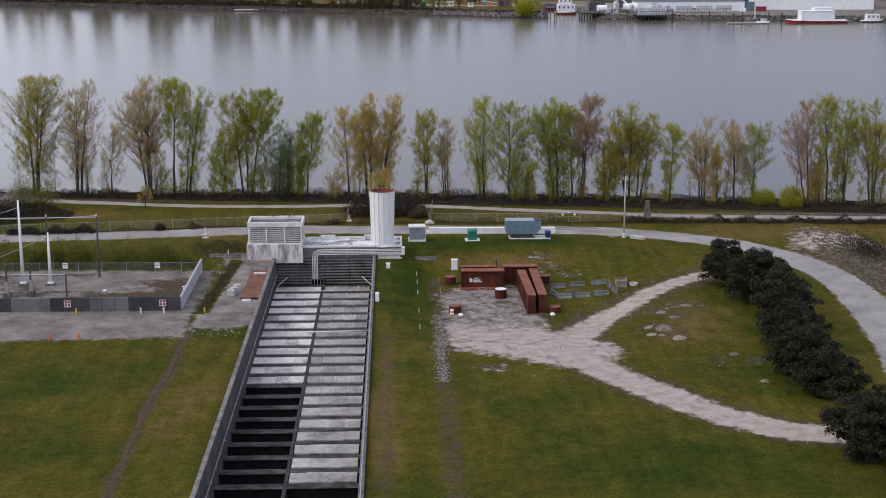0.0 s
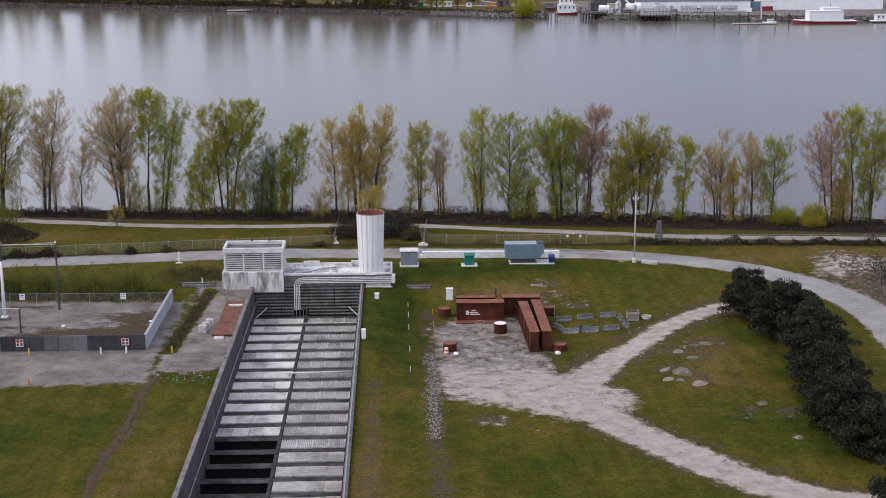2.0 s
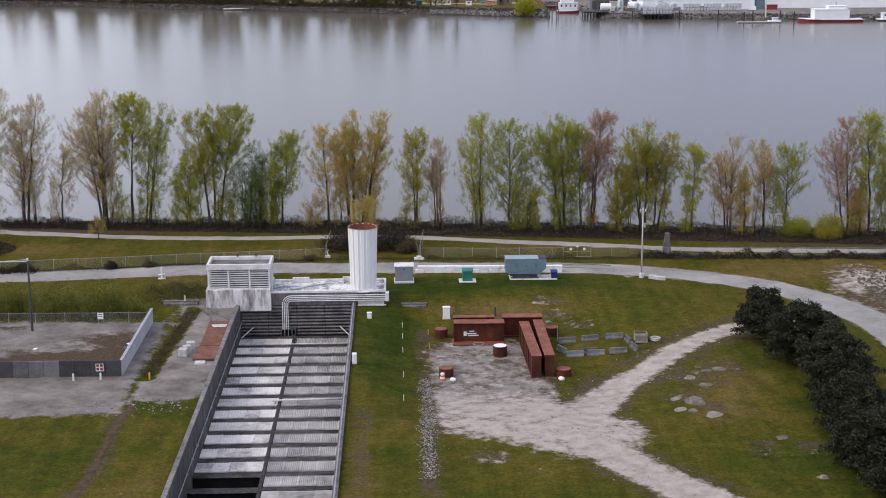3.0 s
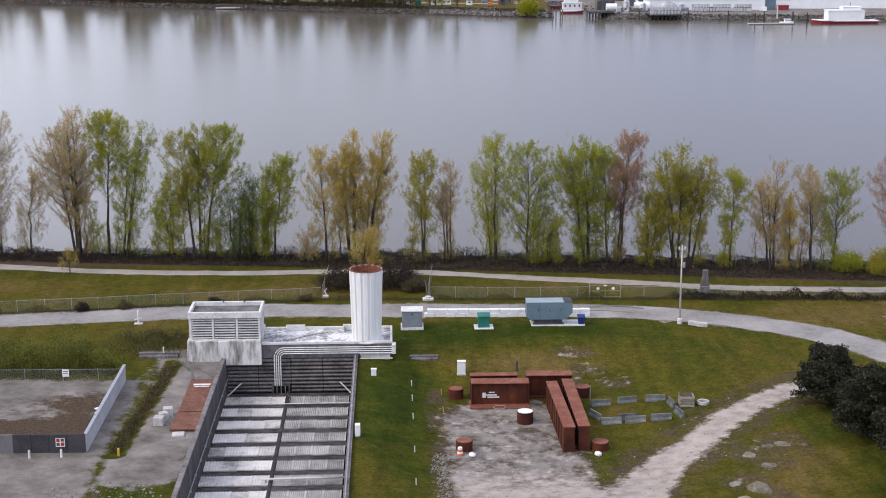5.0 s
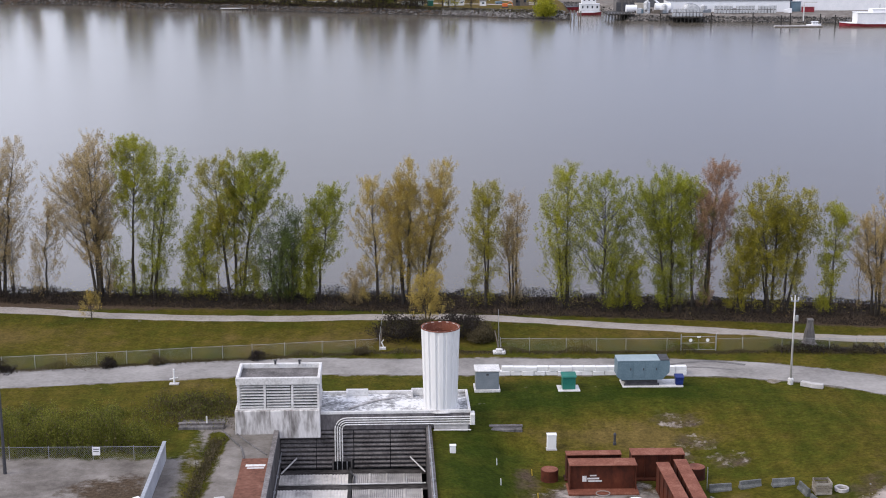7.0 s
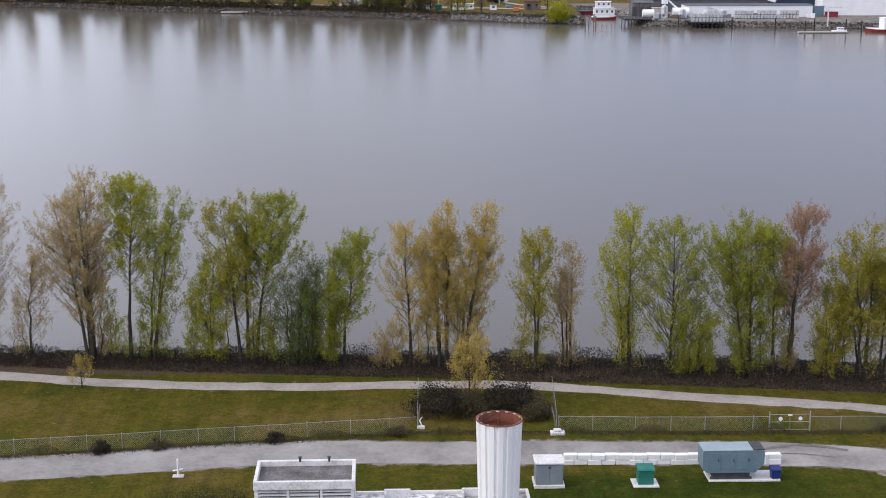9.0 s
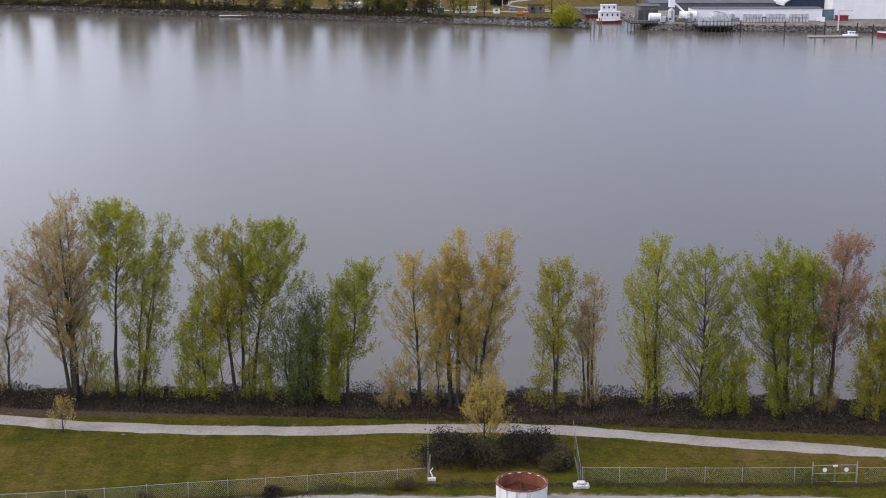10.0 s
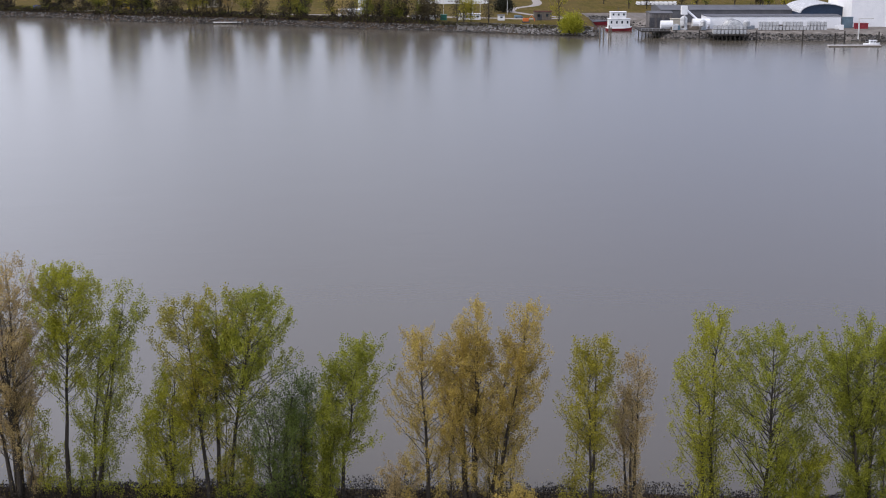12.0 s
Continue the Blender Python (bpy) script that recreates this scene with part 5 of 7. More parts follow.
def fence_scrub_place(rng):
    x = rng.uniform(56, 112)
    lump = noise.noise(Vector((x * 0.33, 14, 3))) + 0.4 * noise.noise(Vector((x * 1.3, 5, 3)))
    return x, fence_y(x) + rng.normal(-0.2, 0.7), max(0.2, 0.75 + 1.7 * lump)


def house_scrub(rng):
    x = rng.uniform(-60, -44)
    return x, fence_y(x) + rng.normal(-0.8, 0.9), max(0.2, 0.9 + 1.6 * noise.noise(Vector((x * 0.4, 4, 4))))


scatter("bramble_mound", 9000, mound_place, 0.26, "scrub", "brown bramble mound beside the path", 510, 0.1)
scatter("bramble_mound", 6000, mound_place, 0.24, "weeds", "brown dead stalks on the bramble mound", 511, 0.1)
scatter("fence_scrub", 7000, fence_scrub_place, 0.24, "scrub", "dark scrub growing along the fence", 512, 0.15)
scatter("fence_scrub", 3500, house_scrub, 0.24, "scrub", "dark scrub growing along the fence", 513, 0.15)
scatter("bank_scrub", 5000, bank_weeds, 0.14, "weeds", "brown weeds among the bank scrub", 507, 0.1)
for i, (x, y) in enumerate(((-13.0, 24.4), (0.6, 26.0), (-32.3, 22.0), (-26.0, 22.8))):
    bush("bush", x, y, 1.1, 1.4, "weeds" if i % 2 else "scrub", 900, "small dark bush beside the fence", 340 + i, "bushes along the fence", 0.15)


def ditch_place(rng):
    y = rng.uniform(-36, -5)
    return -15.2 + 0.06 * (y + 5) + rng.normal(0, 0.45), y, 0.6


scatter("ditch_weeds", 3500, ditch_place, 0.18, "weeds", "brown weeds growing in the ditch", 505, 0.3)
scatter("thicket", 4000, thicket_place, 0.17, "brush", "green shoots in the thicket beside the ventilation house", 515, 0.2)
scatter("thicket", 6000, thicket_place, 0.17, "weeds", "brown-green thicket beside the ventilation house", 503, 0.2)
scatter("fence_weeds", 20000, weeds_place, 0.15, "weeds", "dry brown weeds along the chain-link fence", 504, 0.15)

# ---- fences ----
def wire_mesh(line, h, gap=0.2, wire=0.0055):
    """Chain-link netting: two sets of slanting wires along a line of points."""
    sh = Shape()
    total = [0.0]
    for a, b in zip(line, line[1:]):
        total.append(total[-1] + (b - a).length)

    def at(s, z):
        s = max(0.0, min(total[-1] - 1e-6, s))
        i = max(k for k in range(len(line) - 1) if total[k] <= s)
        return line[i].lerp(line[i + 1], (s - total[i]) / (total[i + 1] - total[i])) + Vector((0, 0, z))

    for k in range(int(total[-1] / gap)):
        for sgn in (1, -1):
            s0, s1 = k * gap, k * gap + sgn * h * 0.8
            if 0 <= s1 <= total[-1]:
                p, q = at(s0, 0.05), at(s1, h)
                w = Vector((0, 0, wire * 1.4))
                sh.add([p - w, q - w, q + w, p + w], [(0, 1, 2, 3)])
    return sh


def chain_fence(points, h, label, spacing=3.35, skip=None, group=""):
    line = smooth_line(points, 2.0)
    for p in line:
        p.z = height(p.x, p.y)
    f = thing("fence", tuple(line[0]), label, "fence", group)
    o = line[0].copy()
    local = [p - o for p in line]
    part("netting", wire_mesh(local, h), GREY_STEEL, f, "thin wire netting")
    part("top_rail", Shape().tube([p + Vector((0, 0, h)) for p in local], 0.022, 5), GREY_STEEL, f)
    run, last = 0.0, None
    data = None
    for p, q in zip(local, local[1:]):
        run += (q - p).length
        if last is None or run - last > spacing:
            last = run
            if data is None:
                first = part("post", Shape().lathe(0, 0, [(0.038, -0.1), (0.038, h + 0.1), (0.02, h + 0.14)], 6), GREY_STEEL, f)
                data, first.matrix_basis = first.data, Matrix.Translation(p)
            else:
                piece("post", data, f, Matrix.Translation(p))
    return f


chain_fence([(x, fence_y(x)) for x in (-75, -50, -30, -12, 2.8)], 1.75, "galvanised chain-link fence along the gravel road")
chain_fence([(x, fence_y(x)) for x in (19.2, 28, 36, 43.4)], 1.75, "galvanised chain-link fence along the gravel road")
chain_fence([(x, fence_y(x)) for x in (48.1, 60, 80, 112)], 1.75, "galvanised chain-link fence along the gravel road")
chain_fence([(3.0, 28.0), (3.2, 34), (3.4, 41.0)], 1.9, "sagging chain-link fence running down to the path")
chain_fence([(19.0, 27.0), (19.5, 34), (20.0, 41.0)], 1.9, "sagging chain-link fence running down to the path")
gate = thing("gate", (43.5, fence_y(43.5), 0), "closed chain-link double gate with two round white signs", "gate")
for x in (0.0, 2.3):
    leaf = part("leaf_frame", Shape().tube([(x, 0, 0.15), (x, 0, 2.0), (x + 2.2, 0, 2.0), (x + 2.2, 0, 0.15), (x, 0, 0.15)], 0.035, 5).tube([(x, 0, 1.1), (x + 2.2, 0, 1.1)], 0.03, 5), GREY_STEEL, gate)
    part("netting", wire_mesh([Vector((x, 0, 0.1)), Vector((x + 2.2, 0, 0.1))], 1.85), GREY_STEEL, leaf)
    disc = Shape().ring([[(x + 1.15 + 0.24 * math.cos(k * 0.5236), yy, 1.5 + 0.24 * math.sin(k * 0.5236)) for k in range(12)] for yy in (-0.09, -0.05)])
    part("sign", disc, WHITE_PAINT, leaf, "round white sign")
part("sign", Shape().box(2.0, 2.5, -0.08, -0.05, 1.85, 2.05), WHITE_PAINT, gate, "small white plate")
for x in (-0.12, 4.6):
    part("post", Shape().lathe(x, 0, [(0.07, -0.1), (0.07, 2.35)], 8), GREY_STEEL, gate)
for x, y, lean, what in ((3.05, 28.4, 0.25, "leaning weathered timber post at the fence corner"), (19.0, 26.9, -0.5, "leaning weathered timber post at the fence corner")):
    post = thing("timber_post", (x, y, 0), what, "post", "fence corner posts")
    part("shaft", Shape().tube([(0, 0, -0.2), (lean * 0.4, 0.3, 1.2), (lean, 0.8, 2.6)], 0.12, 6, 0.7), WOOD, post)
    part("debris", Shape().tube([(0.6, -0.4, 0.1), (0.2, 0.1, 0.9), (0.5, 0.3, 1.2)], 0.1, 5, 0.6).box(-0.1, 0.8, -0.6, -0.1, 0, 0.35, 0.05), CONCRETE_PALE if x < 10 else WOOD, post)
slabs = thing("rubble_slab", (19.4, 25.6, 0), "broken pale slabs dumped at the fence corner", "rubble")
part("slab", Shape().box(-1.3, 0.4, -0.5, 0.5, 0.0, 0.4, 0.08).box(-0.9, 0.0, -0.3, 0.4, 0.4, 0.65, 0.08), CONCRETE_PALE, slabs)
pillar = thing("stone_pillar", (61.5, 28.4, 0), "tapered grey stone pillar beside the path", "pillar")
part("base", Shape().box(-0.95, 0.95, -0.8, 0.8, -0.1, 0.2, 0.05), CONCRETE_DARK, pillar)
part("shaft", Shape().ring([[(-a, -a, z), (a, -a, z), (a, a, z), (-a, a, z)] for a, z in ((0.7, 0.2), (0.58, 1.4), (0.38, 2.6), (0.34, 3.2), (0.38, 3.25), (0.38, 3.5))]), CONCRETE_DARK, pillar)

# ---- the fenced electrical yard ----
YARD_X, YARD_Y0, YARD_Y1 = -20.2, -36.2, -11.2
yard_wall = thing("flood_wall", (YARD_X, YARD_Y0, 0), "low wall of dark and grey panels round the electrical yard", "wall", kind="structure")
rng = random.Random(12)
PANEL_MIX = [material("wall_panel_dark", two((0.03, 0.028, 0.031), (0.062, 0.058, 0.062)), 0.8, 0.8, objects=0.3), material("wall_panel_grey", two((0.085, 0.08, 0.085), (0.16, 0.152, 0.158)), 0.8, 0.8, objects=0.4)]
panel_shapes = []
for m in PANEL_MIX:
    ob = build("wall_panel", Shape().box(-0.97, 0.97, -0.1, 0.1, 0, 2.15, 0.03), m)
    panel_shapes.append(ob.data)
    bpy.data.objects.remove(ob)
for k in range(30):
    if k % 3 == 1:
        pick = rng.choice((0, 1))
    if k < 4:
        pick = 0
    piece("wall_panel", panel_shapes[pick], yard_wall, pose(-1.0 - 1.96 * k, 0.0, rng.uniform(-0.02, 0.02)))
SIDE = material("pale_panel", two((0.33, 0.34, 0.37), (0.46, 0.47, 0.5)), 0.5, 0.7)
part("side_panel", Shape().box(-0.12, 0.12, 0.1, YARD_Y1 - YARD_Y0, 0, 2.05, 0.03), SIDE, yard_wall, "pale grey side panel")
part("cap", Shape().box(-0.2, 0.2, 0.0, YARD_Y1 - YARD_Y0, 2.05, 2.13, 0.02), GREY_STEEL, yard_wall)
chain_fence([(YARD_X - 0.3, YARD_Y1), (-35, YARD_Y1 + 0.4), (-50, YARD_Y1 + 0.8), (-75, YARD_Y1 + 1.5)], 1.5, "chain-link fence behind the electrical yard", 2.6)
for x in (-27.6, -43.0):
    sg = thing("warning_sign", (x, YARD_Y1 - 0.1 + 0.02 * (x + 20) * -1, 0.6), "white warning sign wired to the fence", "sign", "signs on the yard")
    part("plate", Shape().box(-0.42, 0.42, -0.05, -0.02, 0, 0.95), WHITE_PAINT, sg)
    part("lettering", Shape().box(-0.3, 0.3, -0.058, -0.052, 0.65, 0.75).box(-0.3, 0.3, -0.058, -0.052, 0.4, 0.48), DARK_STEEL, sg)
for x in (-22.9, -37.2):
    sg = thing("warning_sign", (x, YARD_Y0 - 0.2, 0.75), "white and red warning sign on the yard wall", "sign", "signs on the yard")
    part("plate", Shape().box(-0.5, 0.5, -0.05, 0, 0, 1.0), CONCRETE_PALE, sg)
    part("lettering", Shape().box(-0.42, -0.06, -0.058, -0.052, 0.55, 0.95).box(0.06, 0.42, -0.058, -0.052, 0.1, 0.5), RED_PAINT, sg, "red bars")
    part("lettering", Shape().box(0.06, 0.42, -0.058, -0.052, 0.6, 0.95).box(-0.42, -0.06, -0.058, -0.052, 0.12, 0.45), DARK_STEEL, sg, "black bars")
for x, y, h in ((-47.9, -19.6, 14.0), (-43.45, -19.75, 8.7)):
    mast = thing("mast", (x, y, 0), "tall white tapered steel mast in the electrical yard", "mast", "yard masts")
    part("footing", Shape().box(-0.75, 0.75, -0.7, 0.7, -0.1, 0.35, 0.05), CONCRETE_DARK, mast)
    part("base_plate", Shape().box(-0.45, 0.45, -0.45, 0.45, 0.35, 0.5), WHITE_PAINT, mast)
    part("shaft", Shape().lathe(0, 0, [(0.3, 0.5), (0.22, h * 0.6), (0.13, h)], 12), WHITE_PAINT, mast, smooth=True)
    part("bracket", Shape().tube([(0, 0, h * 0.93), (-0.5, 0, h * 0.88), (-0.6, 0, h * 0.82)], 0.07, 6), DARK_STEEL, mast)
gantry = thing("gantry", (-36.6, -14.6, 0), "dark steel gantry of posts and a cross wire beam", "gantry")
for x in (0.0, -8.2, -16.4, -24.6):
    part("column", Shape().lathe(x, 0, [(0.2, -0.1), (0.16, 5), (0.13, 10.2)], 8), DARK_STEEL, gantry)
    part("insulator", Shape().lathe(x, 0, [(0.08, 10.2), (0.16, 10.3), (0.08, 10.4), (0.16, 10.5), (0.05, 10.6)], 8), CONCRETE_PALE, gantry)
part("beam", Shape().tube([(0, 0, 10.1), (-24.6, 0, 9.95)], 0.09, 6), GREY_STEEL, gantry)
rack = thing("busbar_rack", (-39.3, -27.2, 0), "low steel rack with dark insulators and cable ends", "busbar rack")
for x in (0, -9.2, -18):
    part("column", Shape().box(x - 0.1, x + 0.1, -0.1, 0.1, 0, 3.6), DARK_STEEL, rack)
part("beam", Shape().tube([(0, 0, 3.6), (-18, 0, 3.5)], 0.09, 6), GREY_STEEL, rack)
for x, y in ((-5.6, 0.4), (-9.1, -0.6), (-13.2, 0.4)):
    part("footing", Shape().box(x - 0.6, x + 0.6, y - 0.5, y + 0.5, 0, 0.9, 0.05), CONCRETE_DARK, rack)
    part("stand", Shape().box(x - 0.25, x + 0.25, y - 0.25, y + 0.25, 0.9, 2.6), GREY_STEEL, rack)
    ins = [(0.12, 2.6)]
    for k in range(9):
        ins += [(0.2, 2.7 + 0.24 * k), (0.11, 2.8 + 0.24 * k)]
    part("insulator", Shape().lathe(x, y, ins + [(0.16, 4.9), (0.16, 5.3)], 10), DARK_STEEL, rack)
for a, b, sag in (((-43.4, -19.8, 8.2), (-60, -25.6, 2.5), 0.4), ((-48, -19.6, 12.8), (-62, -21, 11), 0.8), ((-36.6, -14.6, 10.4), (-62, -14.6, 10.3), 0.5)):
    a, b = Vector(a), Vector(b)
    cable = thing("cable", tuple(a), "thin overhead cable in the electrical yard", "cable", "overhead cables")
    part("wire", Shape().tube([(a.lerp(b, t) - a) - Vector((0, 0, sag * 4 * t * (1 - t))) for t in [k / 8 for k in range(9)]], 0.03, 4), GREY_STEEL, cable)
for x, y, z in ((-21.6, -22.0, 0), (-21.3, -23.4, 0), (-34, -24, 0)):
    scrap = build("plastic_scrap", Shape().box(-0.35, 0.35, -0.25, 0.25, 0, 0.15, 0.04), WHITE_PAINT)
    scrap.matrix_basis = pose(x, y, z + 0.02, 0, 0, x * 40)
    tagged(scrap, "scrap of white plastic on the yard gravel", "scrap", "scraps in the yard")
for x, y, mat, what in ((-35.6, -38.0, YELLOW, "short yellow marker post"), (-22.6, -37.6, CONCRETE_PALE, "short white marker post"), (-36.6, -51.7, ORANGE, "short orange marker post"), (-32.6, -51.0, ORANGE, "short orange marker post"), (-26, -37.8, CONCRETE_PALE, "short white marker post"), (-16.6, -36.6, YELLOW, "short yellow marker post")):
    mk = build("marker_post", Shape().lathe(0, 0, [(0.13, -0.1), (0.13, 0.85), (0.06, 0.95)], 8), mat)
    mk.location = (x, y, height(x, y))
    tagged(mk, what, "marker post", "marker posts")
for y in (-14.6, -20.4, -26.9, -37.5, -47.0):
    mk = build("survey_stake", Shape().box(-0.045, 0.045, -0.03, 0.03, -0.1, 0.8, 0.01), WHITE_PAINT)
    mk.matrix_basis = pose(*stock(15.75, y), 3, 2 * math.sin(y), 0)
    tagged(mk, "white painted survey stake in the grass", "stake", "survey stakes")
for y in (-18.0, -24.5, -31.0):
    mk = build("survey_stake", Shape().box(-0.05, 0.05, -0.04, 0.04, -0.1, 0.8, 0.01), YELLOW)
    mk.matrix_basis = pose(*stock(19.3, y), 4, -5, 0)
    tagged(mk, "yellow survey stake in the grass", "stake", "survey stakes")

# ---- beside the cut ----
PLATE_RUST = material("faded_rust_plate", [(0.28, (0.04, 0.018, 0.012)), (0.4, (0.13, 0.052, 0.032)), (0.6, (0.19, 0.085, 0.056)), (0.75, (0.27, 0.16, 0.12))], 0.6, 0.85, bump=0.01, fine=(4, 0.4))
plates = thing("cover_plate", (-10.15, -18.0, 0), "rust-orange steel cover plate lying beside the cut", "steel plate", "cover plates")
part("plate", Shape().box(-1.65, 1.45, -6.0, 6.0, 0.12, 0.3, 0.03), PLATE_RUST, plates)
part("lettering", Shape().box(-1.1, 1.0, 3.6, 4.2, 0.304, 0.31).box(-0.9, 0.9, 3.0, 3.3, 0.304, 0.31), CONCRETE_PALE, plates, "pale unreadable lettering")
for y in (-5.6, 5.3):
    part("sleeper", Shape().box(-1.7, 1.5, y, y + 0.3, -0.05, 0.12), WOOD, plates)
plates2 = thing("cover_plate", (-10.3, -27.4, 0), "rust-orange steel cover plate lying beside the cut", "steel plate", "cover plates")
part("plate", Shape().box(-1.6, 1.4, -2.9, 2.9, 0.16, 0.36, 0.03), PLATE_RUST, plates2)
for y in (-2.5, 2.2):
    part("sleeper", Shape().box(-1.65, 1.45, y, y + 0.3, -0.05, 0.16), WOOD, plates2)
for x, y, s, a in ((-12.9, -24.6, 0.55, 12), (-13.5, -27.6, 0.6, -8), (-13.2, -26.2, 0.5, 30), (-10.8, -31.4, 0.7, 5)):
    cb = build("concrete_block", Shape().box(-s, s, -s * 0.9, s * 0.9, -0.05, 1.0 if y > -30 else 0.25, 0.06), CONCRETE)
    cb.matrix_basis = pose(x, y, height(x, y), 0, 0, a)
    tagged(cb, "pale concrete block beside the cover plates", "concrete block", "blocks by the plates")


def culvert(x, y, w, label):
    c = thing("culvert", stock(x, y, -0.55) if x > 0 else (x, y, height(x, y + 3.5) - 0.45), label, "culvert")
    part("head_slab", Shape().box(-w / 2, w / 2, -0.6, 0.5, 0.15, 0.75, 0.06), CONCRETE_DARK, c)
    part("coping", Shape().box(-w / 2 - 0.1, w / 2 + 0.1, 0.2, 0.7, 0.75, 0.95, 0.04), RIB_GREY, c)
    part("deck_slab", Shape().box(-w / 2 + 0.1, w / 2 - 0.1, 0.5, 2.4, 0.2, 0.62, 0.05), CONCRETE_DARK, c)
    for s in (-1, 1):
        part("wing_wall", Shape().box(s * w * 0.36 - 0.2, s * w * 0.36 + 0.2, -2.2, -0.3, -0.9, 0.15, 0.05), CONCRETE_DARK, c)
    # black box in place of a hollow, the culvert's inner shade as colour
    part("opening", Shape().box(-w * 0.33, w * 0.33, -0.35, 0.1, -0.95, 0.15), BLACK, c, "dark opening")
    return c


culvert(17.6, -3.4, 3.7, "stained concrete culvert head in a grassy dip")
cl = culvert(-17.4, -1.5, 5.2, "stained concrete culvert head over a ditch")
part("post", Shape().lathe(0.6, 0.1, [(0.09, 0.95), (0.09, 1.8)], 8), CONCRETE_PALE, cl, "white marker post")
curb = thing("kerb", (-12.5, -5.5, 0), "thin broken concrete kerbs slanting over the gravel", "kerb")
part("kerb_run", Shape().ring([[(x - 0.09, y, -0.05), (x + 0.09, y, -0.05), (x + 0.07, y, 0.12), (x - 0.07, y, 0.12)] for x, y in ((-3.1, 4.5), (0.2, -2.5), (0.8, -5.8))]), CONCRETE_DARK, curb)
part("kerb_run", Shape().ring([[(x - 0.09, y, -0.05), (x + 0.09, y, -0.05), (x + 0.07, y, 0.1), (x - 0.07, y, 0.1)] for x, y in ((-1.0, 2.5), (1.2, -1.6), (3.2, -4.9))]), CONCRETE_DARK, curb)
hyd = thing("hydrant", (-22.7, 14.6, 0), "white pipe hydrant with a cross arm beside the road", "hydrant")
part("pipe", Shape().lathe(0, 0, [(0.12, 0), (0.12, 1.9), (0.05, 2.0)], 8), WHITE_PAINT, hyd)
part("arm", Shape().tube([(-0.55, 0, 0.65), (0.5, 0, 0.85)], 0.08, 6), WHITE_PAINT, hyd)
part("footing", Shape().box(-0.6, 0.6, -0.4, 0.4, -0.1, 0.12, 0.03), CONCRETE, hyd)

# ---- clutter of the stockyard ----
words = thing("stencil", stock(26.15, -22.28), "worn white stencilled marks on the rusty form", "marking")
part("bar", Shape().box(-2.2, -1.75, -0.06, -0.045, 1.05, 1.7).box(-1.7, -0.4, -0.06, -0.045, 1.3, 1.48).box(-1.6, -0.1, -0.06, -0.045, 1.02, 1.2).box(-1.4, -0.7, -0.06, -0.045, 1.65, 1.8), CONCRETE_PALE, words)
hoop = thing("hoop", stock(26.0, -23.6, 0.2), "pale bent hoop of hose on the flange", "hoop")
part("ring", Shape().tube([(0.75 * math.cos(k * 0.4488), 0.4 * math.sin(k * 0.4488), 0.06 + 0.1 * math.sin(k * 0.45)) for k in range(15)], 0.05, 5), PATH_GRAVEL, hoop)
bol = thing("bollard", stock(29.3, -9.2), "black steel bollard standing in the grass", "bollard")
part("shaft", Shape().lathe(0, 0, [(0.2, -0.1), (0.2, 0.25), (0.14, 0.3), (0.14, 1.15), (0.2, 1.2), (0.12, 1.4)], 10), DARK_STEEL, bol)
BARRIER = [(-0.32, 0), (0.32, 0), (0.3, 0.2), (0.14, 0.45), (0.1, 0.85), (-0.1, 0.85), (-0.14, 0.45), (-0.3, 0.2)]
BARRIER_GREY = material("weathered_barrier", [(0.3, (0.07, 0.075, 0.07)), (0.5, (0.15, 0.155, 0.15)), (0.7, (0.26, 0.265, 0.26))], 1.1, 0.9, bump=0.01, objects=0.25)
CRATE_WOOD = material("grey_crate_wood", [(0.3, (0.14, 0.12, 0.09)), (0.5, (0.25, 0.22, 0.175)), (0.7, (0.38, 0.35, 0.3))], 2.2, 0.85, bump=0.01, objects=0.3)
first = None
for x, y, a in ((38.2, -22.9, 7), (41.5, -22.0, 12), (45.0, -21.6, 6), (46.7, -23.4, -82), (47.0, -26.8, -78), (38.5, -29.2, 4), (41.4, -28.9, 3), (44.5, -28.4, 6), (37.0, -27.2, -65), (40.6, -28.1, 10)):
    m = pose(*stock(x, y, -0.04), 0, 0, a)
    if first is None:
        first = build("barrier", Shape().ring([[(xx, p, q) for p, q in BARRIER] for xx in (-1.22, 1.22)]), BARRIER_GREY)
        first.matrix_basis = m
        tagged(first, "weathered grey concrete barrier lying in the grass", "barrier", "barriers round the plot")
    else:
        copy_thing(first, m)
crate = thing("crate", stock(48.4, -23.6), "weathered slatted wooden crate on the grass", "crate")
for s in (-1, 1):
    for z in (0.1, 0.45, 0.8, 1.15):
        part("slat", Shape().box(-0.85, 0.85, s * 0.75 - 0.03, s * 0.75 + 0.03, z, z + 0.24), CRATE_WOOD, crate)
        part("slat", Shape().box(s * 0.85 - 0.03, s * 0.85 + 0.03, -0.7, 0.7, z, z + 0.24), CRATE_WOOD, crate)
    for t in (-1, 1):
        part("corner_post", Shape().box(s * 0.76 - 0.05, s * 0.76 + 0.05, t * 0.66 - 0.05, t * 0.66 + 0.05, 0, 1.5), CRATE_WOOD, crate)
part("floor_board", Shape().box(-0.8, 0.8, -0.7, 0.7, 0.02, 0.1), CRATE_WOOD, crate)
tyre = thing("concrete_ring", stock(50.6, -23.0), "pale concrete manhole ring lying on the grass", "concrete ring")
part("ring", Shape().lathe(0, 0, [(0.5, 0.0), (0.75, 0.0), (0.75, 0.35), (0.62, 0.4), (0.5, 0.35), (0.5, 0.0)], 20, False), CONCRETE, tyre)
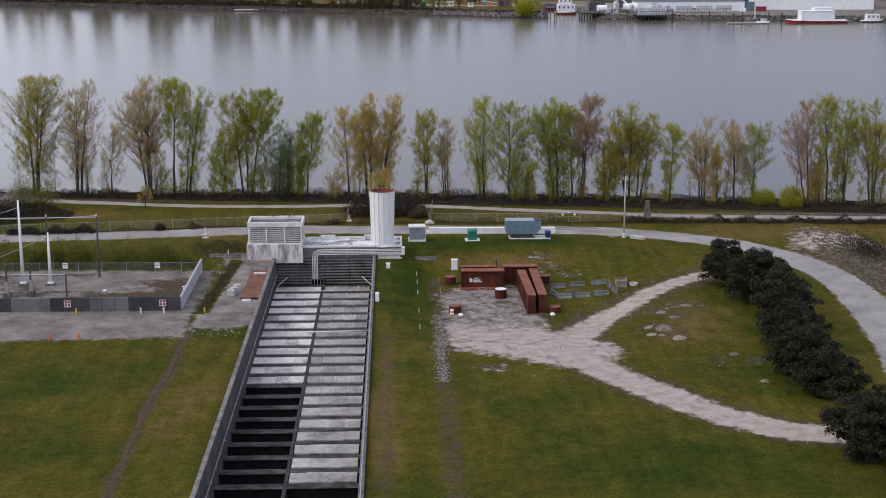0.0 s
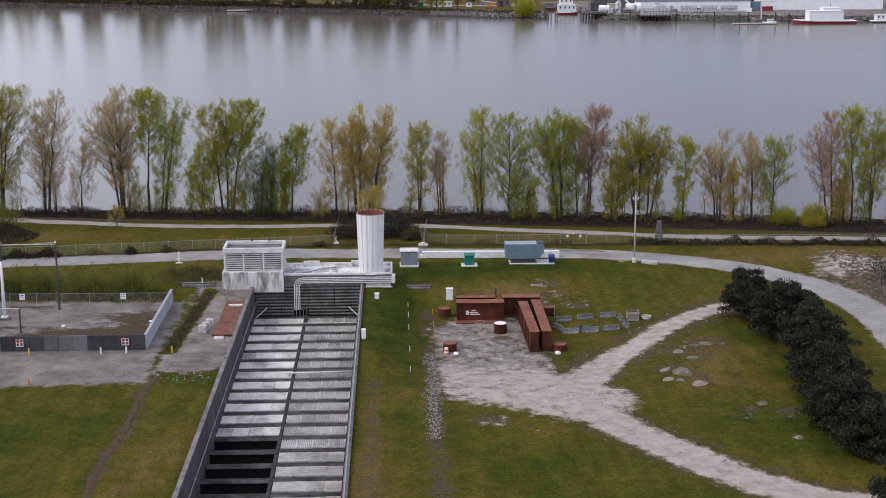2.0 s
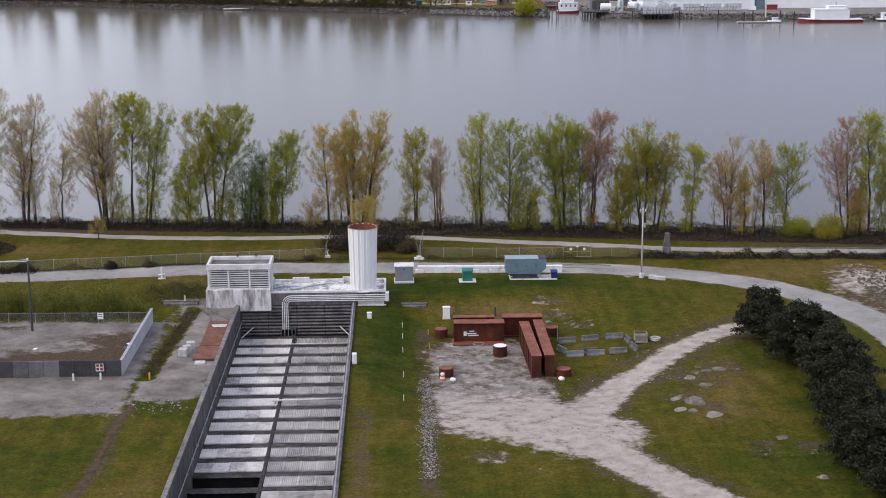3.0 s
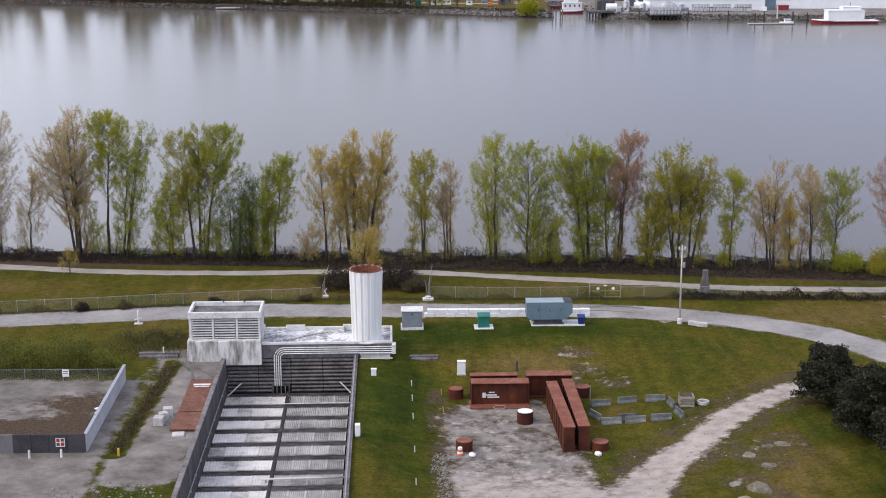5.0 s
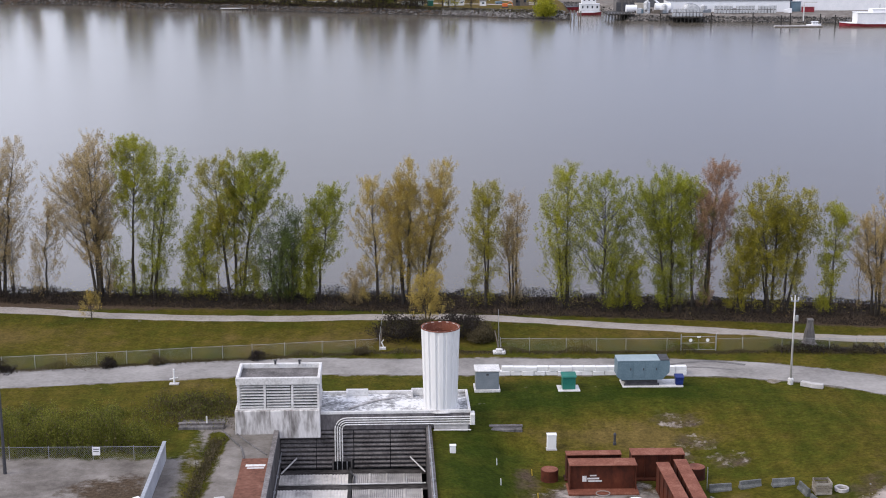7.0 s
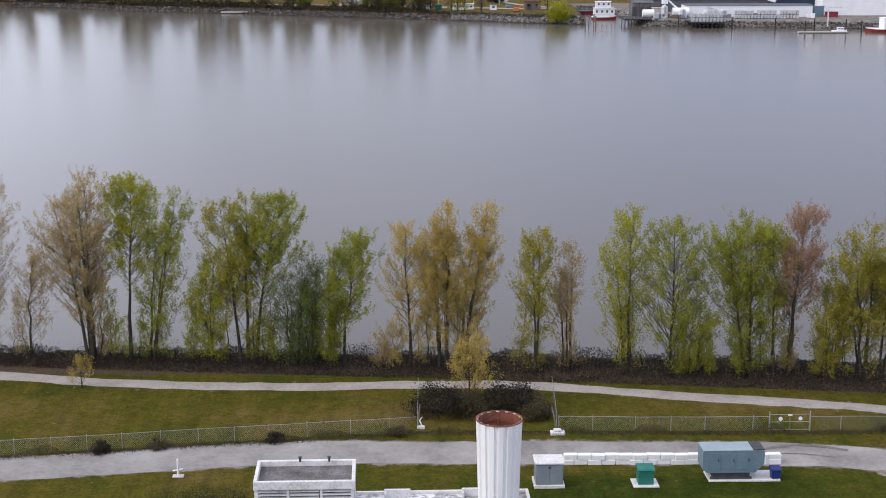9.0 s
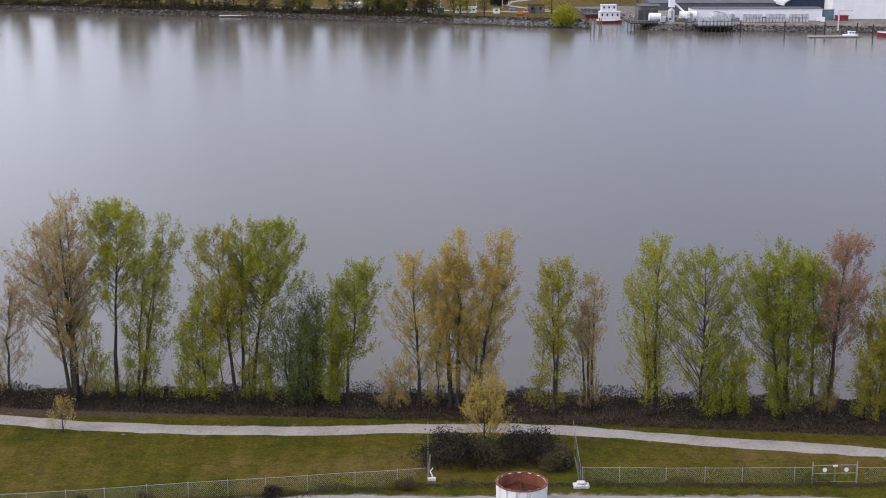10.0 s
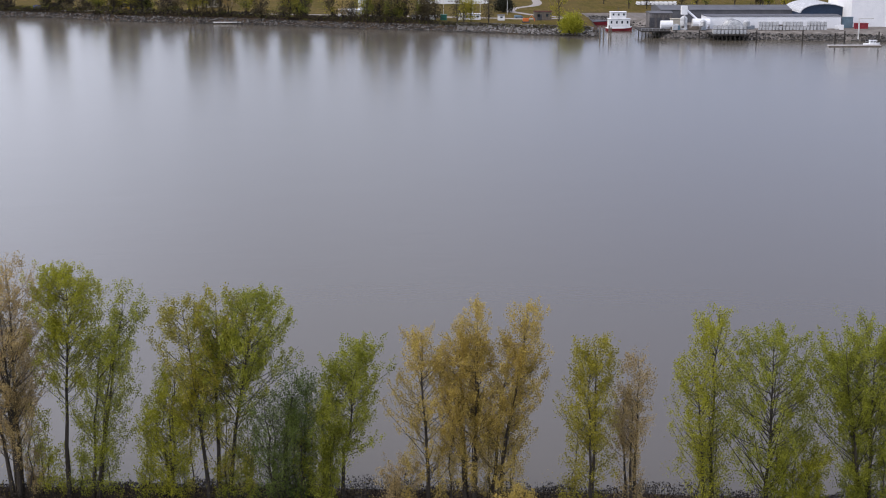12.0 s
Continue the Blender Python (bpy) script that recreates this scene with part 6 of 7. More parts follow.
pst = thing("steel_post", stock(36.9, -22.6), "thin rusty steel post beside the barriers", "post")
part("shaft", Shape().lathe(0, 0, [(0.05, 0), (0.05, 2.6)], 6), GREY_STEEL, pst)
cone = thing("barrel", stock(20.6, -38.6), "orange and white traffic barrel", "barrel")
for k, m in enumerate((ORANGE, WHITE_PAINT, ORANGE, WHITE_PAINT)):
    part("band", Shape().lathe(0, 0, [(0.33 - 0.02 * k, 0.24 * k), (0.31 - 0.02 * k, 0.24 * k + 0.24)], 12), m, cone)
for x, y, s in ((21.9, -39.0, 0.42), (35.6, -39.2, 0.45)):
    bag = build("sack", Shape().lathe(0, 0, [(s * 0.7, 0), (s, s * 0.35), (s * 0.9, s * 0.8), (s * 0.3, s * 1.05)], 9), WHITE_PAINT, True)
    bag.matrix_basis = pose(*stock(x, y), 8, 5, 20)
    tagged(bag, "crumpled white sack on the ground", "sack", "sacks in the stockyard")


def rock(name, x, y, r, flat, seed, label, group):
    rng = np.random.RandomState(seed)
    bm = bmesh.new()
    bmesh.ops.create_icosphere(bm, subdivisions=2, radius=1.0)
    o = Vector(rng.uniform(0, 50, 3))
    for v in bm.verts:
        k = 1 + 0.45 * noise.noise(v.co * 1.1 + o) + 0.15 * noise.noise(v.co * 3 + o)
        v.co = Vector((v.co.x * r * k * 1.25, v.co.y * r * k, v.co.z * r * flat * k))
    me = bpy.data.meshes.new(name)
    bm.to_mesh(me)
    bm.free()
    me.materials.append(STONE)
    ob = new(name, me)
    ob.matrix_basis = pose(x, y, height(x, y) - r * flat * 0.25, 0, 0, rng.uniform(0, 360))
    return tagged(ob, label, "rock", group)


ROCKS = [(51.2, -49.4, 1.25, 0.6), (52.2, -55.2, 1.0, 0.45), (52.6, -39.3, 0.8, 0.25), (58.2, -63.3, 0.7, 0.4), (59.5, -75.0, 0.55, 0.7), (56.6, -37.2, 0.9, 0.25), (55.0, -37.6, 0.6, 0.25), (49.2, -47.0, 0.7, 0.3), (48.9, -52.0, 0.8, 0.25), (50.2, -52.8, 0.6, 0.3), (53.8, -43.0, 0.8, 0.22), (52.6, 12.6, 0.8, 0.2)]
for i, (x, y, r, flat) in enumerate(ROCKS):
    if r:
        rock("rock", x, y, r, flat, 700 + i, "pale weathered rock half sunk in the grass", "rocks on the knoll")


def stones(name, count, place, size, label, seed, mat=None):
    """Loose stones nobody could count: one mesh."""
    rng = np.random.RandomState(seed)
    sh = Shape()
    for k in range(count):
        x, y = place(rng)
        s = size * rng.uniform(0.4, 1.5)
        z = height(x, y)
        a = rng.uniform(0, 3.14)
        c, d = math.cos(a) * s, math.sin(a) * s
        base = [(x + c, y + d, z), (x - d * 0.8, y + c * 0.8, z), (x - c, y - d, z), (x + d * 0.8, y - c * 0.8, z)]
        t = s * rng.uniform(0.35, 0.8)
        top = [(x + (p[0] - x) * 0.55 + rng.normal(0, 0.1 * s), y + (p[1] - y) * 0.55, z + t * rng.uniform(0.8, 1.2)) for p in base]
        b = len(sh.v)
        sh.v += base + top
        sh.f += [(b + 4, b + 5, b + 6, b + 7)] + [(b + i, b + (i + 1) % 4, b + 4 + (i + 1) % 4, b + 4 + i) for i in range(4)]
    me = bpy.data.meshes.new(name)
    me.from_pydata(sh.v, [], sh.f)
    me.materials.append(mat or STONE_BITS)
    return tagged(new(name, me), label, "stones", kind="stuff")


STONE_BITS = material("loose_stone", [(0.25, (0.1, 0.092, 0.086)), (0.5, (0.2, 0.19, 0.18)), (0.78, (0.34, 0.325, 0.31))], 0.8, 0.9, island=0.5)


def track_edge(rng):
    p = TRACK[rng.randint(0, len(TRACK) - 8)]
    a = rng.uniform(0, 6.283)
    r = 2.6 + abs(rng.normal(0, 1.2))
    return p.x + r * math.cos(a), p.y + r * math.sin(a)


def rubble_edge(rng):
    return 88 + abs(rng.normal(0, 4.5)), -8 + rng.normal(0, 12)


def yard_edge(rng):
    return rng.uniform(-22, -10), -49.5 + rng.normal(0, 1.2) + rng.uniform(0, 3)


def apron_bits(rng):
    return stock(rng.uniform(20, 44), -47 + rng.normal(0, 9))[:2]


stones("loose_stones", 260, track_edge, 0.1, "loose pale stones along the gravel track", 801)
stones("rubble", 900, rubble_edge, 0.26, "grey rubble heap beside the road bend", 802, STONE)
stones("loose_stones", 120, yard_edge, 0.13, "loose grey stones at the edge of the yard", 803)
stones("loose_stones", 260, apron_bits, 0.08, "scattered pale stones on the stockyard ground", 804)
def strip_bits(rng):
    return stock(18.5 + rng.normal(0, 0.5), rng.uniform(-73, -38))[:2]
stones("loose_stones", 1500, strip_bits, 0.09, "grey stones filling a narrow drain strip", 805)
def scrub_right(rng):
    return 95.5 + rng.normal(0, 2.0), -1 + rng.normal(0, 5), 1.0
scatter("rubble_scrub", 2200, scrub_right, 0.26, "scrub", "dark scrub growing over the rubble", 506, 0.2)

# ---- the far shore ----
FAR_GLASS = material("dark_glass", two((0.02, 0.03, 0.04), (0.05, 0.06, 0.07)), 1.0, 0.2)
ROOF_GREY = material("grey_sheet_roof", two((0.07, 0.072, 0.08), (0.13, 0.13, 0.14)), 0.2, 0.6)
ROOF_BLUE = material("dark_blue_cladding", two((0.015, 0.03, 0.06), (0.03, 0.05, 0.09)), 0.3, 0.5)
SHED_WHITE = material("white_cladding", two((0.74, 0.75, 0.77), (0.86, 0.86, 0.87)), 0.25, 0.6)
TANK_SKIN = material("grey_white_sheet", [(0.3, (0.28, 0.29, 0.3)), (0.5, (0.5, 0.51, 0.52)), (0.7, (0.72, 0.72, 0.73))], 0.6, 0.6)
CREAM = material("cream_paint", two((0.4, 0.36, 0.29), (0.55, 0.5, 0.42)), 0.6, 0.6)
HULL_RED = material("red_hull", two((0.2, 0.02, 0.03), (0.32, 0.04, 0.05)), 0.4, 0.5)
FAR = 0.25


def house_box(name, x0, x1, y0, y1, h, mat, roof, label, category="building", windows=0, pitch=0.12, z=FAR, doors=0):
    """A plain shed or house: walls, a low gable roof with eaves, windows and doors in its river front."""
    t = thing(name, ((x0 + x1) / 2, (y0 + y1) / 2, z), label, category)
    w, d = (x1 - x0) / 2, (y1 - y0) / 2
    wall = part("wall", Shape().box(-w, w, -d, d, -0.5, h), mat, t)
    rise = pitch * d
    part("roof", Shape().ring([[(x, -d - 0.3, h), (x, d + 0.3, h), (x, d + 0.3, h + 0.15), (x, 0, h + 0.15 + rise), (x, -d - 0.3, h + 0.15)] for x in (-w - 0.3, w + 0.3)]), roof, t)
    for k in range(windows):
        x = -w + 2 * w * (k + 0.5) / windows
        part("window", Shape().box(x - min(0.6, w / windows * 0.5), x + min(0.6, w / windows * 0.5), -d - 0.06, -d + 0.02, h * 0.45, h * 0.75), FAR_GLASS, wall)
    for k in range(doors):
        x = -w + 2 * w * (k + 0.3) / max(1, doors)
        part("door", Shape().box(x - 1.2, x + 1.2, -d - 0.06, -d + 0.02, 0, h * 0.7), DARK_STEEL, wall)
    return t


def vehicle(x, y, turn, length, h, mat, label, z=FAR):
    t = thing("van" if h > 1.8 else "car", (x, y, z), label, "vehicle", turn=turn)
    a = length / 2
    body = [(-a, 0.35), (a, 0.35), (a, h * 0.55), (a * 0.75, h * 0.62), (a * 0.45, h), (-a * 0.9, h), (-a, h * 0.8)]
    part("body", Shape().ring([[(p, s, q) for p, q in body] for s in (-0.9, 0.9)]), mat, t)
    part("windscreen", Shape().ring([[(a * 0.73, s, h * 0.65), (a * 0.47, s, h * 0.97), (a * 0.5, s, h * 0.99), (a * 0.77, s, h * 0.67)] for s in (-0.8, 0.8)]), FAR_GLASS, t)
    for p in (-a * 0.6, a * 0.62):
        for s in (-0.92, 0.92):
            part("wheel", Shape().tube([(p, s - 0.1, 0.35), (p, s + 0.1, 0.35)], 0.35, 10), DARK_STEEL, t)
    return t


def boat(name, x, y, turn, length, beam, free, hull, house, label, decks, bars=0):
    """A hull with raked bow, deck houses one on another, rails and mast."""
    t = thing(name, (x, y, WATER), label, "boat", turn=turn)
    a, b = length / 2, beam / 2
    secs = []
    for u, wd, lift in ((-1, 0.85, 0), (-0.6, 1, 0), (0.3, 1, 0.05), (0.75, 0.7, 0.25), (1.0, 0.12, 0.55)):
        secs.append([(a * u, -b * wd * 0.8, -0.5), (a * u, b * wd * 0.8, -0.5), (a * u, b * wd, free * 0.9 + lift), (a * u, -b * wd, free * 0.9 + lift)])
    part("hull", Shape().ring(secs), hull, t)
    part("deck", Shape().ring([[(p[0], p[1], p[2] + 0.02) for p in (s[3], s[2])] + [(s[2][0], s[2][1], s[2][2] + 0.35), (s[3][0], s[3][1], s[3][2] + 0.35)] for s in secs]), house, t)
    z = free + 0.2
    for x0, x1, hh, inset in decks:
        part("deckhouse", Shape().box(x0 * a, x1 * a, -b + inset, b - inset, z, z + hh, 0.08), house, t)
        n = max(2, int((x1 - x0) * a / 2.2))
        for k in range(n):
            xx = x0 * a + (x1 - x0) * a * (k + 0.5) / n
            part("window", Shape().box(xx - 0.4, xx + 0.4, -b + inset - 0.05, -b + inset + 0.02, z + hh * 0.5, z + hh * 0.8), FAR_GLASS, t)
        z += hh
        part("roof", Shape().box(x0 * a - 0.3, x1 * a + 0.3, -b + inset - 0.3, b - inset + 0.3, z, z + 0.12, 0.03), house, t)
        z += 0.12
    part("mast", Shape().lathe((decks[-1][0] + decks[-1][1]) / 2 * a, 0, [(0.12, z), (0.05, z + 2.2)], 6).box((decks[-1][0] + decks[-1][1]) / 2 * a - 0.6, (decks[-1][0] + decks[-1][1]) / 2 * a + 0.6, -0.05, 0.05, z + 1.2, z + 1.3), DARK_STEEL, t)
    if bars:
        zz = free + 0.2 + decks[0][2] * 0.25
        for k in range(bars):
            xx = -a * 0.1 + k * 1.3
            part("letter_bar", Shape().box(xx, xx + 0.9, -b + decks[0][3] - 0.07, -b + decks[0][3] - 0.02, zz, zz + 0.9), DARK_STEEL, t)
    part("rail", Shape().tube([(-a * 0.95, -b * 0.9, free + 1.2), (a * 0.3, -b * 0.95, free + 1.25), (a * 0.75, -b * 0.7, free + 1.45)], 0.05, 4), GREY_STEEL, t)
    return t


# park on the point
house_box("pavilion", -23, -12, 680, 688, 3.2, SHED_WHITE, SHED_WHITE, "long low white pavilion on the far shore", windows=3)
silo = thing("silo", (-10.2, 687, FAR), "tall white rectangular tower on the far shore", "tower")
part("shaft", Shape().box(-2.7, 2.7, -2.5, 2.5, -0.3, 17, 0.1), SHED_WHITE, silo)
part("cap", Shape().box(-3, 3, -2.8, 2.8, 17, 17.5, 0.05), ROOF_GREY, silo)
house_box("shed", -2, 3.4, 669, 674, 4.6, CREAM, ROOF_GREY, "small grey shed on the far shore", windows=1)
house_box("shed", 6, 11, 668, 673, 2.8, DARK_STEEL, ROOF_GREY, "low dark shed on the far shore")
house_box("site_cabin", 37, 48, 657, 660, 2.9, SHED_WHITE, SHED_WHITE, "white site cabin with four small windows", "cabin", 4, 0.02)
house_box("container", 28, 31.2, 657, 659.5, 2.6, GREEN_ENAMEL, GREEN_ENAMEL, "small green container on the far shore", "container", 0, 0.02)
house_box("container", 14, 26, 660, 662.5, 2.0, SHED_WHITE, SHED_WHITE, "long white container on the far shore", "container", 0, 0.02)
house_box("kiosk", 56.5, 59.8, 654, 657, 2.6, SHED_WHITE, ROOF_GREY, "white kiosk on the far shore", "kiosk", 1)
house_box("timber_shed", 74.5, 83, 654, 659, 4.2, WOOD, RUST, "rusty timber shed on the far shore", windows=2, doors=1)
vehicle(68, 668, 10, 4.5, 1.5, BLUE_GREY, "blue car parked on the far shore")
vehicle(-135, 720, 0, 5, 2.2, YELLOW, "yellow van parked on the far shore")
house_box("tent", -187, -182, 726, 730, 1.6, BLUE_PLASTIC, BLUE_PLASTIC, "blue tarpaulin shelter on the far shore", "tent", 0, 0.5)
house_box("hall", -102, -84, 745, 760, 4, CREAM, ROOF_GREY, "long white hall behind the trees", windows=4)
house_box("hall", -150, -136, 742, 756, 4, CREAM, ROOF_GREY, "white hall behind the trees", windows=3)
house_box("hall", 20, 60, 770, 790, 6, SHED_WHITE, ROOF_GREY, "white hall far behind the park", windows=5)
digger = thing("excavator", (69, 640, FAR), "small orange excavator on the rocky point", "excavator")
part("body", Shape().box(-1.6, 1.2, -1.0, 1.0, 0.7, 2.3, 0.1), ORANGE, digger)
part("track", Shape().box(-1.8, 1.8, -1.2, -0.7, 0, 0.7, 0.15), DARK_STEEL, digger)
part("track", Shape().box(-1.8, 1.8, 0.7, 1.2, 0, 0.7, 0.15), DARK_STEEL, digger)
part("arm", Shape().tube([(1.0, 0, 1.8), (2.6, 0, 3.4), (4.0, 0, 2.0), (4.2, 0, 0.8)], 0.18, 5), ORANGE, digger)
for x, y in ((10, 676), (30, 668), (-5, 690), (45, 672), (-40, 690), (50, 690), (64, 690)):
    fp = thing("lamp_post", (x, y, FAR), "thin pale lamp post on the far shore", "lamp post", "far lamp posts")
    part("pole", Shape().lathe(0, 0, [(0.14, 0), (0.08, 11)], 6), CONCRETE_PALE, fp)
    part("lamp_head", Shape().box(-0.1, 0.9, -0.12, 0.12, 10.9, 11.05), GREY_STEEL, fp)
ribbon("far_path", smooth_line([(92, 672), (76, 690), (68, 712), (72, 735), (86, 760), (90, 800)], 4.0), 2.6, 0.1, PATH_GRAVEL, "pale path curving through the far park")
ribbon("far_road", smooth_line([(-220, 738), (-120, 712), (-40, 694), (30, 676), (70, 664), (95, 668)], 4.0), 3.2, 0.1, PATH_GRAVEL, "pale gravel road along the far shore")

# wharf and boats
boat("houseboat", 113.5, 634, 0, 12.5, 6, 1.2, HULL_RED, SHED_WHITE, "white houseboat with a dark red hull", ((-0.85, 0.8, 4.2, 0.5), (-0.7, 0.5, 3.2, 0.8)))
boat("barge", 104, 668, 0, 22, 8, 1.6, HULL_RED, DARK_STEEL, "dark red barge moored in the basin", ((-0.9, -0.5, 1.6, 0.6),))
boat("ferry", 241.5, 558, 180, 33, 9, 1.3, HULL_RED, SHED_WHITE, "white work ferry with a red hull", ((-0.55, 0.55, 5.0, 0.3), (-0.45, 0.1, 1.6, 1.2)), 5)
boat("tank_barge", 273, 560, 0, 12, 5, 0.8, DARK_STEEL, SHED_WHITE, "small barge carrying a white tank", ((-0.6, 0.6, 3.2, 0.5),))
boat("skiff", 212, 556, 0, 7, 2.4, 0.7, SHED_WHITE, SHED_WHITE, "small white skiff beside the float", ((-0.3, 0.5, 1.4, 0.3),))
house_box("boat_shed", 124.5, 135, 612, 623, 6.6, CONCRETE_DARK, ROOF_GREY, "dark boat shed with open doors on the wharf", windows=0, doors=3)
house_box("long_shed", 150, 213, 605, 618, 5.6, SHED_WHITE, ROOF_GREY, "long white wharf shed with a grey roof", windows=0, pitch=0.05)
house_box("warehouse", 135, 215, 640, 668, 6.0, ROOF_GREY, ROOF_GREY, "broad warehouse with a dark grey roof", pitch=0.1)
vault = thing("vaulted_hall", (211, 640, FAR), "vaulted hall with a pale curved roof and dark blue front", "building")
arc = [(11.5 * math.cos(math.pi * k / 14), 5.6 + 4.2 * math.sin(math.pi * k / 14)) for k in range(15)]
part("front", Shape().ring([[(a, y, b) for a, b in [(11.5, 0)] + arc + [(-11.5, 0)]] for y in (-14, 14)]), ROOF_BLUE, vault, "dark blue front")
part("roof", Shape().ring([[(a * 1.03, y, 5.6 + (b - 5.6) * 1.05 + 0.05) for a, b in arc] + [(a * 0.99, y, 5.6 + (b - 5.6) * 0.99) for a, b in reversed(arc)] for y in (-14.8, 14.8)]), TANK_SKIN, vault, "pale curved roof")
house_box("ship_hall", 220, 290, 612, 650, 15.0, SHED_WHITE, SHED_WHITE, "very large plain white hall beside the wharf", pitch=0.05)
house_box("container", 219, 225, 602, 604.5, 2.5, HULL_RED, HULL_RED, "red container on the wharf", "container", 0, 0.02)
house_box("container", 214, 219, 606, 608.5, 5.0, BLUE_GREY, BLUE_GREY, "stacked blue container on the wharf", "container", 0, 0.02)
house_box("container", 133, 139.5, 604, 606.5, 4.6, CREAM, CREAM, "cream container standing on the wharf", "container", 0, 0.02)
for x0, x1, y, r in ((127.5, 133, 600.5, 1.9), (143, 151, 604, 2.2), (152, 158, 607, 1.6)):
    tk = thing("tank", ((x0 + x1) / 2, y, FAR), "white cylindrical tank lying on the wharf", "tank", "wharf tanks")
    part("shell", Shape().tube([(-(x1 - x0) / 2, 0, r + 0.4), (-(x1 - x0) / 2 + 0.3, 0, r + 0.4), ((x1 - x0) / 2, 0, r + 0.4)], r, 16), SHED_WHITE, tk)
    for s in (-1, 1):
        part("saddle", Shape().box(s * (x1 - x0) * 0.3 - 0.3, s * (x1 - x0) * 0.3 + 0.3, -r * 0.8, r * 0.8, 0, 0.9), CONCRETE_DARK, tk)
dome = thing("tank", (159.6, 594, -0.2), "low arched white tank with steel ribs on the platform", "tank", "wharf tanks")
hoop_line = [(4.6 * math.cos(math.pi * k / 12), 5.6 * math.sin(math.pi * k / 12)) for k in range(13)]
part("cover", Shape().ring([[(a * q, y, b * q) for a, b in hoop_line] for y, q in ((-3.8, 0.9), (-3.5, 1.0), (3.5, 1.0), (3.8, 0.9))]), TANK_SKIN, dome)
for y in (-3.5, -1.2, 1.2, 3.5):
    part("rib", Shape().tube([(a * 1.02, y, b * 1.02) for a, b in hoop_line], 0.13, 4), GREY_STEEL, dome)
part("walkway", Shape().box(-4.8, 4.8, -4.3, -3.9, 2.6, 2.75), GREY_STEEL, dome)


DARK_TIMBER = material("tarred_timber", [(0.3, (0.012, 0.011, 0.01)), (0.5, (0.035, 0.031, 0.028)), (0.7, (0.085, 0.078, 0.07))], 0.8, 0.85, bump=0.02)


def pier(x0, x1, y0, y1, top, label, mat=CONCRETE, gap=3.0):
    t = thing("pier", ((x0 + x1) / 2, y0, top), label, "pier")
    w = (x1 - x0) / 2
    part("deck", Shape().box(-w, w, 0, y1 - y0, -0.5, 0, 0.04), mat, t)
    for x in steps(-w + 0.4, w - 0.4, gap):
        for y in (0.4, (y1 - y0) * 0.5):
            part("support_post", Shape().lathe(x, y, [(0.24, WATER - top - 1.5), (0.2, -0.5)], 7), DARK_TIMBER, t)
    part("rail", Shape().tube([(-w, 0.1, 1.0), (w, 0.1, 1.0)], 0.06, 4), GREY_STEEL, t)
    for x in steps(-w, w, gap):
        part("rail_post", Shape().box(x - 0.05, x + 0.05, 0.05, 0.15, 0, 1.0), GREY_STEEL, t)
    return t


pier(117.5, 131, 594, 613, 0.3, "dark timber pile wharf in front of the boat shed", DARK_TIMBER, gap=1.7)
pier(147.5, 164, 580, 600, -0.2, "dark pile platform standing in the river", DARK_TIMBER, gap=2.0)
TOTES = [(172.5 + 1.6 * (k % 20), 595.5, FAR + 2.0 * (k // 20)) for k in range(40) if k % 7 != 5 or k < 20]
TOTES += [(148.8 + 1.7 * (k % 9), 582.2 + 2.2 * (k // 18), -0.2 + 2.0 * (k // 9 % 2)) for k in range(27)]
for x, y, z in TOTES:
    tote = thing("tote", (x, y, z), "white caged liquid tote on the wharf", "tote", "totes on the wharf")
    part("tank", Shape().box(-0.6, 0.6, -0.6, 0.6, 0.2, 1.95, 0.06), TANK_SKIN, tote)
    part("cage", Shape().tube([(-0.56, -0.56, 0.15), (-0.56, -0.56, 1.95), (0.56, -0.56, 1.95), (0.56, -0.56, 0.15)], 0.05, 4).tube([(-0.56, -0.56, 1.05), (0.56, -0.56, 1.05)], 0.05, 4), DARK_STEEL, tote)
    part("pallet", Shape().box(-0.58, 0.58, -0.58, 0.58, 0, 0.14), WOOD, tote)
for x, y, h in ((166, 575, 5.0), (186, 572, 5.5), (203, 566, 5.5), (143, 588, 4.0), (215, 556, 6), (222, 555, 5.5), (98.5, 594, 5.4), (100.5, 596, 5.0), (102.5, 593, 5.8), (104.0, 597, 4.6), (197, 560, 5)):
    pile = build("mooring_pile", Shape().lathe(0, 0, [(0.32, -1.5), (0.3, h), (0.1, h + 0.15)], 8), DARK_TIMBER if x > 110 else WOOD)
    pile.location = (x, y, WATER)
    tagged(pile, "dark timber mooring pile standing in the river", "pile", "mooring piles")
rng_wharf = random.Random(41)
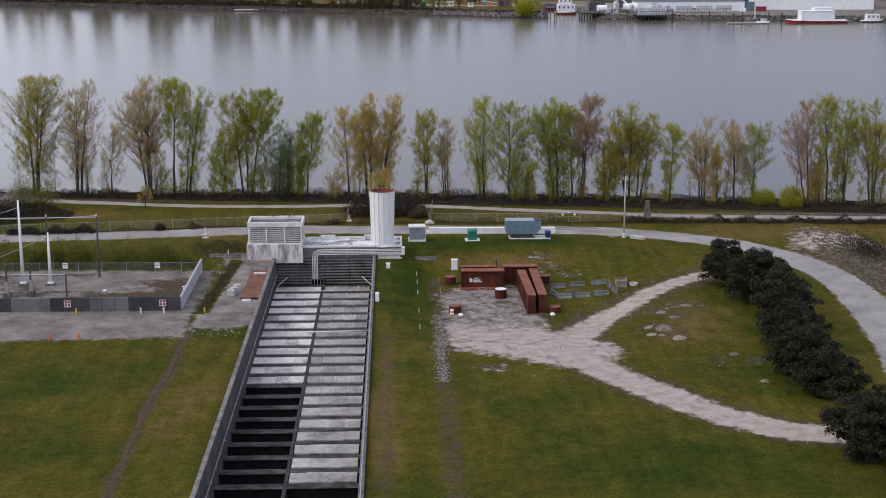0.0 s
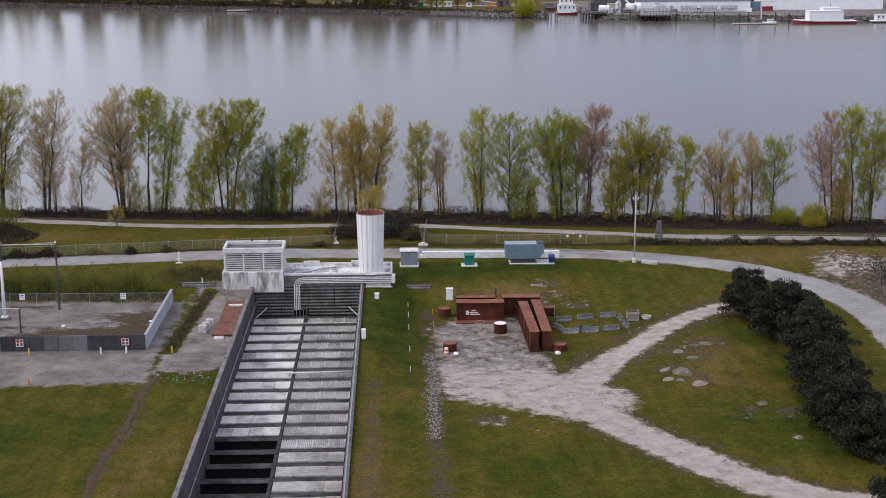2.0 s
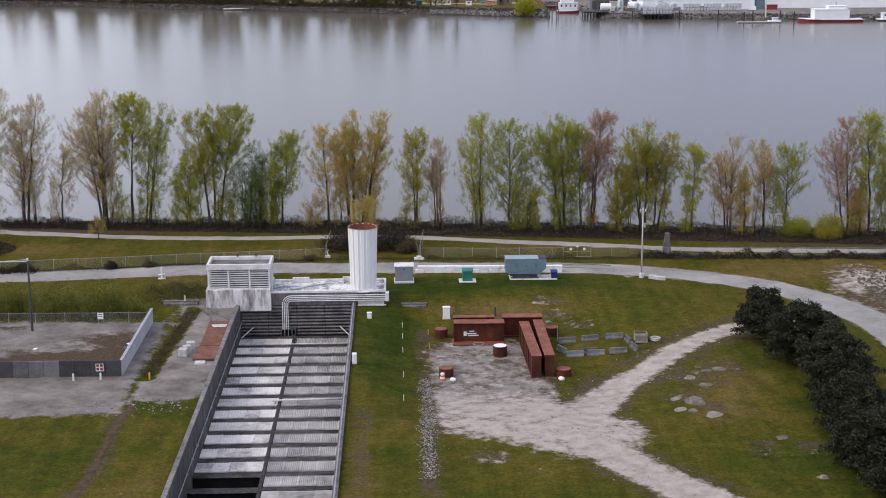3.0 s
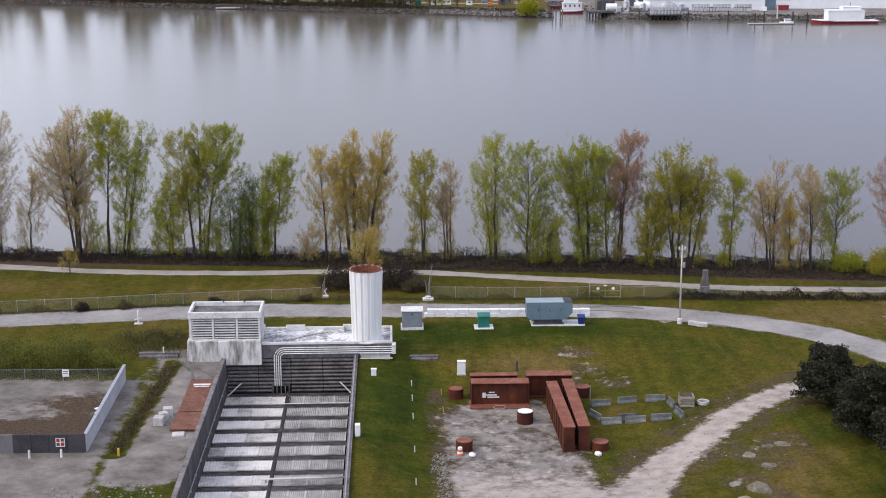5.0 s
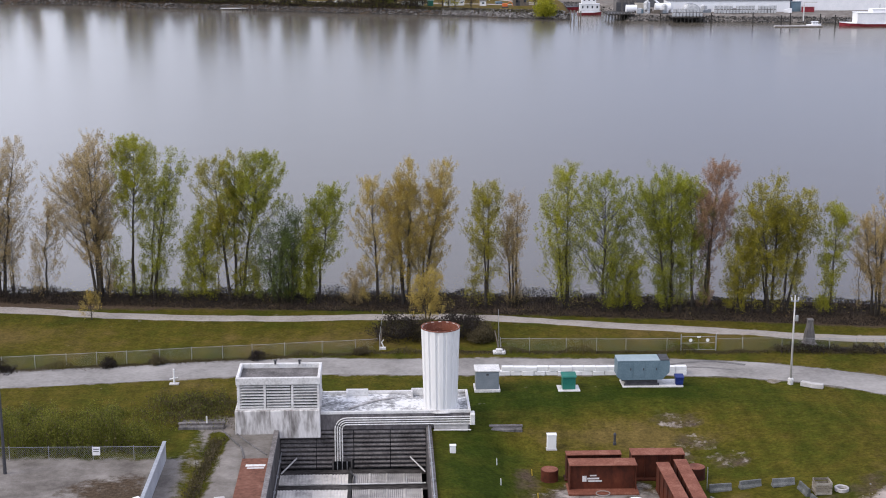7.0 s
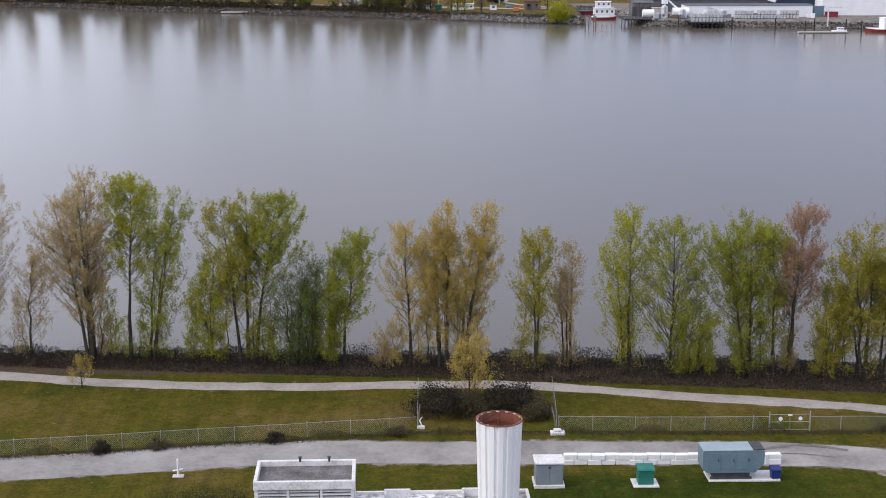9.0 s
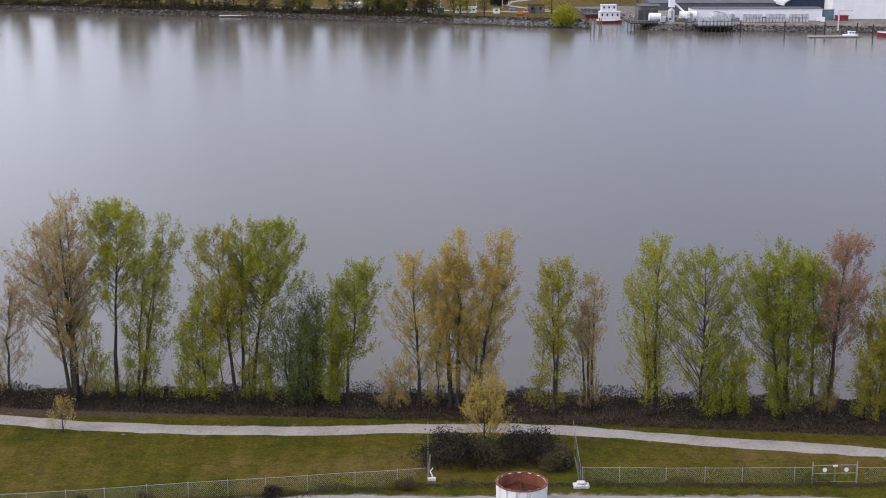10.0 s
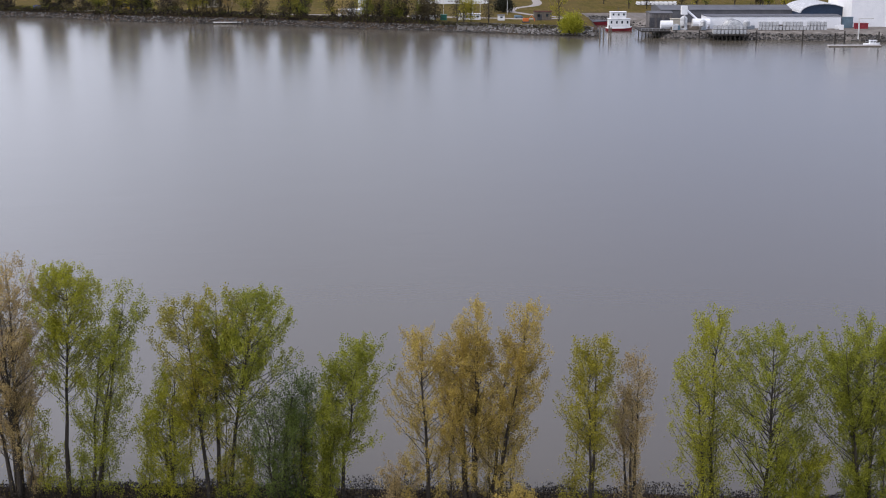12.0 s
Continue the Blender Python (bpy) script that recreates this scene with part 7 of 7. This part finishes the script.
for k in range(46):
    x = rng_wharf.choice([rng_wharf.uniform(132, 149), rng_wharf.uniform(164, 216)])
    y = 596.8 + rng_wharf.uniform(0, 5)
    if k % 3:
        w, d, h = rng_wharf.uniform(0.5, 1.6), rng_wharf.uniform(0.5, 1.0), rng_wharf.uniform(0.8, 2.6)
        box = thing("crate", (x, y, FAR), "weathered equipment crate on the wharf", "crate", "wharf clutter", rng_wharf.uniform(-20, 20))
        part("body", Shape().box(-w, w, -d, d, 0.12, h, 0.05), rng_wharf.choice([CONCRETE_DARK, WOOD, TANK_SKIN, BLUE_GREY, CABINET_GREY, SHED_WHITE]), box)
        part("skid", Shape().box(-w, w, -d + 0.05, -d + 0.2, 0, 0.12), DARK_TIMBER, box)
    else:
        drum = thing("drum", (x, y, FAR), "upright plastic drum on the wharf", "drum", "wharf drums")
        part("shell", Shape().lathe(0, 0, [(0.4, 0), (0.44, 0.1), (0.44, 1.1), (0.38, 1.2)], 10), rng_wharf.choice([BLUE_PLASTIC, TANK_SKIN, DARK_STEEL]), drum)
for x, y, h, rr in ((138.2, 600.5, 6.2, 1.7), (147.0, 599.0, 4.6, 1.5), (167.5, 600.5, 4.2, 1.6)):
    vat = thing("tank", (x, y, FAR), "upright white process tank on the wharf", "tank", "wharf tanks")
    part("shell", Shape().lathe(0, 0, [(rr, 0.3), (rr, h * 0.85), (rr * 0.5, h), (0.2, h + 0.1)], 14), TANK_SKIN, vat)
    part("stand", Shape().box(-rr, rr, -rr, rr, 0, 0.3), DARK_STEEL, vat)
    part("ladder", Shape().box(-0.25, -0.18, -rr - 0.2, -rr - 0.12, 0, h).box(0.18, 0.25, -rr - 0.2, -rr - 0.12, 0, h), DARK_STEEL, vat)
flt = thing("float", (203.5, 553.5, WATER), "grey timber float moored off the wharf", "float")
part("deck", Shape().box(-11.5, 11.5, -1.5, 1.5, 0.1, 0.6, 0.05), CONCRETE, flt)
part("fender", Shape().box(-11.5, 11.5, -1.75, -1.5, 0.0, 0.45), WOOD, flt)
davit = thing("davit", (212, 575, 0.0), "pale steel hoist frame at the wharf edge", "hoist")
part("column", Shape().box(-0.25, 0.25, -0.25, 0.25, -2, 7.0), CONCRETE_PALE, davit)
part("arm", Shape().box(-0.3, 6.5, -0.2, 0.2, 7.0, 7.5), CONCRETE_PALE, davit)
crane = thing("crane", (140.5, 606, FAR), "white inclined conveyor frame on the wharf", "conveyor")
part("boom", Shape().box(-0.8, 0.8, -0.8, 0.8, 0, 1.0).tube([(-1, 0, 9.5), (6.5, 0, 3.0)], 0.5, 5).box(-2.6, 0.2, -1.2, 1.2, 6.5, 10.5, 0.1), SHED_WHITE, crane)
part("leg", Shape().tube([(-1, 0, 0), (-1, 0, 7)], 0.4, 6), CONCRETE_PALE, crane)
part("leg", Shape().tube([(4.5, 0, 0), (4.5, 0, 4.6)], 0.2, 6), CONCRETE_PALE, crane)
for k in range(9):
    vehicle(143.5 + 2.6 * k, 757, 90, 4.6, 2.0, SHED_WHITE, "white van in a row behind the warehouse")


def far_stones(rng):
    x = rng.uniform(-330, 330)
    while x < 60 and noise.noise(Vector((x * 0.045, 4, 4))) < rng.uniform(-0.5, 0.1):
        x = rng.uniform(-330, 60)
    return x, far_bank(x) + 3.1 + 3.6 * rng.uniform(0, 1) ** 1.2


def wet_stones(rng):
    x = rng.uniform(-330, 330)
    return x, far_bank(x) + rng.uniform(-0.2, 3.3)


def point_stones(rng):
    x = rng.uniform(35, 97)
    return x, far_bank(x) + rng.uniform(3.4, 15)


RIPRAP = material("dry_riprap", [(0.25, (0.02, 0.018, 0.016)), (0.5, (0.056, 0.051, 0.047)), (0.78, (0.18, 0.17, 0.16))], 0.8, 0.85, island=0.7)
WET_ROCK = material("wet_rock", [(0.3, (0.008, 0.007, 0.0065)), (0.55, (0.024, 0.021, 0.019)), (0.8, (0.055, 0.05, 0.046))], 0.8, 0.5, island=0.5)
stones("riprap", 9500, far_stones, 0.5, "dark grey riprap stones along the far shore", 811, RIPRAP)
stones("riprap", 7500, wet_stones, 0.6, "dark wet riprap stones at the waterline", 813, WET_ROCK)
stones("riprap", 2200, point_stones, 0.55, "pale riprap stones on the far point", 812)
log = thing("drift_log", (-78, 676, -2.2), "pale drift log stranded on the far shore", "log")
part("trunk", Shape().tube([(-8, 0, 0), (8, -2, 0.2)], 0.35, 6, 0.6), CONCRETE_PALE, log)


def clumps(rng, kind, step, tall):
    """A place inside one of the bushes that stand unevenly along the far bank."""
    x = rng.uniform(-330, 96)
    k = round(x / step) * step
    q = 0.5 + 0.9 * noise.noise(Vector((k * 0.21, kind, 1))) + 0.5 * noise.noise(Vector((k * 0.05, kind, 5)))
    a = min(1.0, abs(x - k) / (0.62 * step))
    y = far_bank(x) + 6.5 + 3 * noise.noise(Vector((k, kind, 2))) + abs(rng.normal(0, 3.5))
    if 24 < x:
        return x, y, 0.5
    return x, y, max(0.5, tall * q * math.sqrt(1 - a * a * 0.8))


scatter("far_scrub", 24000, lambda rng: clumps(rng, 1, 5.0, 5.5), 0.6, "scrub", "brown bare scrub along the far shore", 520, 0.1)
scatter("far_scrub", 18000, lambda rng: clumps(rng, 3, 7.0, 6.5), 0.6, "weeds", "brown-green scrub along the far shore", 522, 0.1)
scatter("far_scrub", 5000, lambda rng: clumps(rng, 6, 9.0, 5.0), 0.6, "brush", "olive scrub along the far shore", 521, 0.05)
bush("willow", 87, 607, 5.4, 10.8, "lime", 3200, "rounded yellow-green willow on the rocky point", 530, "", 0.6, "tree")
bush("cypress", 63.5, 706, 5.2, 9.5, "pine", 2500, "dark rounded evergreen in the far park", 531, "", 0.6, "tree")


def far_tree(x, dy, h, w, hue, seed):
    """A tree of the far shore: the same growth with fewer and larger leaf clumps."""
    rng = np.random.RandomState(seed)
    y = far_bank(x) + dy
    t = thing("tree", (x, y, height(x, y)), "tall slim tree with thin spring foliage on the far shore", "tree", "trees on the far shore")
    wood = Shape().tube([(0, 0, -0.2), (rng.normal(0, 0.3), 0, h * 0.5), (rng.normal(0, 0.5), 0, h * 0.95)], 0.3, 5, 0.2)
    pts = []
    for k in range(34):
        z = h * rng.uniform(0.22, 1.0)
        r = w * (0.35 + 0.65 * math.sin(3.1416 * min(1, z / h * 0.95))) * rng.uniform(0.3, 1)
        a = rng.uniform(0, 6.283)
        e = Vector((r * math.cos(a), r * math.sin(a), z))
        wood.tube([(0, 0, max(1, z - r * 1.3)), e * 0.6 + Vector((0, 0, z * 0.36)), e], 0.08, 3, 0.4)
        pts.append(np.array(e) + rng.normal(0, 0.85, (20, 3)))
    part("trunk", wood, BARK, t)
    crown = leaf_object("crown", np.concatenate(pts), 0.62, LEAF[hue], rng)
    crown.parent = t


rng_far = random.Random(77)
k = 0
for x0, x1, count, tall in ((-330, -215, 16, 22), (-206, -197, 4, 24), (-182, -167, 7, 25), (-143, -129, 11, 27), (-101, -75, 17, 25), (-66, -60, 3, 16), (-51, -38, 6, 21), (-28, -20, 3, 16), (-9, 22, 11, 23), (34, 52, 4, 15)):
    for n in range(count):
        k += 1
        far_tree(rng_far.uniform(x0, x1), rng_far.uniform(8, 18), tall * rng_far.uniform(0.7, 1.1), rng_far.uniform(3.6, 5.6), rng_far.choice(["weeds", "tan", "weeds", "brush", "olive"]), 900 + k)
for k in range(34):
    xx = rng_far.uniform(110, 330)
    far_tree(xx, 110 + rng_far.uniform(0, 60), rng_far.uniform(12, 20), rng_far.uniform(3, 5), rng_far.choice(["olive", "brush", "weeds"]), 960 + k)
for k in range(70):
    far_tree(rng_far.uniform(-330, 30), rng_far.uniform(11, 34), rng_far.uniform(6, 13), rng_far.uniform(3.0, 5.0), rng_far.choice(['weeds', 'weeds', 'scrub', 'brush', 'olive']), 1100 + k)
far_tree(84, 26, 17, 4.5, "olive", 995)
